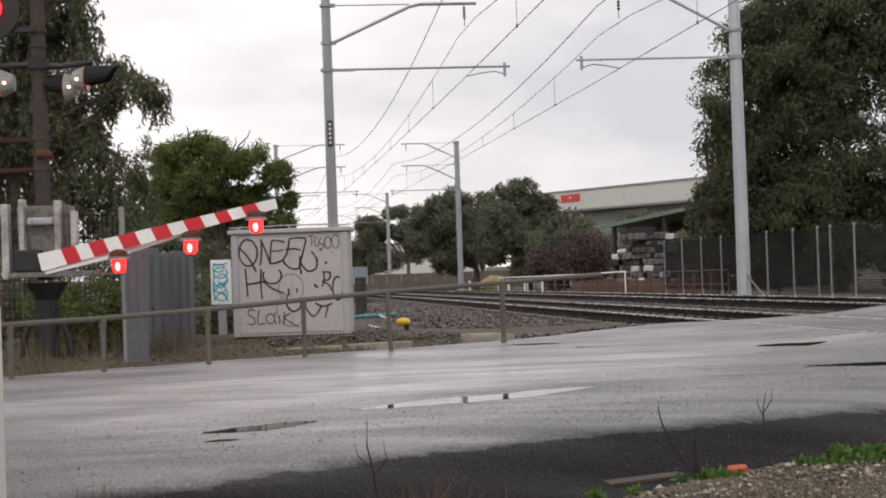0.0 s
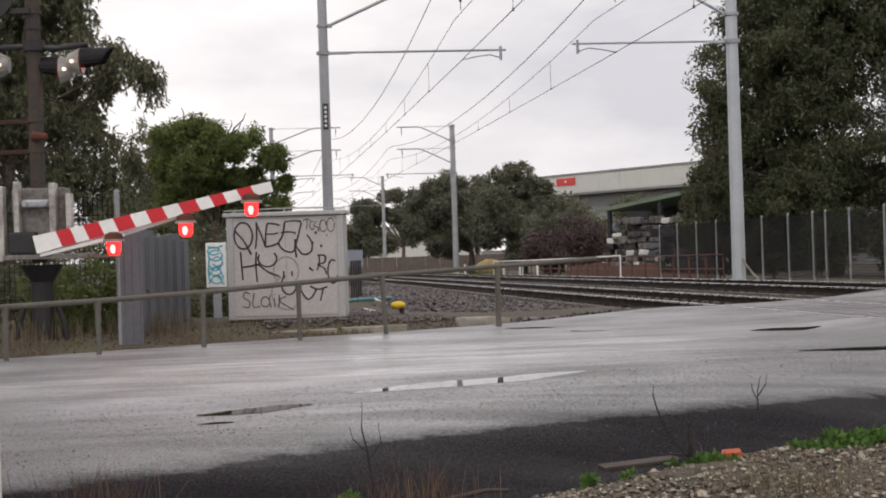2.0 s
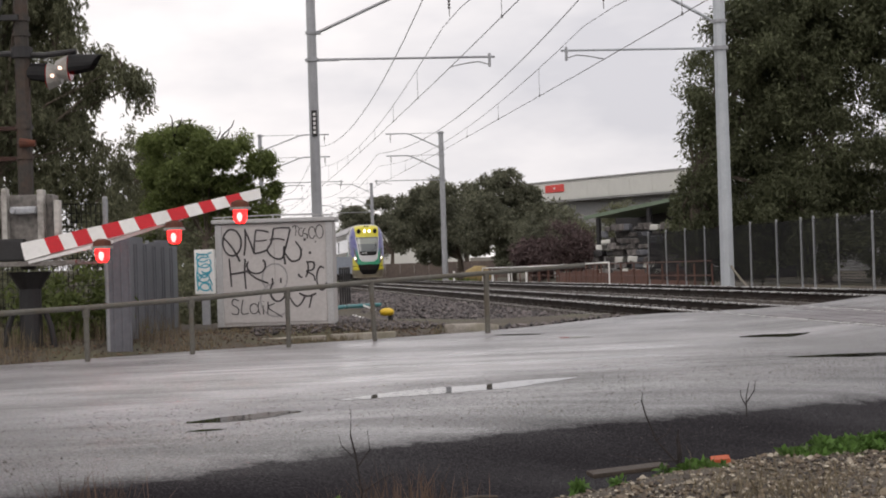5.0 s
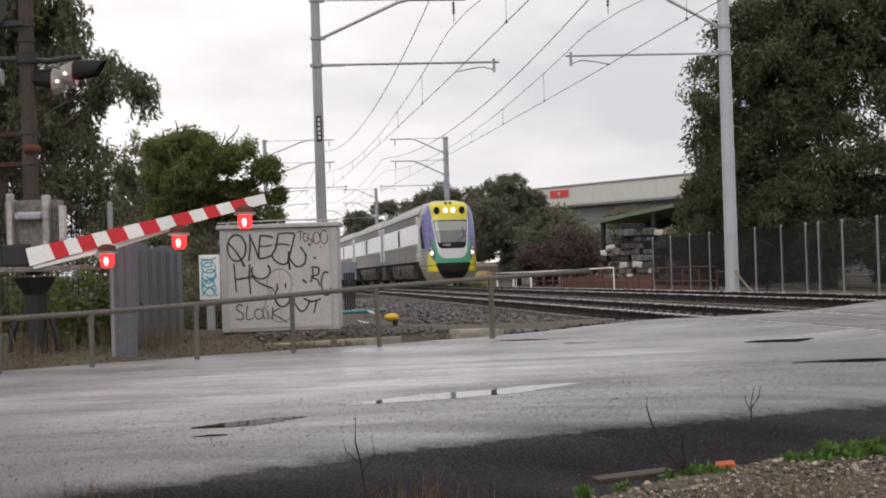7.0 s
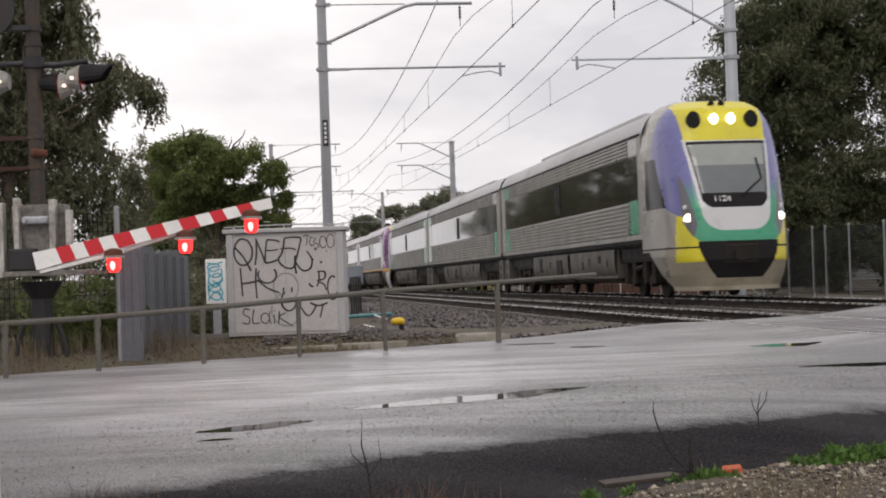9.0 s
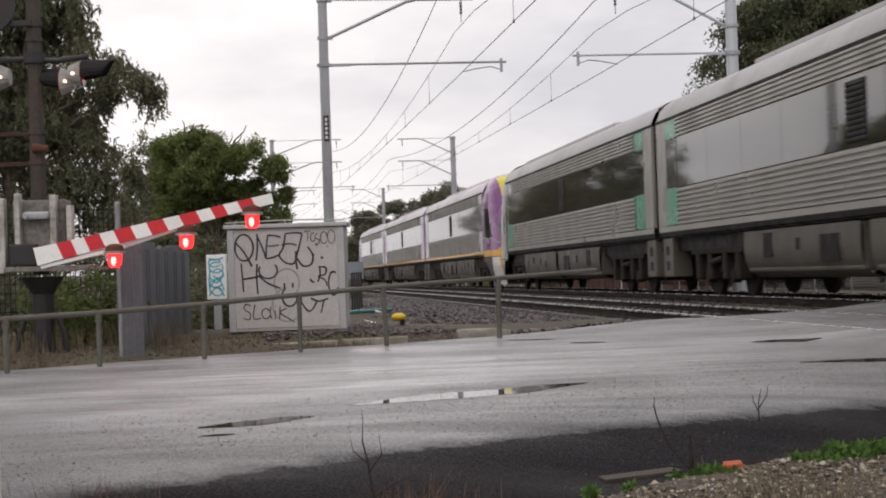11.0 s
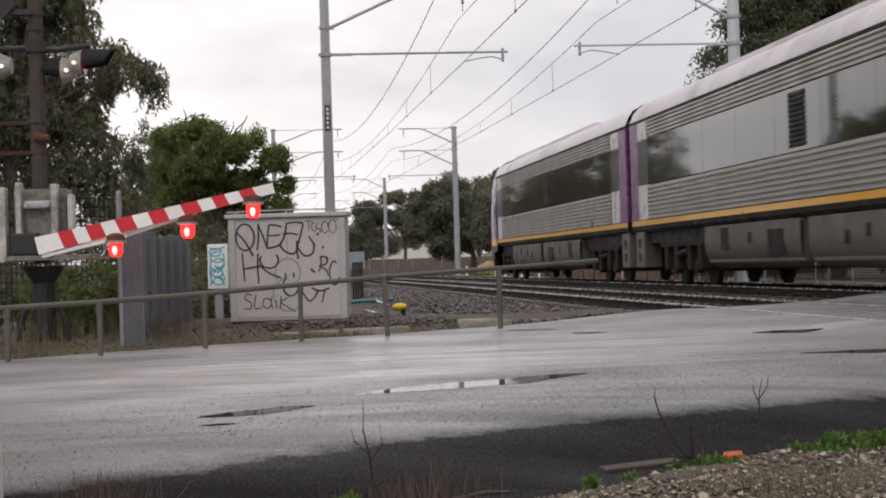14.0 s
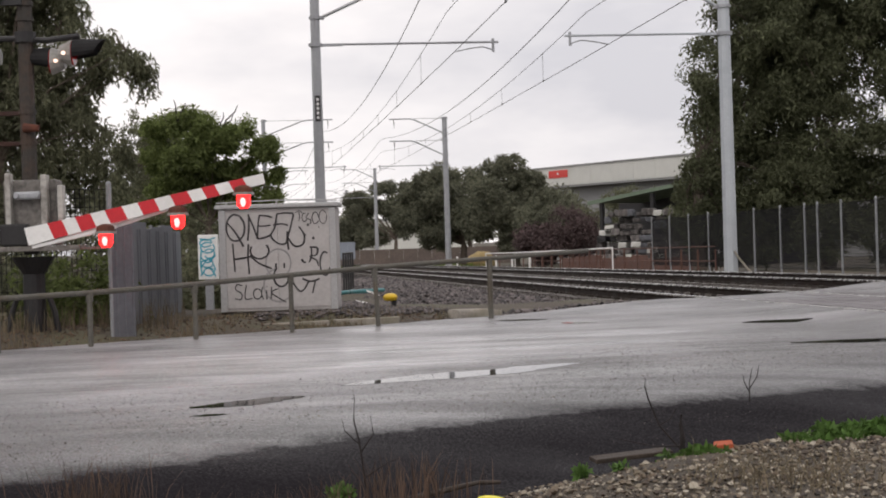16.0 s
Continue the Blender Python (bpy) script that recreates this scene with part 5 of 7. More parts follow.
# ---- plants ----
def leaves(name, clumps, per, size, droop, material, parent, seed, aspect=0.35):
    """Leaf blades in clumps (centre, radius): each blade a narrow four-sided leaf, hanging by droop."""
    rng = np.random.default_rng(seed)
    c = np.repeat(np.array([k[0] for k in clumps]), per, axis=0)
    r = np.repeat(np.array([k[1] for k in clumps]), per)[:, None]
    n = len(c)
    off = rng.normal(size=(n, 3))
    off /= np.linalg.norm(off, axis=1)[:, None]
    off *= rng.random((n, 1)) ** 0.5 * r
    off[:, 2] *= 0.8
    p = c + off
    d = rng.normal(size=(n, 3))
    d[:, 2] -= droop
    d /= np.linalg.norm(d, axis=1)[:, None]
    s = np.cross(d, rng.normal(size=(n, 3)))
    s /= np.linalg.norm(s, axis=1)[:, None]
    ln = size * rng.uniform(0.6, 1.4, (n, 1))
    v = np.empty((n, 4, 3))
    v[:, 0], v[:, 2] = p, p + d * ln
    v[:, 1] = p + d * ln * 0.45 + s * ln * aspect * 0.5
    v[:, 3] = p + d * ln * 0.45 - s * ln * aspect * 0.5
    me = bpy.data.meshes.new(name)
    me.from_pydata(v.reshape(-1, 3).tolist(), [], np.arange(n * 4).reshape(n, 4).tolist())
    me.materials.append(material)
    ob = new(name, me)
    ob.parent = parent
    return ob


def hanging_leaves(name, clumps, strands, per, size, material, parent, seed):
    """Gum foliage: from each clump (centre, radius) thin strands of narrow leaves hang and sway."""
    rng = np.random.default_rng(seed)
    c = np.repeat(np.array([k[0] for k in clumps]), strands, axis=0)
    r = np.repeat(np.array([k[1] for k in clumps]), strands)[:, None]
    off = rng.normal(size=c.shape)
    off *= rng.random((len(c), 1)) ** 0.45 / np.linalg.norm(off, axis=1)[:, None] * r
    start, sway = c + off, rng.normal(size=c.shape) * 0.35
    sway[:, 2] = -1.0
    reach = r * rng.uniform(0.5, 1.7, (len(c), 1))
    f = rng.random((len(c), per, 1))
    p = (start[:, None, :] + sway[:, None, :] * reach[:, None, :] * f).reshape(-1, 3)
    n = len(p)
    d = rng.normal(size=(n, 3)) * 0.55
    d[:, 2] -= 1.0
    d /= np.linalg.norm(d, axis=1)[:, None]
    s = np.cross(d, rng.normal(size=(n, 3)))
    s /= np.linalg.norm(s, axis=1)[:, None]
    ln = size * rng.uniform(0.6, 1.4, (n, 1))
    v = np.empty((n, 4, 3))
    v[:, 0], v[:, 2] = p, p + d * ln
    v[:, 1], v[:, 3] = p + d * ln * 0.4 + s * ln * 0.13, p + d * ln * 0.4 - s * ln * 0.13
    me = bpy.data.meshes.new(name)
    me.from_pydata(v.reshape(-1, 3).tolist(), [], np.arange(n * 4).reshape(n, 4).tolist())
    me.materials.append(material)
    ob = new(name, me)
    ob.parent = parent
    return ob


def tree(name, x, y, z0, blobs, clumps, per, size, droop, material, label, seed, group="", clump_r=(0.35, 0.8), trunk_r=0.25, fork=0.35, hang=0):
    """Trunk and limbs reach into ellipsoid masses of foliage (dx, dy, z, rx, ry, rz), each broken into clumps with gaps."""
    rnd = random.Random(seed)
    t = thing(name, place(x, y, z0), label, "tree", group)
    vol = [b[3] * b[4] * b[5] for b in blobs]
    cl = []
    top = max(b[2] for b in blobs)
    fk = Vector((0.1, 0, top * fork))
    tr = B()
    tube(tr, [(0, 0, -0.4), (0.04, 0.02, top * fork * 0.5), fk], trunk_r * 1.15, 10, trunk_r * 0.75)
    part("trunk", tr, M_BARK, t)
    for b, vv in zip(blobs, vol):
        c = Vector(b[:3])
        mid = fk.lerp(c, 0.5) + Vector((rnd.uniform(-0.3, 0.3), rnd.uniform(-0.3, 0.3), rnd.uniform(0, 0.4)))
        girth = min(1.0, 0.25 + 0.5 * b[3] * b[5])
        limb = tube(B(), [fk, mid, c], trunk_r * 0.5 * girth, 7, trunk_r * 0.14 * girth)
        for k in range(max(5, int(clumps * vv / sum(vol)))):
            while True:
                q = Vector([rnd.uniform(-1, 1) for _ in range(3)])
                if 0.25 < q.length < 1:
                    break
            q *= (0.55 + 0.45 * rnd.random()) / max(0.35, q.length) if rnd.random() < 0.6 else 1
            p = c + Vector((q.x * b[3], q.y * b[4], q.z * b[5]))
            cl.append((tuple(p), rnd.uniform(*clump_r)))
            if rnd.random() < 0.25:
                m2 = c.lerp(p, 0.5) + Vector((rnd.uniform(-0.2, 0.2), 0, rnd.uniform(-0.1, 0.3)))
                tube(limb, [c, m2, p], trunk_r * 0.16, 5, trunk_r * 0.05)
        part("limb", limb, M_BARK, t)
    if hang:
        hanging_leaves("crown", cl, hang, max(1, per // hang), size, material, t, seed)
    else:
        leaves("crown", cl, per, size, droop, material, t, seed)
    return t


def plants():
    # tall gum behind the signal
    tree("gum_tree", -5.2, 24.8, -0.1, [(0.73, 0.3, 7.3, 1.3, 0.95, 0.6), (0.7, -0.3, 6.5, 1.15, 0.9, 0.6), (1.25, 0.1, 5.95, 0.6, 0.65, 0.5), (0.24, 0.5, 5.1, 0.76, 0.8, 0.8), (1.3, -0.2, 5.15, 0.5, 0.5, 0.35),
                                        (2.15, 0.3, 5.1, 0.34, 0.33, 0.16), (2.58, -0.3, 4.85, 0.28, 0.33, 0.2), (2.86, 0.1, 4.5, 0.13, 0.25, 0.2), (1.6, 0.5, 4.55, 0.4, 0.38, 0.25), (0.4, -0.2, 3.9, 0.8, 0.7, 0.6),
                                        (1.36, 0.3, 3.65, 0.55, 0.55, 0.45), (2.0, -0.3, 3.4, 0.45, 0.45, 0.28), (1.0, 0.1, 2.9, 0.8, 0.65, 0.4), (2.3, 0.5, 2.9, 0.26, 0.34, 0.3), (0.46, -0.2, 2.1, 0.8, 0.65, 0.45),
                                        (1.69, 0.3, 2.3, 0.5, 0.45, 0.3), (-0.71, -0.3, 5.0, 0.65, 1.1, 1.6), (-0.67, 0.1, 3.0, 0.65, 0.86, 1.1), (-0.4, 0.2, 8.0, 1.4, 1.0, 0.8),
                                        (0.6, 0.2, 4.5, 0.7, 0.6, 0.5), (1.1, 0.3, 4.15, 0.5, 0.5, 0.35), (1.75, 0.1, 2.8, 0.42, 0.5, 0.35), (2.15, 0, 2.4, 0.3, 0.4, 0.3), (-0.5, 0.4, 4.2, 0.8, 0.6, 0.8), (1.75, 0.1, 5.0, 0.35, 0.35, 0.25), (1.95, 0.2, 4.55, 0.3, 0.3, 0.25), (2.4, 0.1, 4.75, 0.3, 0.3, 0.3)],
         860, 252, 0.105, 1.6, M_EUC, "tall dark gum tree with drooping grey-green leaves", 3, clump_r=(0.17, 0.33), trunk_r=0.17, hang=14)
    for k, (x, y) in enumerate(((-9.6, 25.5), (-8.0, 31.0), (-14.5, 22.0), (-17, 12), (-7.5, 80), (-7.2, 87), (-5.8, 93), (-7, 100), (-8.5, 108), (-7, 118))):
        tree("gum_tree", x, y, -0.1, [(0, 0, 6.5, 2.6, 2.4, 2.6), (1.8, 0, 4.4, 2.2, 2, 1.8), (-1.6, 0, 4.2, 2.2, 2, 1.9), (0.4, 0.3, 2.3, 2.4, 2, 1.3), (0.2, 0, 8.6, 1.8, 1.8, 1.4)],
             260, 60, 0.24, 1.3, M_EUC, "tall dark gum tree in the roadside belt", 130 + k, "gum trees in the belt", clump_r=(0.3, 0.65), trunk_r=0.22)
    t = tree("leafy_tree", -1.92, 38.1, -0.1, [(-1.22, 0, 4.75, 0.5, 0.54, 0.36), (-0.38, 0.5, 4.85, 0.62, 0.6, 0.36), (0.44, -0.5, 4.25, 0.6, 0.65, 0.45), (1.12, 0.3, 4.55, 0.42, 0.48, 0.3), (1.75, -0.3, 3.9, 0.5, 0.56, 0.4),
                                               (2.12, 0, 3.2, 0.32, 0.44, 0.38), (-1.33, 0.5, 3.84, 0.5, 0.6, 0.5), (-0.42, -0.5, 3.65, 0.75, 0.78, 0.6), (0.83, 0.3, 3.2, 0.85, 0.78, 0.5), (2.0, -0.3, 2.66, 0.35, 0.4, 0.3),
                                               (-0.87, 0, 2.78, 0.75, 0.66, 0.45), (0.89, 0.5, 2.4, 0.95, 0.72, 0.4), (-0.06, -0.5, 4.45, 0.4, 0.47, 0.35), (-1.6, 0.3, 1.9, 0.9, 0.8, 0.7)],
             430, 160, 0.13, 0.5, M_GREENTREE, "broad bright green leafy tree beyond the fence", 8, clump_r=(0.18, 0.38), trunk_r=0.14)
    for x0, z0, tips in ((0.45, 4.3, ((0.62, 5.1), (1.05, 5.3), (0.9, 5.0))), (-0.75, 4.8, ((-0.85, 5.5), (-0.5, 5.4)))):
        for x1, z1 in tips:
            part("bare_branch", tube(B(), [(x0, 0, z0), (x0 * 0.6 + x1 * 0.4, 0, z0 * 0.45 + z1 * 0.55), (x0 * 0.2 + x1 * 0.8 + 0.04, 0, z0 * 0.2 + z1 * 0.8), (x1, 0, z1)], 0.03, 5, 0.012), M_TWIG, t)
    # big dark trees behind the far fence
    right = [((16.7, 47.5, -0.3), [(0.3, 0, 6.4, 1.0, 1.6, 1.0), (2.6, 0, 9.3, 1.7, 2.2, 2.0), (0.9, 0, 4.3, 0.9, 1.6, 1.1), (0.2, 0, 7.7, 0.7, 1.2, 0.9), (3.4, 0, 11, 1.6, 2.4, 2.0), (0.9, 0.0, 2.0, 1.3, 1.4, 1.3), (0.5, 0.2, 3.4, 0.9, 1.2, 0.9), (0.7, 0.1, 5.3, 0.8, 1.2, 0.8), (2.7, 0.5, 6.4, 1.9, 2.2, 2.6), (1.4, 0.2, 8.6, 0.9, 1.2, 1.0), (0.0, 0, 2.9, 0.95, 1.0, 1.4), (-0.4, 0, 1.6, 0.8, 1.0, 0.9), (3.4, 0.2, 3.4, 1.8, 1.8, 2.0), (4.0, 0.3, 8.2, 1.6, 1.8, 1.8)], 21),
             ((21.6, 46.5, -0.3), [(0, 0, 5.0, 2.4, 2.2, 2.4), (-0.8, 0, 8.4, 2.3, 2.3, 2.5), (1.2, 0, 10.6, 2.6, 2.4, 2.4), (-1.0, 0, 2.8, 2.2, 2.0, 1.5), (1.4, 0.3, 2.5, 2.3, 2, 1.5)], 22),
             ((25.8, 45.5, -0.3), [(0, 0, 5.2, 2.6, 2.3, 2.6), (-1.0, 0, 8.8, 2.6, 2.3, 2.6), (1.6, 0, 11, 2.8, 2.4, 2.4), (0, 0, 2.6, 2.6, 2.0, 1.6)], 23)]
    for (x, y, z), blobs, seed in right:
        tree("gum_tree", x, y, z, blobs, 420, 210, 0.19, 0.9, M_DARKTREE, "large dense dark green tree behind the mesh fence", seed, "trees behind the fence", clump_r=(0.4, 0.85), trunk_r=0.26)
    # far trees down the line
    belt = [(18.4, 93.4, 290, [(-0.1, 0, 8.5, 0.9, 1.0, 0.7), (-0.53, 1, 7.1, 1.6, 1.5, 0.9), (-2.25, -1, 6.3, 1.25, 1.4, 1.0), (1.37, 0.6, 5.7, 1.4, 1.5, 1.1), (-0.48, -0.6, 4.7, 2.0, 2.0, 1.5), (-2.84, 0, 4.0, 1.2, 1.6, 1.4),
                               (2.1, 1, 3.9, 1.25, 1.5, 1.2), (0.23, -1, 2.6, 1.8, 1.6, 1.0), (-3.1, 0.6, 7.5, 0.7, 0.9, 0.5), (1.3, 0.5, 7.0, 1.1, 1.2, 0.8), (2.7, 0.8, 5.3, 1.1, 1.3, 1.0), (3.1, 0.4, 3.4, 0.9, 1.2, 1.0), (-1.2, 0.3, 7.9, 0.9, 1, 0.6)]),
            (14.9, 97, 170, [(-2.66, 0, 7.45, 0.9, 1.0, 0.7), (-4.0, 1, 6.4, 1.2, 1.2, 0.8), (-1.64, -1, 6.0, 1.0, 1.3, 1.0), (-3.28, 0.6, 4.7, 1.3, 1.4, 1.0), (-0.62, -0.6, 4.4, 1.1, 1.4, 1.2), (-2.0, 0, 3.0, 1.3, 1.4, 0.9), (-4.5, 1, 4.5, 0.8, 1.0, 0.8)]),
            (17, 172, 150, [(-4.78, 0, 8.7, 2.1, 2.0, 1.0), (-1.46, 1.5, 10.0, 1.9, 1.9, 0.9), (-5.78, -1.5, 6.8, 1.2, 1.6, 1.1), (-0.61, 0, 7.5, 1.4, 1.9, 1.3), (-2.95, 1.5, 7.6, 1.4, 1.6, 1.0), (-4.24, -1.5, 3.7, 1.0, 1.1, 0.6), (0.8, 0, 7.4, 1.4, 1.9, 1.3), (1.2, 0, 4.5, 1.3, 1.5, 1.2)])]
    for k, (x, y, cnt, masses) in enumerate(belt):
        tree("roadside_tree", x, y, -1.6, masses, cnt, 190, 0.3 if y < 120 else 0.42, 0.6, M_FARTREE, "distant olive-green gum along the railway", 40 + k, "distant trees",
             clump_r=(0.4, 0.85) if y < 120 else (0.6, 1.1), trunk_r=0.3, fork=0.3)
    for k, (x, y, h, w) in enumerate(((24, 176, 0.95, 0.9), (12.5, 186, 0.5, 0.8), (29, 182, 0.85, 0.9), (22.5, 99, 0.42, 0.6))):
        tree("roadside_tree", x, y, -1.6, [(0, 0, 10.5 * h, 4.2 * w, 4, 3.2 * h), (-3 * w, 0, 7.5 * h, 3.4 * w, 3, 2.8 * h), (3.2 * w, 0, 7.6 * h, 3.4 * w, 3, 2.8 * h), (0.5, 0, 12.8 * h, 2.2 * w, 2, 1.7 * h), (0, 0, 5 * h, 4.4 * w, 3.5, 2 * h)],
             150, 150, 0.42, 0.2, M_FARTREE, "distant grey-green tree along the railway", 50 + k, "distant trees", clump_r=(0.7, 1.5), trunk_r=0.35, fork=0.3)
    # low shrubs by the shed
    for k, (x, y, w, h, m) in enumerate(((18.9, 78, 1.9, 3.4, M_MAUVE), (17.2, 80, 1.2, 2.4, M_MAUVE), (24.2, 84, 2.9, 4.7, M_EUC), (27.6, 84, 2.9, 4.9, M_EUC), (19.6, 88, 2.2, 4.2, M_FARTREE))):
        mauve = m is M_MAUVE
        tree("shrub", x, y, -0.8, [(0, 0, h * 0.6, w, 2, h * 0.5), (w * 0.4, 0, h * 0.45, w * 0.6, 1.6, h * 0.42)], 90, 120, 0.2, -0.8 if mauve else 0.1, m,
             "bare mauve-brown shrub beside the line" if mauve else "green shrub above the shed roof", 60 + k, "shrubs by the shed", clump_r=(0.4, 0.8), trunk_r=0.08, fork=0.2)
    for k in range(9):
        tree("bush", 17.6 + 1.5 * k, 48.6 - 1.9 * k, -0.4, [(0, 0, 1.0, 1.2, 1.0, 1.0), (0.5, 0.3, 1.7, 0.9, 0.8, 0.8)], 60, 90, 0.17, 0.4, M_DARKTREE,
             "dark undergrowth beneath the trees behind the fence", 180 + k, "undergrowth beyond the tracks", clump_r=(0.25, 0.5), trunk_r=0.05, fork=0.2)
    # undergrowth behind the left fence
    for k, (x, y, w, h) in enumerate(((-2.2, 14.4, 0.7, 0.9), (-3.6, 15.5, 1.2, 1.1), (-0.9, 17.6, 0.7, 0.8), (-5.2, 17, 1.6, 1.3), (-3.2, 20, 2.2, 1.8), (-4.6, 23.5, 1.6, 2.3), (-3.0, 25, 1.5, 2.2), (-1.6, 27, 1.3, 2.0))):
        tree("bush", x, y, -0.05, [(0, 0, h * 0.55, w, 0.6, h * 0.5), (w * 0.3, 0.1, h * 0.3, w * 0.8, 0.6, h * 0.35)], 70, 50, 0.10, 0.2, M_GREENTREE if k == 0 else M_EUC,
             "green undergrowth behind the wire fence", 80 + k, "undergrowth", clump_r=(0.12, 0.25), trunk_r=0.03, fork=0.2)


def grass_blades(name, spots, material, label, kind_of="grass", lean=0.35):
    """Single tapering blades, four corners each: (x, y, z, height, width)."""
    rnd = random.Random(len(spots))
    verts, faces = [], []
    for x, y, z, h, w in spots:
        a, b = rnd.random() * 6.3, rnd.random() * 6.3
        dx, dy = math.cos(a) * w, math.sin(a) * w
        l = h * rnd.uniform(0.05, lean)
        lx, ly = math.cos(b) * l, math.sin(b) * l
        o = len(verts)
        verts += [(x - dx, y - dy, z), (x + dx, y + dy, z), (x + dx * 0.7 + lx * 0.4, y + dy * 0.7 + ly * 0.4, z + h * 0.6), (x + lx, y + ly, z + h), (x - dx * 0.7 + lx * 0.4, y - dy * 0.7 + ly * 0.4, z + h * 0.6)]
        faces += [(o, o + 1, o + 2, o + 4), (o + 4, o + 2, o + 3)]
    ob = raw(name, verts, faces, material)
    tagged(ob, label, kind_of, kind="stuff")


def verge():
    rnd, spots = random.Random(4), []
    while len(spots) < 11000:
        u, n = rnd.uniform(-6, 9.2), 12.42 + 1.5 * rnd.random() ** 2.2
        x, y = UX * u + NX * n, UY * u + NY * n
        if noise.noise((x * 1.1, y * 1.1, 9)) < -0.25:
            continue
        tall = 0.34 if x < -1.0 and n > 12.75 else 0.09
        spots.append((*at(x, y), ground_z(x, y) - 0.01, rnd.uniform(0.03, tall), 0.004))
    litter = []
    while len(litter) < 6000:
        u, n = rnd.uniform(-8, 8.8), 12.28 + 1.1 * rnd.random()
        x, y = UX * u + NX * n, UY * u + NY * n
        if u > 7.2 and n < 12.4:
            continue
        litter.append((*at(x, y), ground_z(x, y) + rnd.uniform(0, 0.012), rnd.uniform(0.005, 0.022)))
    s = stones("verge_litter", litter, M_LITTER)
    tagged(s, "brown leaf litter and small stones on the verge", "litter", kind="stuff")
    grass_blades("dry_grass", spots, M_DEADGRASS, "dry straw-coloured grass along the roadside")
    spots = []
    for k in range(1600):
        x, y = rnd.uniform(11.8, 13.4), rnd.uniform(36, 62)
        spots.append((*at(x, y), fall(1.26 * y) - 0.35, rnd.uniform(0.06, 0.3), 0.02))
    for k in range(2500):
        x, y = rnd.uniform(2.5, 16), rnd.uniform(92, 112)
        spots.append((*at(x, y), fall(1.26 * y) - 0.3, rnd.uniform(0.1, 0.45), 0.03))
    grass_blades("green_grass", spots, M_GRASS, "yellow-green grass beyond the tracks")


def foreground():
    verts, faces = [], []
    xs, ys = np.arange(-4, 9, 0.12), np.arange(-2, 8.2, 0.12)
    pick = {}
    for j, y in enumerate(ys):
        for i, x in enumerate(xs):
            n = road_n(x, y)
            pick[i, j] = n < 4.36
            u = UX * x + UY * y
            hump = 0.10 * soft_step(3.0, 4.4, u) - 0.25 * soft_step(3.6, 2.8, u + 0.5 * noise.noise((x, y, 2)))
            verts.append((*at(x, y), -0.265 + hump * soft_step(4.6, 4.2, n) + 0.02 * noise.noise((x * 2, y * 2, 5))))
    w = len(xs)
    faces = [(j * w + i, j * w + i + 1, (j + 1) * w + i + 1, (j + 1) * w + i) for j in range(len(ys) - 1) for i in range(w - 1) if pick[i, j]]
    g = raw("gravel_verge", verts, faces, M_GRAVELBED, smooth=True)
    tagged(g, "damp brown gravel verge at the near roadside", "verge", kind="structure")
    rnd, spots = random.Random(9), []
    while len(spots) < 23000:
        x, y = rnd.uniform(0.2, 5.2), rnd.uniform(3.6, 7.0)
        n, u = road_n(x, y), UX * x + UY * y
        if n > 4.48 + 0.1 * noise.noise((x * 3, y * 3, 4)) or n < 2.4 or u < 2.5 + 0.5 * noise.noise((x * 2, y * 2, 1)):
            continue
        spots.append((*at(x, y), -0.265 + 0.10 * soft_step(3.0, 4.4, u) * soft_step(4.6, 4.2, n) + rnd.uniform(-0.004, 0.012), 0.0045 + 0.016 * rnd.random() ** 2.6 + (0.02 * rnd.random() if rnd.random() < 0.006 else 0)))
    s = stones("gravel_stones", spots, M_STONE)
    tagged(s, "small mixed grey and tan gravel stones", "gravel", kind="stuff")
    # loose grit on the road edge
    spots = []
    pale = []
    for k in range(24000):
        u, n = rnd.uniform(-2.0, 8.5), 4.75 + 2.9 * rnd.random() ** 1.5
        z = road_z(u, n) - 0.19 * soft_step(5.35, 4.45, n)
        if n < 5.55 and rnd.random() < 0.85:
            continue
        (pale if rnd.random() < 0.42 and n > 5.5 else spots).append((*at(UX * u + NX * n, UY * u + NY * n), z + 0.001, 0.0016 + 0.0045 * rnd.random() ** 4))
    s = stones("pale_grit", pale, M_STONE)
    tagged(s, "pale stone grit worn out of the asphalt", "grit", kind="stuff")
    s = stones("road_grit", spots, M_BALLAST)
    tagged(s, "dark loose grit scattered on the asphalt edge", "grit", kind="stuff")

    bm = B()
    box(bm, -0.048, 0.048, -0.06, 0.06, 0.0, 0.062, 0.008)
    for v in bm.verts:
        v.co += Vector((noise.noise(v.co * 30), noise.noise(v.co * 30 + Vector((5, 0, 0))), 0)) * 0.006
    ob = finish("broken_brick", bm, M_BRICK)
    ob.matrix_world = place(2.17, 5.9, -0.19, 3, -4, -14)
    tagged(ob, "broken orange clay brick lying on gravel", "brick")
    bm = B()
    box(bm, -0.21, 0.21, -0.045, 0.045, 0.0, 0.022, 0.006)
    for v in bm.verts:
        v.co += Vector((0.0, 0.25 * v.co.x * (v.co.y > 0) * 0.2, 0.012 * noise.noise(v.co * 7)))
    ob = finish("plank", bm, M_WOOD)
    ob.matrix_world = place(1.70, 5.90, -0.175, 4, -3, 14)
    tagged(ob, "short wet grey timber plank on the gravel edge", "plank")

    def twig(pts_list, label, m):
        t = thing("dead_twig", m, label, "twig", "dead twigs at the roadside")
        for k, (pts, r) in enumerate(pts_list):
            bm = B()
            tube(bm, pts, r, 6, r * 0.35)
            part("stem" if k == 0 else "twig_branch", bm, M_TWIG, t)
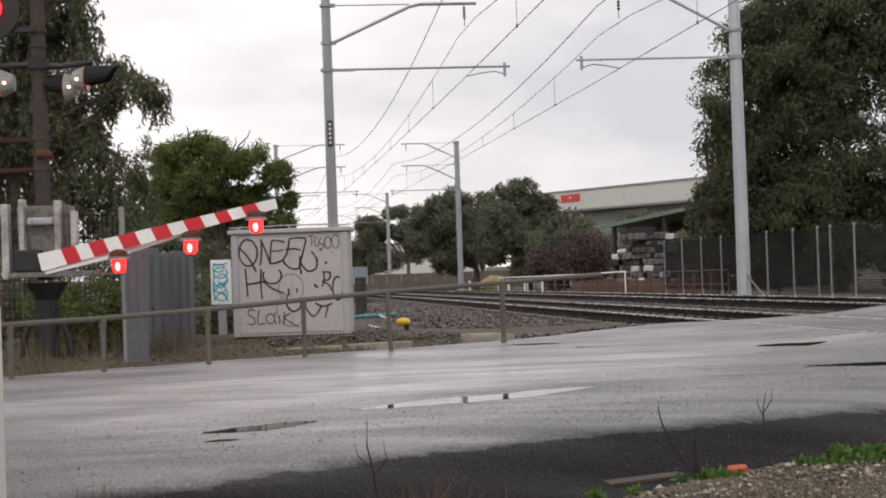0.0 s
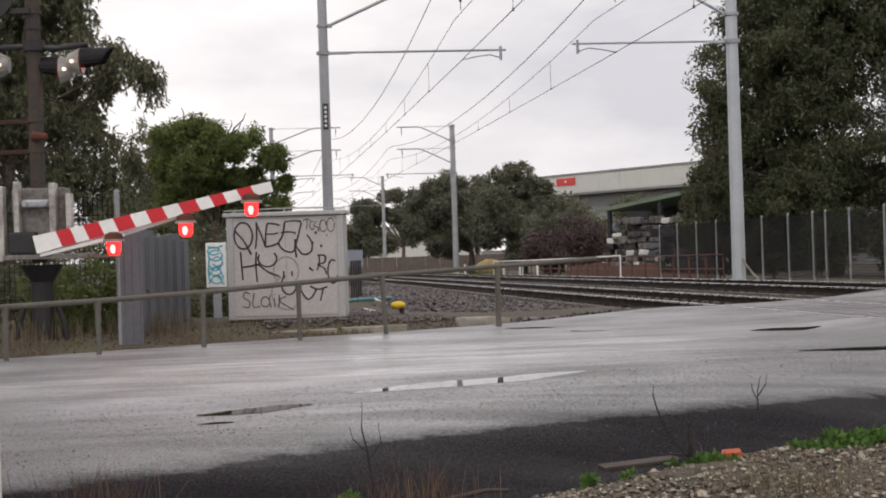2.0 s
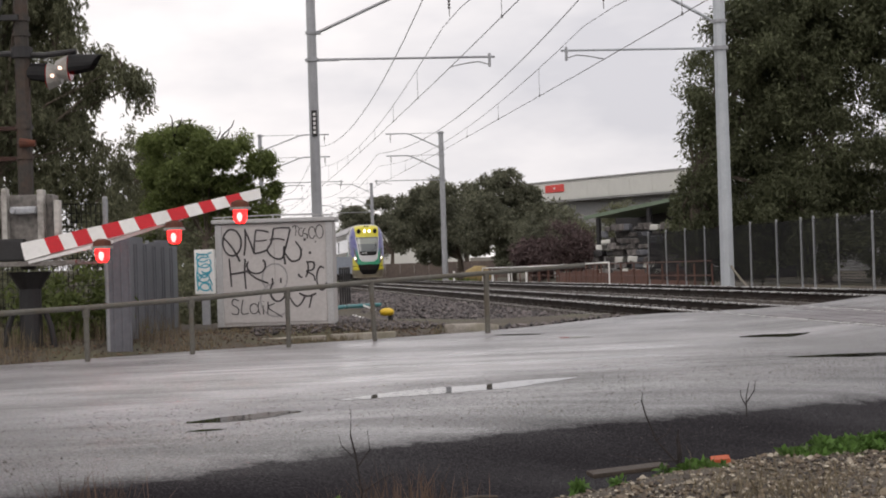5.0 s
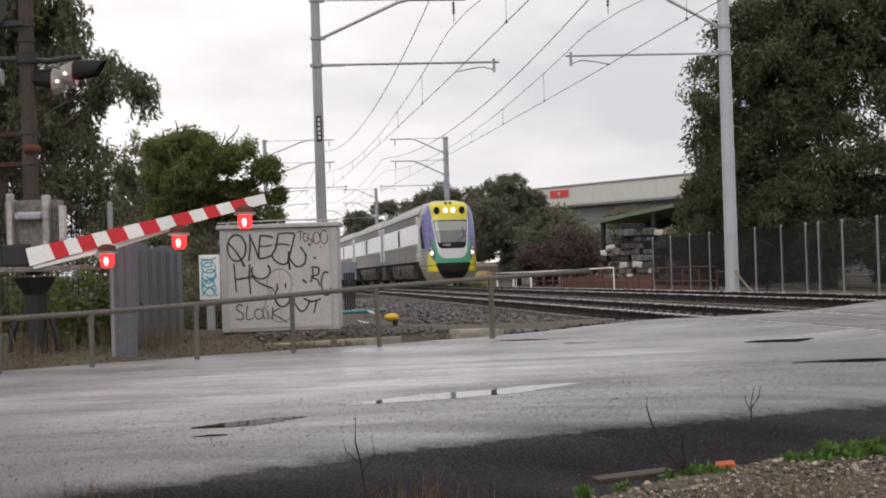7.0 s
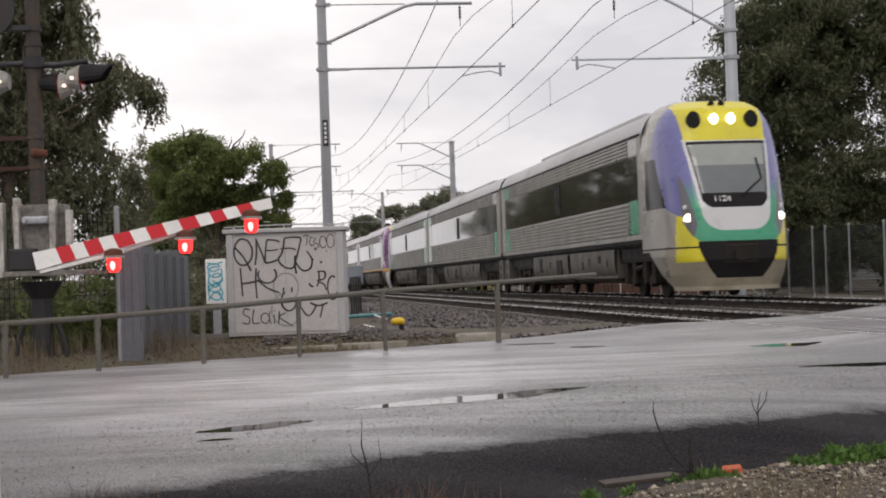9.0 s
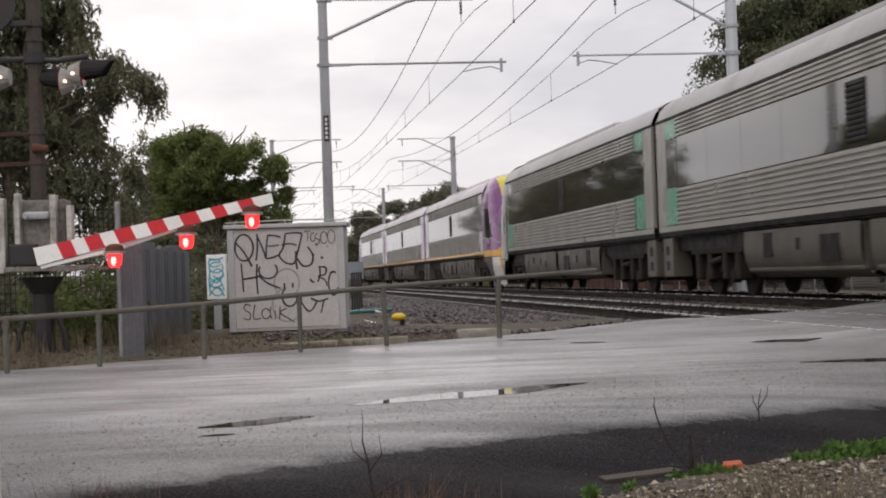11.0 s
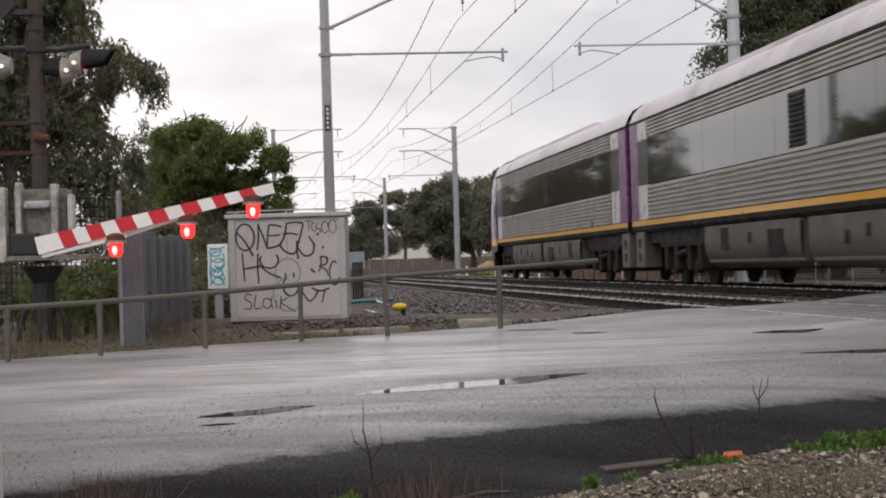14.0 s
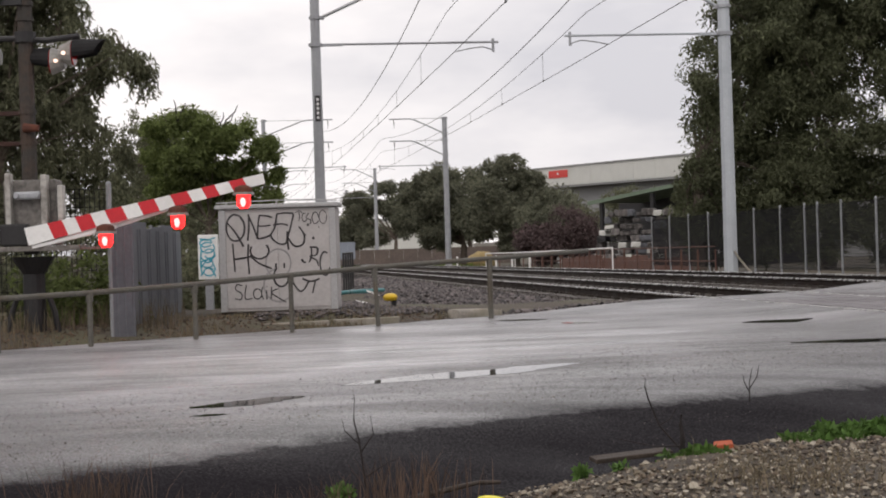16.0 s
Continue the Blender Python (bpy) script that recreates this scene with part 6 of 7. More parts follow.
    twig([([(0, 0, -0.08), (0.008, 0, 0.06), (0.0, 0, 0.12), (0.006, 0, 0.17)], 0.018), ([(0, 0, 0.0), (-0.10, 0.02, 0.12), (-0.15, 0.02, 0.25), (-0.165, 0.02, 0.31), (-0.16, 0.02, 0.35)], 0.006),
          ([(0, 0, 0.02), (-0.12, 0.0, 0.02), (-0.3, 0.05, 0.06)], 0.005), ([(0, 0, 0.03), (0.04, 0, -0.02), (0.1, -0.02, -0.04)], 0.004), ([(-0.1, 0.02, 0.12), (-0.05, 0.0, 0.15), (-0.02, 0, 0.2)], 0.004)],
         "thin bare dead twig standing by the road edge", place(1.93, 5.83, -0.14))
    twig([([(0, 0, -0.06), (0.0, 0, 0.05), (0.02, 0, 0.14)], 0.005), ([(0, 0, 0.0), (-0.03, 0, 0.06), (-0.035, 0, 0.1)], 0.004), ([(0.0, 0, 0.02), (0.05, 0, 0.09), (0.06, 0, 0.15)], 0.004)],
         "small bare dead twig standing by the road edge", place(2.76, 7.05, -0.04))
    twig([([(0.03, 0, -0.2), (0.0, 0, 0.05), (-0.02, 0, 0.14), (-0.015, 0, 0.24)], 0.006), ([(0.0, 0, 0.0), (0.06, 0, 0.08), (0.05, 0, 0.16)], 0.004), ([(0, 0, 0.04), (-0.06, 0, 0.1), (-0.07, 0, 0.15)], 0.003), ([(0.02, 0, -0.1), (0.12, 0, -0.04), (0.18, 0, -0.02)], 0.004)],
         "thin bare dead weed stalk by the road edge", place(0.34, 5.25, 0.02))
    spots = []
    for cx, cy, cnt, h in ((-0.72, 5.15, 210, 0.22), (0.5, 5.2, 110, 0.16), (0.28, 5.1, 50, 0.10), (0.02, 5.0, 60, 0.08), (0.66, 5.25, 50, 0.09), (-0.4, 5.0, 40, 0.08)):
        for k in range(cnt):
            spots.append((*at(cx + rnd.gauss(0, 0.11), cy + rnd.gauss(0, 0.07)), -0.22, 0.12 + rnd.uniform(0.2, 1.0) * h, 0.0022))
    grass_blades("dead_stems", spots, M_REDGRASS, "reddish-brown dead weed stems at the road edge", lean=0.55)
    for k, (x, y, r, cnt) in enumerate(((2.78, 6.06, 0.12, 26), (2.98, 6.1, 0.13, 32), (2.62, 6.02, 0.07, 9), (3.12, 6.12, 0.1, 14), (1.96, 5.82, 0.06, 10), (2.08, 5.82, 0.06, 9), (1.42, 5.66, 0.02, 2), (1.58, 5.68, 0.02, 2), (0.25, 5.35, 0.06, 5))):
        t = thing("weed_clump", place(x, y, -0.2), "low bright green weeds growing in gravel", "weed", "weeds on the verge")
        cl = [((rnd.gauss(0, r * 0.6), rnd.gauss(0, r * 0.5), max(0.0, rnd.gauss(r * 0.35, r * 0.2))), 0.032) for _ in range(cnt)]
        leaves("foliage", cl, 30, 0.042, -0.25, M_WEED, t, 90 + k, 0.55)
    straw = []
    for k in range(420):
        x, y = rnd.gauss(2.2, 0.22), rnd.gauss(5.15, 0.22)
        straw.append((*at(x, y), -0.175, rnd.uniform(0.04, 0.15), 0.0022))
    grass_blades("dry_straw", straw, M_DEADGRASS, "thin dry straw growing through the gravel", lean=1.2)
    bm = B()
    cyl(bm, (0, 0, 0), (0, 0, 0.012), 0.075, 0.07, 20)
    cyl(bm, (0, 0, 0.012), (0, 0, 0.017), 0.058, 0.055, 20)
    ob = finish("plastic_lid", bm, M_LID)
    ob.matrix_world = place(0.88, 5.14, -0.2, 12, 5, 0)
    tagged(ob, "bright yellow plastic lid lying at the gravel edge", "lid")
    bm = B()
    tube(bm, [(-0.2, -0.1, 0.0), (0.0, 0.0, 0.02), (0.13, 0.08, 0.03), (0.24, 0.13, 0.02)], 0.014, 7, 0.009)
    ob = finish("fallen_stick", bm, M_WOOD)
    ob.matrix_world = place(0.74, 5.4, -0.2)
    tagged(ob, "dead grey stick lying at the road edge", "stick")
    bm = B()
    box(bm, -0.25, 0.16, -0.2, 0.12, -0.12, 0.0, 0.03)
    ob = finish("kerb_stub", bm, M_CONC)
    ob.matrix_world = place(-1.13, 5.3, -0.1, 0, 0, 20)
    tagged(ob, "pale weathered end of a concrete kerb", "kerb")
    t = thing("white_post", place(-0.742, 3.11, 0, 0, 0, -7), "white-painted steel post with rust at its corner", "post")
    bm = B()
    box(bm, -0.055, 0.055, -0.05, 0.05, -0.5, 0.87, 0.006)
    part("shaft", bm, M_POST, t)
    bm = B()
    box(bm, 0.045, 0.0575, -0.0525, 0.0525, 0.84, 0.8725, 0.003)
    for v in bm.verts:
        if v.co.x < 0.03:
            v.co.x += 0.02 * noise.noise(v.co * 30)
    part("rust_patch", bm, M_RUST, t, "flaking rust patch")
    t = thing("leaning_stake", place(2.69, 5.1, -0.25, 0, 38, 20), "white stake with dark bands leaning over the gravel", "stake")
    for k in range(5):
        bm = B()
        box(bm, -0.03, 0.03, -0.02, 0.02, 0.1 * k, 0.1 * k + 0.1, 0.003)
        part("band", bm, M_BLACK if k % 2 else M_WHITE, t)


# ---- beyond the tracks ----
def buildings():
    t = thing("warehouse", place(24.5, 109.8, 0, 0, 0, -66), "long cream-clad warehouse with a red sign on its fascia", "building")
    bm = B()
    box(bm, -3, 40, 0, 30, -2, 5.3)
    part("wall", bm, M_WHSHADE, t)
    for k in range(15):
        bm = B()
        box(bm, -3 + 2.9 * k, -3 + 2.9 * (k + 1) - 0.02, -1.2, 30, 5.45, 7.05, 0.03)
        part("fascia_panel", bm, M_WHROOF, t)
    bm = B()
    box(bm, -3.1, 40.5, -1.3, 30.3, 7.05, 7.17)
    part("roof_edge", bm, M_WHSHADE, t)
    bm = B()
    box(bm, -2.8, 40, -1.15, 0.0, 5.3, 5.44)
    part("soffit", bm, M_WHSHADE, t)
    bm = B()
    box(bm, 2.4, 5.2, -1.27, -1.21, 6.15, 6.80, 0.01)
    sg = part("sign", bm, M_SIGNRED, t, "plain red sign panel")
    bm = B()
    box(bm, 3.7, 3.95, -1.30, -1.275, 6.42, 6.58)
    part("sign_mark", bm, M_TAGWHITE, sg)
    t = thing("open_shed", place(17.8, 68.4, 0, 0, 0, -52), "open shed with a faded green sheet roof", "shed")
    bm = B()
    slope = Matrix.Rotation(radians(-7), 4, "Y")
    box(bm, 1.0, 12, -1.0, 4.0, 2.66, 2.74, 0.0, slope)
    part("roof", bm, M_SHEDGREEN, t)
    bm = B()
    box(bm, 1.0, 12, -1.06, -0.95, 2.56, 2.76, 0.0, slope)
    part("gutter_beam", bm, M_SHEDGREEN, t)
    bm = B()
    box(bm, -1, 12, 3.8, 4.0, -1, 3.2)
    part("back_wall", bm, M_BLACK, t)
    for x in (1.5, 5, 11):
        bm = B()
        box(bm, x - 0.1, x + 0.1, -0.9, -0.7, -1, 2.55 + x * 0.12)
        part("post", bm, M_BLACK, t)
    rnd = random.Random(31)
    for row in range(9):
        for k in range(13 - row // 2):
            if rnd.random() < 0.25 and row > 3:
                continue
            bm = B()
            w, h = rnd.uniform(0.3, 0.7), rnd.uniform(0.2, 0.36)
            box(bm, -w / 2, w / 2, -0.35, 0.35, 0, h, 0.05)
            for v in bm.verts:
                v.co += Vector([noise.noise(v.co * 5 + Vector((k, row, j))) for j in range(3)]) * 0.06
            ob = finish("scrap_bale", bm, M_BALE if rnd.random() < 0.66 else rnd.choice((M_WHROOF, M_WHROOF, M_SHEET, M_BLACK, M_BALE)))
            ob.matrix_world = place(16.9 + k * 0.44 + rnd.uniform(-0.1, 0.1) + row * 0.08, 63.6 - k * 0.35 + rnd.uniform(-0.4, 0.3), -0.65 + row * 0.32, 0, rnd.uniform(-4, 4), rnd.uniform(-40, 10))
            tagged(ob, "crushed grey scrap bale in a stack", "bale", "stacked scrap bales")
    t = thing("board_fence", place(4.5, 128, -1.8, 0, 0, 3), "low brown board fence far down the line", "fence")
    for k in range(14):
        bm = B()
        box(bm, k * 1.5, k * 1.5 + 1.47, -0.05, 0.05, 0, 2.1, 0.01)
        part("board", bm, M_BROWNWALL, t)
    bm = B()
    box(bm, 0.3, 2.0, -0.08, 0.08, 0.7, 2.0, 0.02)
    for x in (0.5, 1.8):
        box(bm, x - 0.05, x + 0.05, -0.05, 0.05, -0.2, 0.7)
    ob = finish("blue_hoarding", bm, M_BLUESIGN)
    ob.matrix_world = place(4.3, 95, -0.9, 0, 0, -5)
    tagged(ob, "pale blue panel hoarding beside the line", "hoarding")
    bm = B()
    bmesh.ops.create_icosphere(bm, subdivisions=3, radius=1.0, matrix=Matrix.Diagonal((1.3, 1.0, 1.1, 1)))
    for v in bm.verts:
        v.co += v.co.normalized() * 0.2 * noise.noise(v.co * 1.5)
    ob = finish("sand_heap", bm, mat("ochre_sand", (0.35, 0.26, 0.12), 0.9, var=0.3, scale=2, fine=20), smooth=True)
    ob.matrix_world = place(17.5, 104, -1.1)
    tagged(ob, "ochre heap of sand beyond the tracks", "sand heap")
    t = thing("white_shed", place(13.0, 215, -1.7, 0, 0, 2), "distant pale industrial shed between the trees", "building")
    bm = B()
    box(bm, -14, 22, 0, 12, 0, 6.6, 0.05)
    part("wall", bm, M_WHROOF, t)
    bm = B()
    box(bm, -14.4, 22.4, -0.4, 12.4, 6.6, 6.9)
    part("roof", bm, M_WHSHADE, t)


# ---- the train ----
CAR = 25.4
NOSE = 3.1
RISE = 1.07  # body heights below are in builder's units of 1.07 m


def sweep(prof, y0, y1, sides):
    """A strip of the car's cross-section (x, z) drawn along the car, on the sides given."""
    verts, faces = [], []
    for s in sides:
        o = len(verts)
        verts += [(s * x, y, z) for y in (y0, y1) for x, z in prof]
        k = len(prof)
        for i in range(k - 1):
            f = (o + i, o + k + i, o + k + i + 1, o + i + 1)
            faces.append(f if s > 0 else f[::-1])
    return verts, faces


def ribs(z0, z1, n, x, deep):
    out = []
    for k in range(n):
        a, h = z0 + (z1 - z0) * k / n, (z1 - z0) / n
        out += [(x - deep, a), (x, a + h * 0.22), (x, a + h * 0.62), (x - deep, a + h * 0.85)]
    return out + [(x - deep, z1)]


ROOF = [(1.43, 3.62), (1.41, 3.72), (1.34, 3.84), (1.22, 3.95), (1.02, 4.05), (0.75, 4.13), (0.4, 4.18), (0.0, 4.2)]


def half_width(z):
    return float(np.interp(z, [0.25, 0.5, 0.9, 2.6, 3.3, 3.6, 3.85, 4.0, 4.1, 4.2], [1.30, 1.40, 1.47, 1.49, 1.46, 1.41, 1.30, 1.16, 1.0, 0.6]))


def nose_s(z):
    return float(np.interp(z, [0.25, 0.8, 1.3, 1.9, 2.5, 3.0, 3.4, 3.7, 3.95, 4.1, 4.2], [0.2, 0.0, 0.06, 0.2, 0.44, 0.68, 0.9, 1.08, 1.32, 1.75, 2.75]))


def nose_at(y, z):
    w, s0 = half_width(z), nose_s(z)
    k = min(1.0, abs(y) / w)
    return s0 + (NOSE - s0) * (1 - (1 - k ** 3.8) ** (1 / 3.8))


def rounded(a, z, wide, low, r):
    """Inside a panel with this half width and lower edge, its lower corner rounded by r."""
    if z < low or a > wide:
        return False
    return not (a > wide - r and z < low + r and (a - wide + r) ** 2 + (z - low - r) ** 2 > r * r)


def cab_waist(s):
    """The line where the cab's side panel ends below its window; it dips towards the headlamps."""
    return 1.93 - 0.20 * soft_step(1.35, 0.55, s)


def nose_region(y, z, s, new_livery):
    a = abs(y)
    if z < 1.02 and s > 2.45 - (1.02 - z) * 1.5:
        return None  # the leading bogie shows behind the valance
    wide = 0.75 + 0.13 * (z - 2)
    if z < 3.32 and rounded(a, z, wide, 1.90, 0.22):
        if z < 2.20 or a > wide - 0.035 or z > 3.28:
            return "cowl_band"
        # the upper screen carries the painted sky reflection
        return "windscreen_sheen" if z > 2.80 else "windscreen"
    if z > 3.34 and a < 0.95 + 0.12 * (z - 3.34) and s < 2.0:
        return "brow_panel"
    if 1.95 < z < 3.05 and 1.15 + 0.62 * (z - 1.95) < s < 2.60:
        return "side_window"
    if 0.42 < z < 1.20 and a < 0.92 - 0.40 * max(0.0, (1.20 - z) / 0.78) ** 1.8:
        return "coupler_recess"
    if z < 3.38 and rounded(a, z, 0.82 + 0.13 * (z - 2), 1.42, 0.38):
        return "white_surround"
    k = (z - 1.27) / 1.35
    if 0 < k < 1 and abs(a - (0.99 + 0.17 * k)) < 0.15 * min(1.0, k / 0.22) * (1 - k) ** 0.6:
        return "lamp_housing"
    if z < 2.75 and rounded(a, z, 0.96 + 0.10 * (z - 1.2), 1.20, 0.10) and a < 1.0 + 0.17 * max(0.0, k):
        return "apron"
    seam = 1.21 if new_livery else 1.07  # the joint between the cab and its valance
    if abs(z - seam) < 0.015:
        return "panel_gap"
    if z < 0.77:
        return "bumper" if s < 1.2 else "valance"
    if s < (0.5 if new_livery else 0.72) and z < seam:
        return "lower_corner_panel"
    if s < 0.72 and seam < z < (1.42 + 0.45 * (1 - s / 0.72) if new_livery else cab_waist(s)):
        return "corner_panel"
    if z < seam:
        return "bumper" if s < 1.2 else "valance"
    if new_livery and z < 1.45:
        return "cab_stripe"
    if abs(z - cab_waist(s)) < 0.022:
        return "waist_moulding"
    if z < cab_waist(s):
        return "cab_side"
    if s > 2.60 or s > 2.05 + 0.25 * (3.4 - z):
        return "cab_pillar"
    return "cab_shell"


def nose(t, new_livery, flip):
    k = 160 if flip or new_livery else 236
    zs = list(np.linspace(0.16, 4.2, k))
    # even steps across the face, then even steps back along the cab's side
    turn_in = 1 - (1 - 0.9 ** 3.8) ** (1 / 3.8)
    half = [0.9 * i / (k // 2 - 34) for i in range(k // 2 - 34)]
    half += [(1 - (1 - (turn_in + (1 - turn_in) * i / 34)) ** 3.8) ** (1 / 3.8) for i in range(35)]
    ts = [-q for q in half[:0:-1]] + half
    pts = {}
    for j, z in enumerate(zs):
        w = half_width(z)
        for i, q in enumerate(ts):
            y = w * q
            pts[i, j] = (y, -CAR / 2 + nose_at(y, z), z)
    groups = {}
    for j in range(len(zs) - 1):
        for i in range(k):
            quad = [pts[i, j], pts[i + 1, j], pts[i + 1, j + 1], pts[i, j + 1]]
            c = [sum(p[m] for p in quad) / 4 for m in range(3)]
            region = nose_region(c[0], c[2], c[1] + CAR / 2, new_livery)
            if region is None:
                continue
            side = 0 if region in ("windscreen", "windscreen_sheen", "cowl_band", "brow_panel", "coupler_recess", "white_surround", "apron", "bumper") else 1 + (c[0] > 0)
            groups.setdefault((region, side), []).append([(i, j), (i + 1, j), (i + 1, j + 1), (i, j + 1)])
    paint = {"windscreen": M_WSCREEN, "windscreen_sheen": M_SCREENSHEEN, "cowl_band": M_TBLACK, "brow_panel": M_TYELLOW, "side_window": M_CABGLASS, "coupler_recess": M_TBLACK,
             "panel_gap": M_TBLACK, "lamp_housing": M_LENS, "waist_moulding": M_SILVER}
    if new_livery:
        paint.update(white_surround=M_TPURPLE, apron=M_TPURPLE, bumper=M_TWHITE, valance=M_VALANCE, corner_panel=M_TORANGE, lower_corner_panel=M_TORANGE,
                     cab_stripe=M_TORANGE, cab_side=M_TSHARDS, cab_pillar=M_TSHARDS, cab_shell=M_TSHARDS)
    else:
        paint.update(white_surround=M_TWHITE, apron=M_TAPRON, bumper=M_BUMPER, valance=M_CABGREY, corner_panel=M_TYELLOW, lower_corner_panel=M_TYELLOW,
                     cab_side=M_CABGREY, cab_pillar=M_CABGREY, cab_shell=M_TBLUE)
    turn = pose(0, 0, 0, 0, 0, 180) if flip else Matrix()
    lit = not flip and not new_livery
    for (name, _), quads in groups.items():
        index, verts, faces = {}, [], []
        for q in quads:
            f = []
            for key in q:
                if key not in index:
                    index[key] = len(verts)
                    verts.append(tuple(turn @ Vector(pts[key])))
                f.append(index[key])
            faces.append(f)
        raw(name, verts, faces, paint[name], t, smooth=True)

    def on(y, z, out=0.02):
        return Vector((y, -CAR / 2 + nose_at(y, z) - out, z))

    def disc(name, y, z, r, material, out=0.03, label="", r2=None):
        bm = B()
        p = on(y, z, out)
        cyl(bm, p + Vector((0, 0.12, -0.02)), p, r, r2 or r, 16)
        bmesh.ops.transform(bm, matrix=turn, verts=bm.verts)
        return part(name, bm, material, t, label)
    for s in (-1, 1):
        disc("headlamp", s * 1.07, 1.70, 0.085, M_HEAD if lit else M_LENS, 0.03, "lit round headlamp")
        disc("marker_lamp", s * 1.11, 1.93, 0.05, M_TWHITE if lit else M_LENS, 0.03)
        disc("brow_lamp", s * 0.20, 3.74, 0.10, M_HEAD if lit else M_LENS, 0.06, "lit round upper lamp")
        disc("horn_grille", s * 0.68, 3.73, 0.16, M_TBLACK, 0.10)
        disc("destination_lamp", s * 0.12, 4.02, 0.08, M_TBLACK, 0.02)
    # black box added to fill the open hollow behind the valance
    bm = B()
    box(bm, -1.08, 1.08, -CAR / 2 + 0.85, -CAR / 2 + 2.4, 0.42, 1.04, 0.05)
    bmesh.ops.transform(bm, matrix=turn, verts=bm.verts)
    part("nose_dark_fill", bm, M_TBLACK, t)
    bm = B()
    p = on(0, 0.9, 0.02)
    box(bm, -0.4, 0.4, p.y + 0.02, p.y + 0.12, 0.72, 1.12, 0.03)
    cyl(bm, (0, p.y - 0.03, 0.92), (0, p.y + 0.1, 0.92), 0.16, seg=14)
    bmesh.ops.transform(bm, matrix=turn, verts=bm.verts)
    part("coupler", bm, M_BOGIE, t)
    bm = B()
    tube(bm, [on(0.15, 2.12, 0.03), on(0.45, 2.35, 0.03), on(0.68, 2.5, 0.03), on(0.62, 2.95, 0.03)], 0.018, 6)
    bmesh.ops.transform(bm, matrix=turn, verts=bm.verts)
    part("wiper", bm, M_TBLACK, t)


def fleet_number(t, text):
    cu = bpy.data.curves.new("fleet_number", "FONT")
    cu.body, cu.size, cu.extrude, cu.align_x = text, 0.21, 0.004, "CENTER"
    tmp = bpy.data.objects.new("fleet_number", cu)
    scene.collection.objects.link(tmp)
    bpy.context.view_layer.update()
    me = bpy.data.meshes.new_from_object(tmp)
    bpy.data.objects.remove(tmp)
    me.materials.clear()
    me.materials.append(M_TAGWHITE)
    ob = new("fleet_number", me)
    ob.parent = t
    ob.matrix_basis = pose(-0.32, -CAR / 2 + nose_at(0.3, 2.03) - 0.05, 2.02 * RISE, 68, 0, 0)
    return ob


def bogie(t, y):
    bm = B()
    for s in (-1, 1):
        box(bm, s * 1.0 - 0.09, s * 1.0 + 0.09, y - 1.5, y + 1.5, 0.48, 0.66, 0.03)
        for dy in (-0.9, 0.9):
            cyl(bm, (s * 1.0, y + dy, 0.42), (s * 1.17, y + dy, 0.42), 0.15, seg=10)
            cyl(bm, (s * 1.12, y + dy * 0.6, 0.55), (s * 1.12, y + dy * 0.6, 0.95), 0.10, seg=8)
    box(bm, -1.0, 1.0, y - 0.3, y + 0.3, 0.5, 0.8)
    # solid dark block added in place of the shaded hollow between the wheels
    box(bm, -0.68, 0.68, y - 1.9, y + 1.9, 0.30, 0.98, 0.05)
    for s in (-1, 1):
        for dy in (-1.45, -0.55, 0.55, 1.45):
            box(bm, s * 1.10 - 0.14, s * 1.10 + 0.14, y + dy - 0.16, y + dy + 0.16, 0.34, 0.92, 0.04)
        cyl(bm, (s * 1.2, y - 0.45, 0.78), (s * 1.2, y + 0.45, 0.70), 0.07, seg=8)
        box(bm, s * 1.15 - 0.1, s * 1.15 + 0.1, y - 1.9, y + 1.9, 0.88, 1.0, 0.02)
    fr = part("bogie_frame", bm, M_BOGIE, t)
    for dy in (-1.2, 1.2):
        for s in (-1, 1):
            bm = B()
            cyl(bm, (s * 0.74, y + dy, 0.43), (s * 0.87, y + dy, 0.43), 0.43, seg=22)
            part("wheel", bm, M_BOGIE, fr)


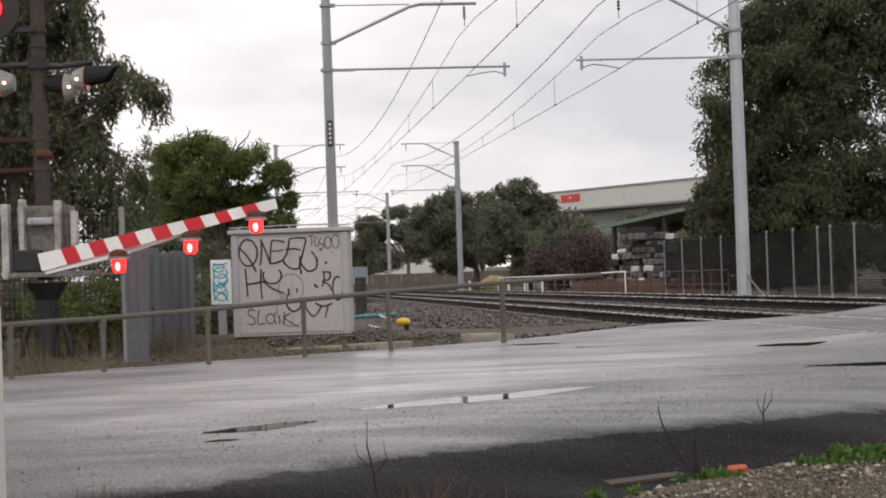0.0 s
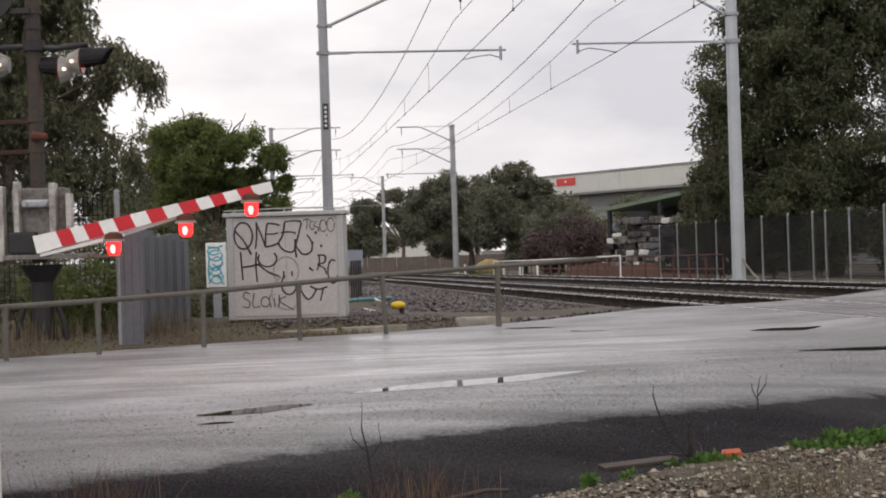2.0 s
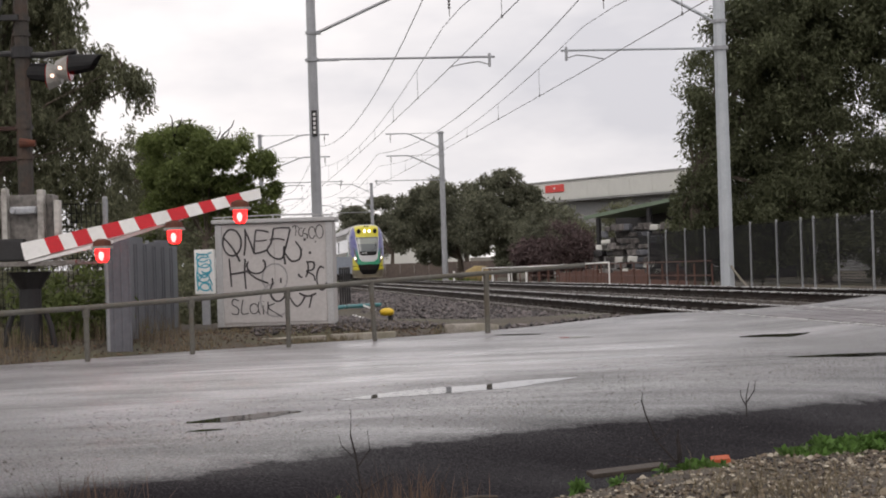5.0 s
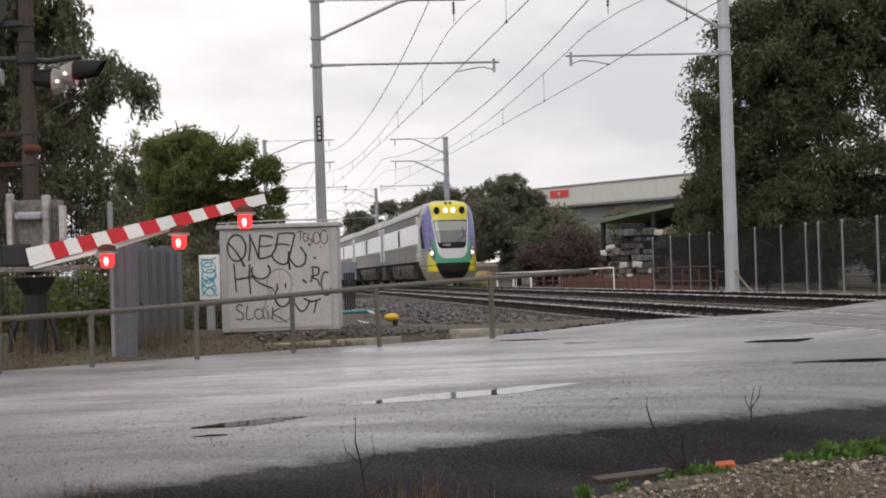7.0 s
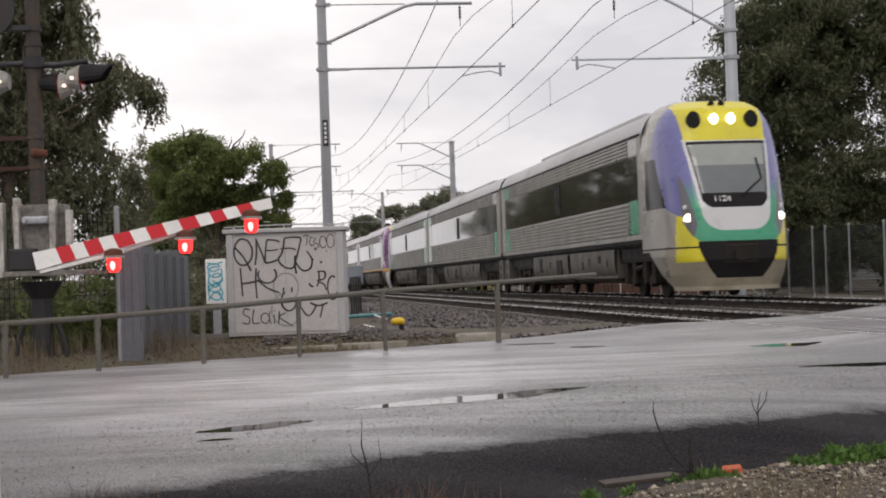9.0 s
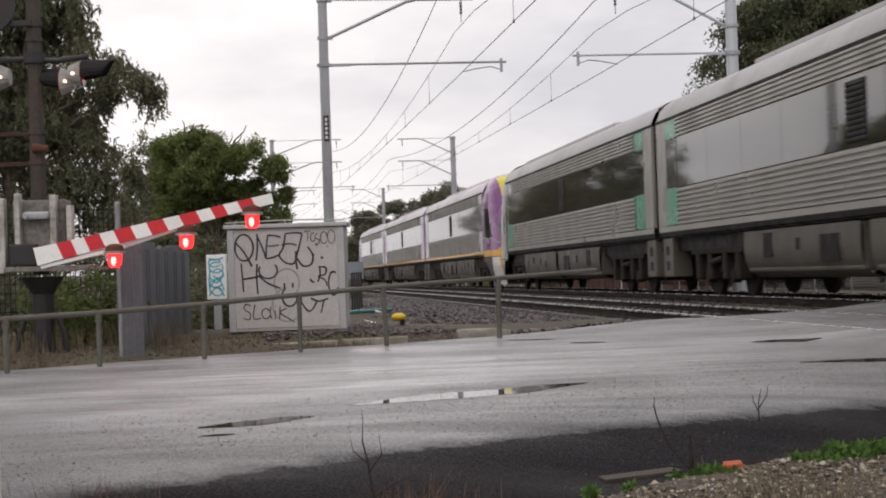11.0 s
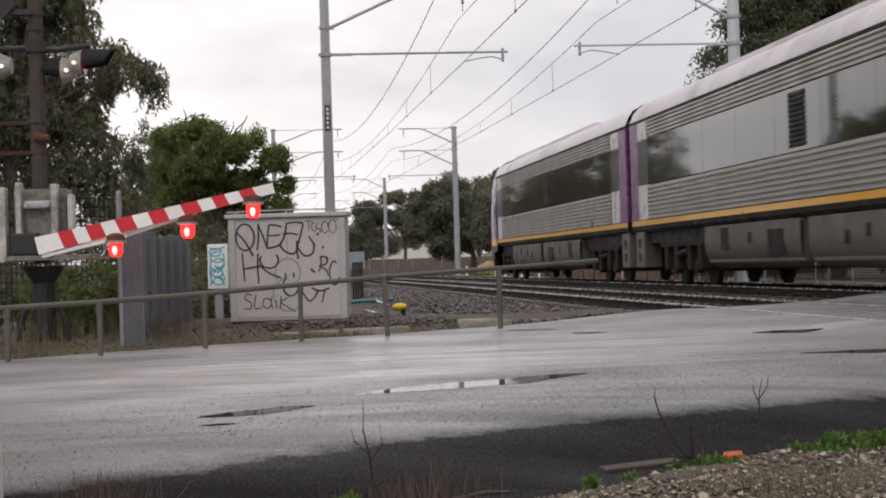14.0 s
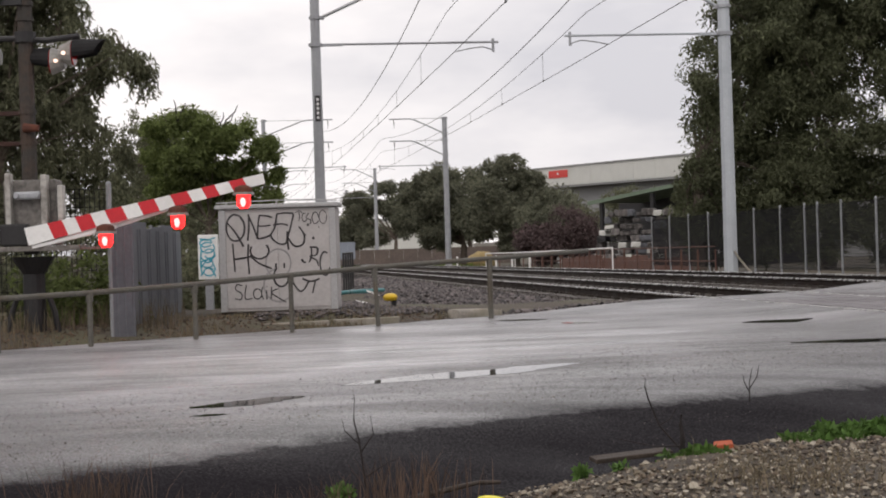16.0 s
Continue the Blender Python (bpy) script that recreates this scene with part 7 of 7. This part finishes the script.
def car(cab, flip, new_livery, label):
    t = thing("rail_car", pose(0, 0, 0), label, "train car", "cars of the passenger train")
    y0, y1 = (-CAR / 2 + NOSE, CAR / 2 - 0.25) if cab else (-CAR / 2 + 0.25, CAR / 2 - 0.25)
    f = -1 if (cab and flip) else 1

    def add(name, prof, a, b, material, label="", smooth=False):
        if f < 0:
            a, b = -b, -a
        for sides in ([(1, -1)] if prof[-1][0] == 0 else [(1,), (-1,)]):
            v, fc = sweep(prof, a, b, sides)
            ob = raw(name, v, fc, material, t, smooth)
            if label:
                ob["label"] = label

    def block(name, x0, x1, a, b, z0, z1, material, bevel=0.02, label=""):
        if f < 0:
            a, b = -b, -a
        if x0 == 0:
            return part(name, box(B(), -x1, x1, a, b, z0, z1, bevel), material, t, label)
        for s in (1, -1):
            part(name, box(B(), min(s * x0, s * x1), max(s * x0, s * x1), a, b, z0, z1, bevel), material, t, label)
    roof = M_ROOFP if new_livery else M_ROOF
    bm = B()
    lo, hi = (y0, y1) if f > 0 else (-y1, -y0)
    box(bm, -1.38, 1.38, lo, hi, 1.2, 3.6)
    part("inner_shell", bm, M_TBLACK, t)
    doors = [y1 - 1.75] + ([y0 + 0.35] if cab else [y0 + 0.75])
    d0, d1 = min(doors), max(doors)
    spans = [(d0 + 0.95, d1)]
    add("solebar", [(1.36, 1.22), (1.44, 1.24), (1.45, 1.33)], y0, y1, M_TBLACK)
    add("waist_stripe", [(1.45, 1.33), (1.456, 1.34), (1.456, 1.45)], y0, y1, M_TORANGE if new_livery else M_SILVER, "golden yellow stripe" if new_livery else "")
    for a, b in spans:
        add("ribbed_lower_panel", ribs(1.45, 2.22, 8, 1.48, 0.045), a, b, M_SILVER, "ribbed stainless panel")
        add("ribbed_upper_panel", ribs(3.27, 3.62, 5, 1.475, 0.045), a, b, M_SILVER)
        n = 9
        for k in range(n):
            w = (b - a) / n
            block("window_pane", 1.40, 1.448, a + w * k + 0.006, a + w * (k + 1) - 0.006, 2.235, 3.265, M_TGLASS, 0.004)
        add("louvre", ribs(2.30, 3.2, 11, 1.466, 0.014), (a + b) / 2 - 0.42, (a + b) / 2 + 0.42, M_TBLACK, "dark ventilation louvre")
    for d in doors:
        block("door_leaf", 1.38, 1.462, d + 0.02, d + 0.93, 1.46, 2.24, M_TGREEN if not new_livery else M_TWHITE, 0.01, "green door panel" if not new_livery else "white door panel")
        block("door_glass", 1.38, 1.455, d + 0.03, d + 0.92, 2.25, 3.25, M_TGLASS if not new_livery else M_LENS, 0.01)
        block("door_header", 1.38, 1.46, d + 0.02, d + 0.93, 3.26, 3.6, M_TGREEN if not new_livery and d > 0 else M_TWHITE, 0.01)
    endm = M_TPURPLE if new_livery else M_CABGREY
    for a, b in ((d1 + 0.95, y1), (y0, d0)):
        if b - a > 0.05:
            block("end_panel", 1.36, 1.458, a, b, 1.45, 3.62, endm, 0.015)
    add("roof", [(1.44, 3.6), (1.45, 3.64)] + ROOF[1:], y0 - (0.15 if cab else 0), y1, roof, smooth=True)
    add("cant_rail", [(1.43, 3.60), (1.475, 3.605), (1.475, 3.65), (1.43, 3.66)], y0, y1, M_TBLACK)
    block("roof_unit", 0.0, 0.95, -8.0, 6.5, 4.02, 4.16, roof, 0.06)
    bm = B()
    for e in (y0 if not cab else None, y1):
        if e is None:
            continue
        g0, g1 = (e, e + 0.28) if e > 0 else (e - 0.28, e)
        if f < 0:
            g0, g1 = -g1, -g0
        box(bm, -1.25, 1.25, g0, g1, 1.1, 3.95)
    part("gangway", bm, M_TBLACK, t, "black concertina gangway")
    # below the floor
    for a, b in ((-6.2, -0.3), (0.1, 6.1)):
        add("skirt", [(1.405, 1.17), (1.41, 0.85), (1.38, 0.62), (1.30, 0.47), (1.16, 0.38), (0.9, 0.34), (0.0, 0.34)], a, b, M_SKIRT, smooth=True)
        block("equipment_case", 0.3, 1.33, a + 0.01, b - 0.01, 0.45, 1.16, M_SKIRT, 0.04)
    for k, (a, w, z) in enumerate(((-5.4, 0.12, 0.75), (-4.5, 0.3, 0.85), (-3.1, 0.18, 0.8), (-2.2, 0.2, 0.72), (1.0, 0.9, 0.6), (2.9, 0.2, 0.8), (4.4, 0.5, 0.7))):
        block("vent_hatch", 1.39, 1.418, a, a + w, z, z + (0.42 if w > 0.4 else 0.2), M_TBLACK, 0.005)
    block("underframe", 0.0, 1.25, y0, y1, 0.92, 1.22, M_TBLACK, 0.0)
    for a in ([y1 - 0.95] if cab else [y1 - 0.95, y0 + 0.1]):
        block("end_fairing", 0.95, 1.40, a, a + 0.85, 0.38, 1.2, M_SKIRT, 0.03)
        for z in (0.52, 0.84):
            block("fairing_hole", 1.38, 1.406, a + 0.3, a + 0.56, z, z + 0.2, M_TBLACK, 0.004)
    b0 = 8.6
    for y in (-b0 + (0.4 if cab else 0), b0):
        bogie(t, y * f)
    if cab:
        nose(t, new_livery, flip)
    for c in t.children:
        if c.name.split(".")[0] != "bogie_frame":
            for v in c.data.vertices:
                v.co.z += 0.20 * max(0.0, v.co.z - 3.25)
            c.data.transform(Matrix.Diagonal((1, 1, RISE, 1)))
    return t


TRAIN = []


def train():
    old = "silver ribbed rail car with violet, green and yellow "
    fresh = "silver ribbed rail car with purple and golden "
    TRAIN.append(car(True, False, False, old + "cab, headlamps lit"))
    fleet_number(TRAIN[0], "1124")
    mid = car(False, False, False, "silver ribbed centre rail car with green door panels")
    TRAIN.append(mid)
    TRAIN.append(car(True, True, False, old + "rear cab"))
    TRAIN.append(car(True, False, True, fresh + "leading cab"))
    TRAIN.append(car(False, False, True, "silver ribbed centre rail car with golden stripe"))
    TRAIN.append(car(True, True, True, fresh + "trailing cab"))


def train_pose(i, t):
    y = 254.4 - 24.46 * t + CAR * (i + 0.5)
    za, zb = fall(y - 8), fall(y + 8)
    turn = math.degrees(math.atan2(bend(y - 8) - bend(y + 8), 16))
    return pose(FAR_TRACK + bend(y), y, (za + zb) / 2 + 0.075, math.degrees(math.atan2(zb - za, 16)), 0, turn)


def motions():
    for i, c in enumerate(TRAIN):
        walk(c, [(k * 0.5, train_pose(i, k * 0.5)) for k in range(33)])


ground()
road()
for cx, cy, ln, wd, seed, turned in ((-0.15, 7.38, 0.75, 0.24, 1, 27), (1.3, 8.42, 1.95, 0.36, 2, 25), (4.95, 11.85, 0.72, 0.36, 3, -7), (4.85, 9.5, 1.5, 0.3, 4, -9), (3.2, 12.9, 0.40, 0.22, 5, -7),
                                     (2.75, 13.75, 0.6, 0.2, 6, -20), (-0.36, 6.9, 0.2, 0.07, 7, 5), (-3.2, 8.9, 1.4, 0.5, 8, 27)):
    puddle(cx, cy, ln, wd, seed, turned)
ballast()
railway(NEAR_TRACK, "broad railway track on concrete sleepers, crossing the road")
railway(FAR_TRACK, "broad railway track on concrete sleepers, used by the train", 0.07)
crossing_deck()
overhead_line()
train()
crossing_signal()
boom_barrier()
relay_cabinet()
junction_box()
pipe_railing()
mesh_fence((-7.5, 13.1, -0.1), (-1.89, 15.2, -0.1), (0, 0.25, 0.5, 0.75, 1), 1.75, 0.06, "mesh fences", "dull wire mesh fence behind the signal", rows=16)
mesh_fence((15.0, 22.0, -0.2), (15.0, 48.1, -0.33), (0, 0.06, 0.132, 0.207, 0.288, 0.362, 0.418, 0.45, 0.516, 0.594, 0.673, 0.752, 0.831, 0.915, 1), 1.85, 0.07, "mesh fences", "grey wire mesh fence beyond the tracks", wire=0.005, rows=24)
sheet_fence()
kerb_bits()
marker_post()
trackside_clutter()
white_railing()
plants()
buildings()
verge()
foreground()
motions()
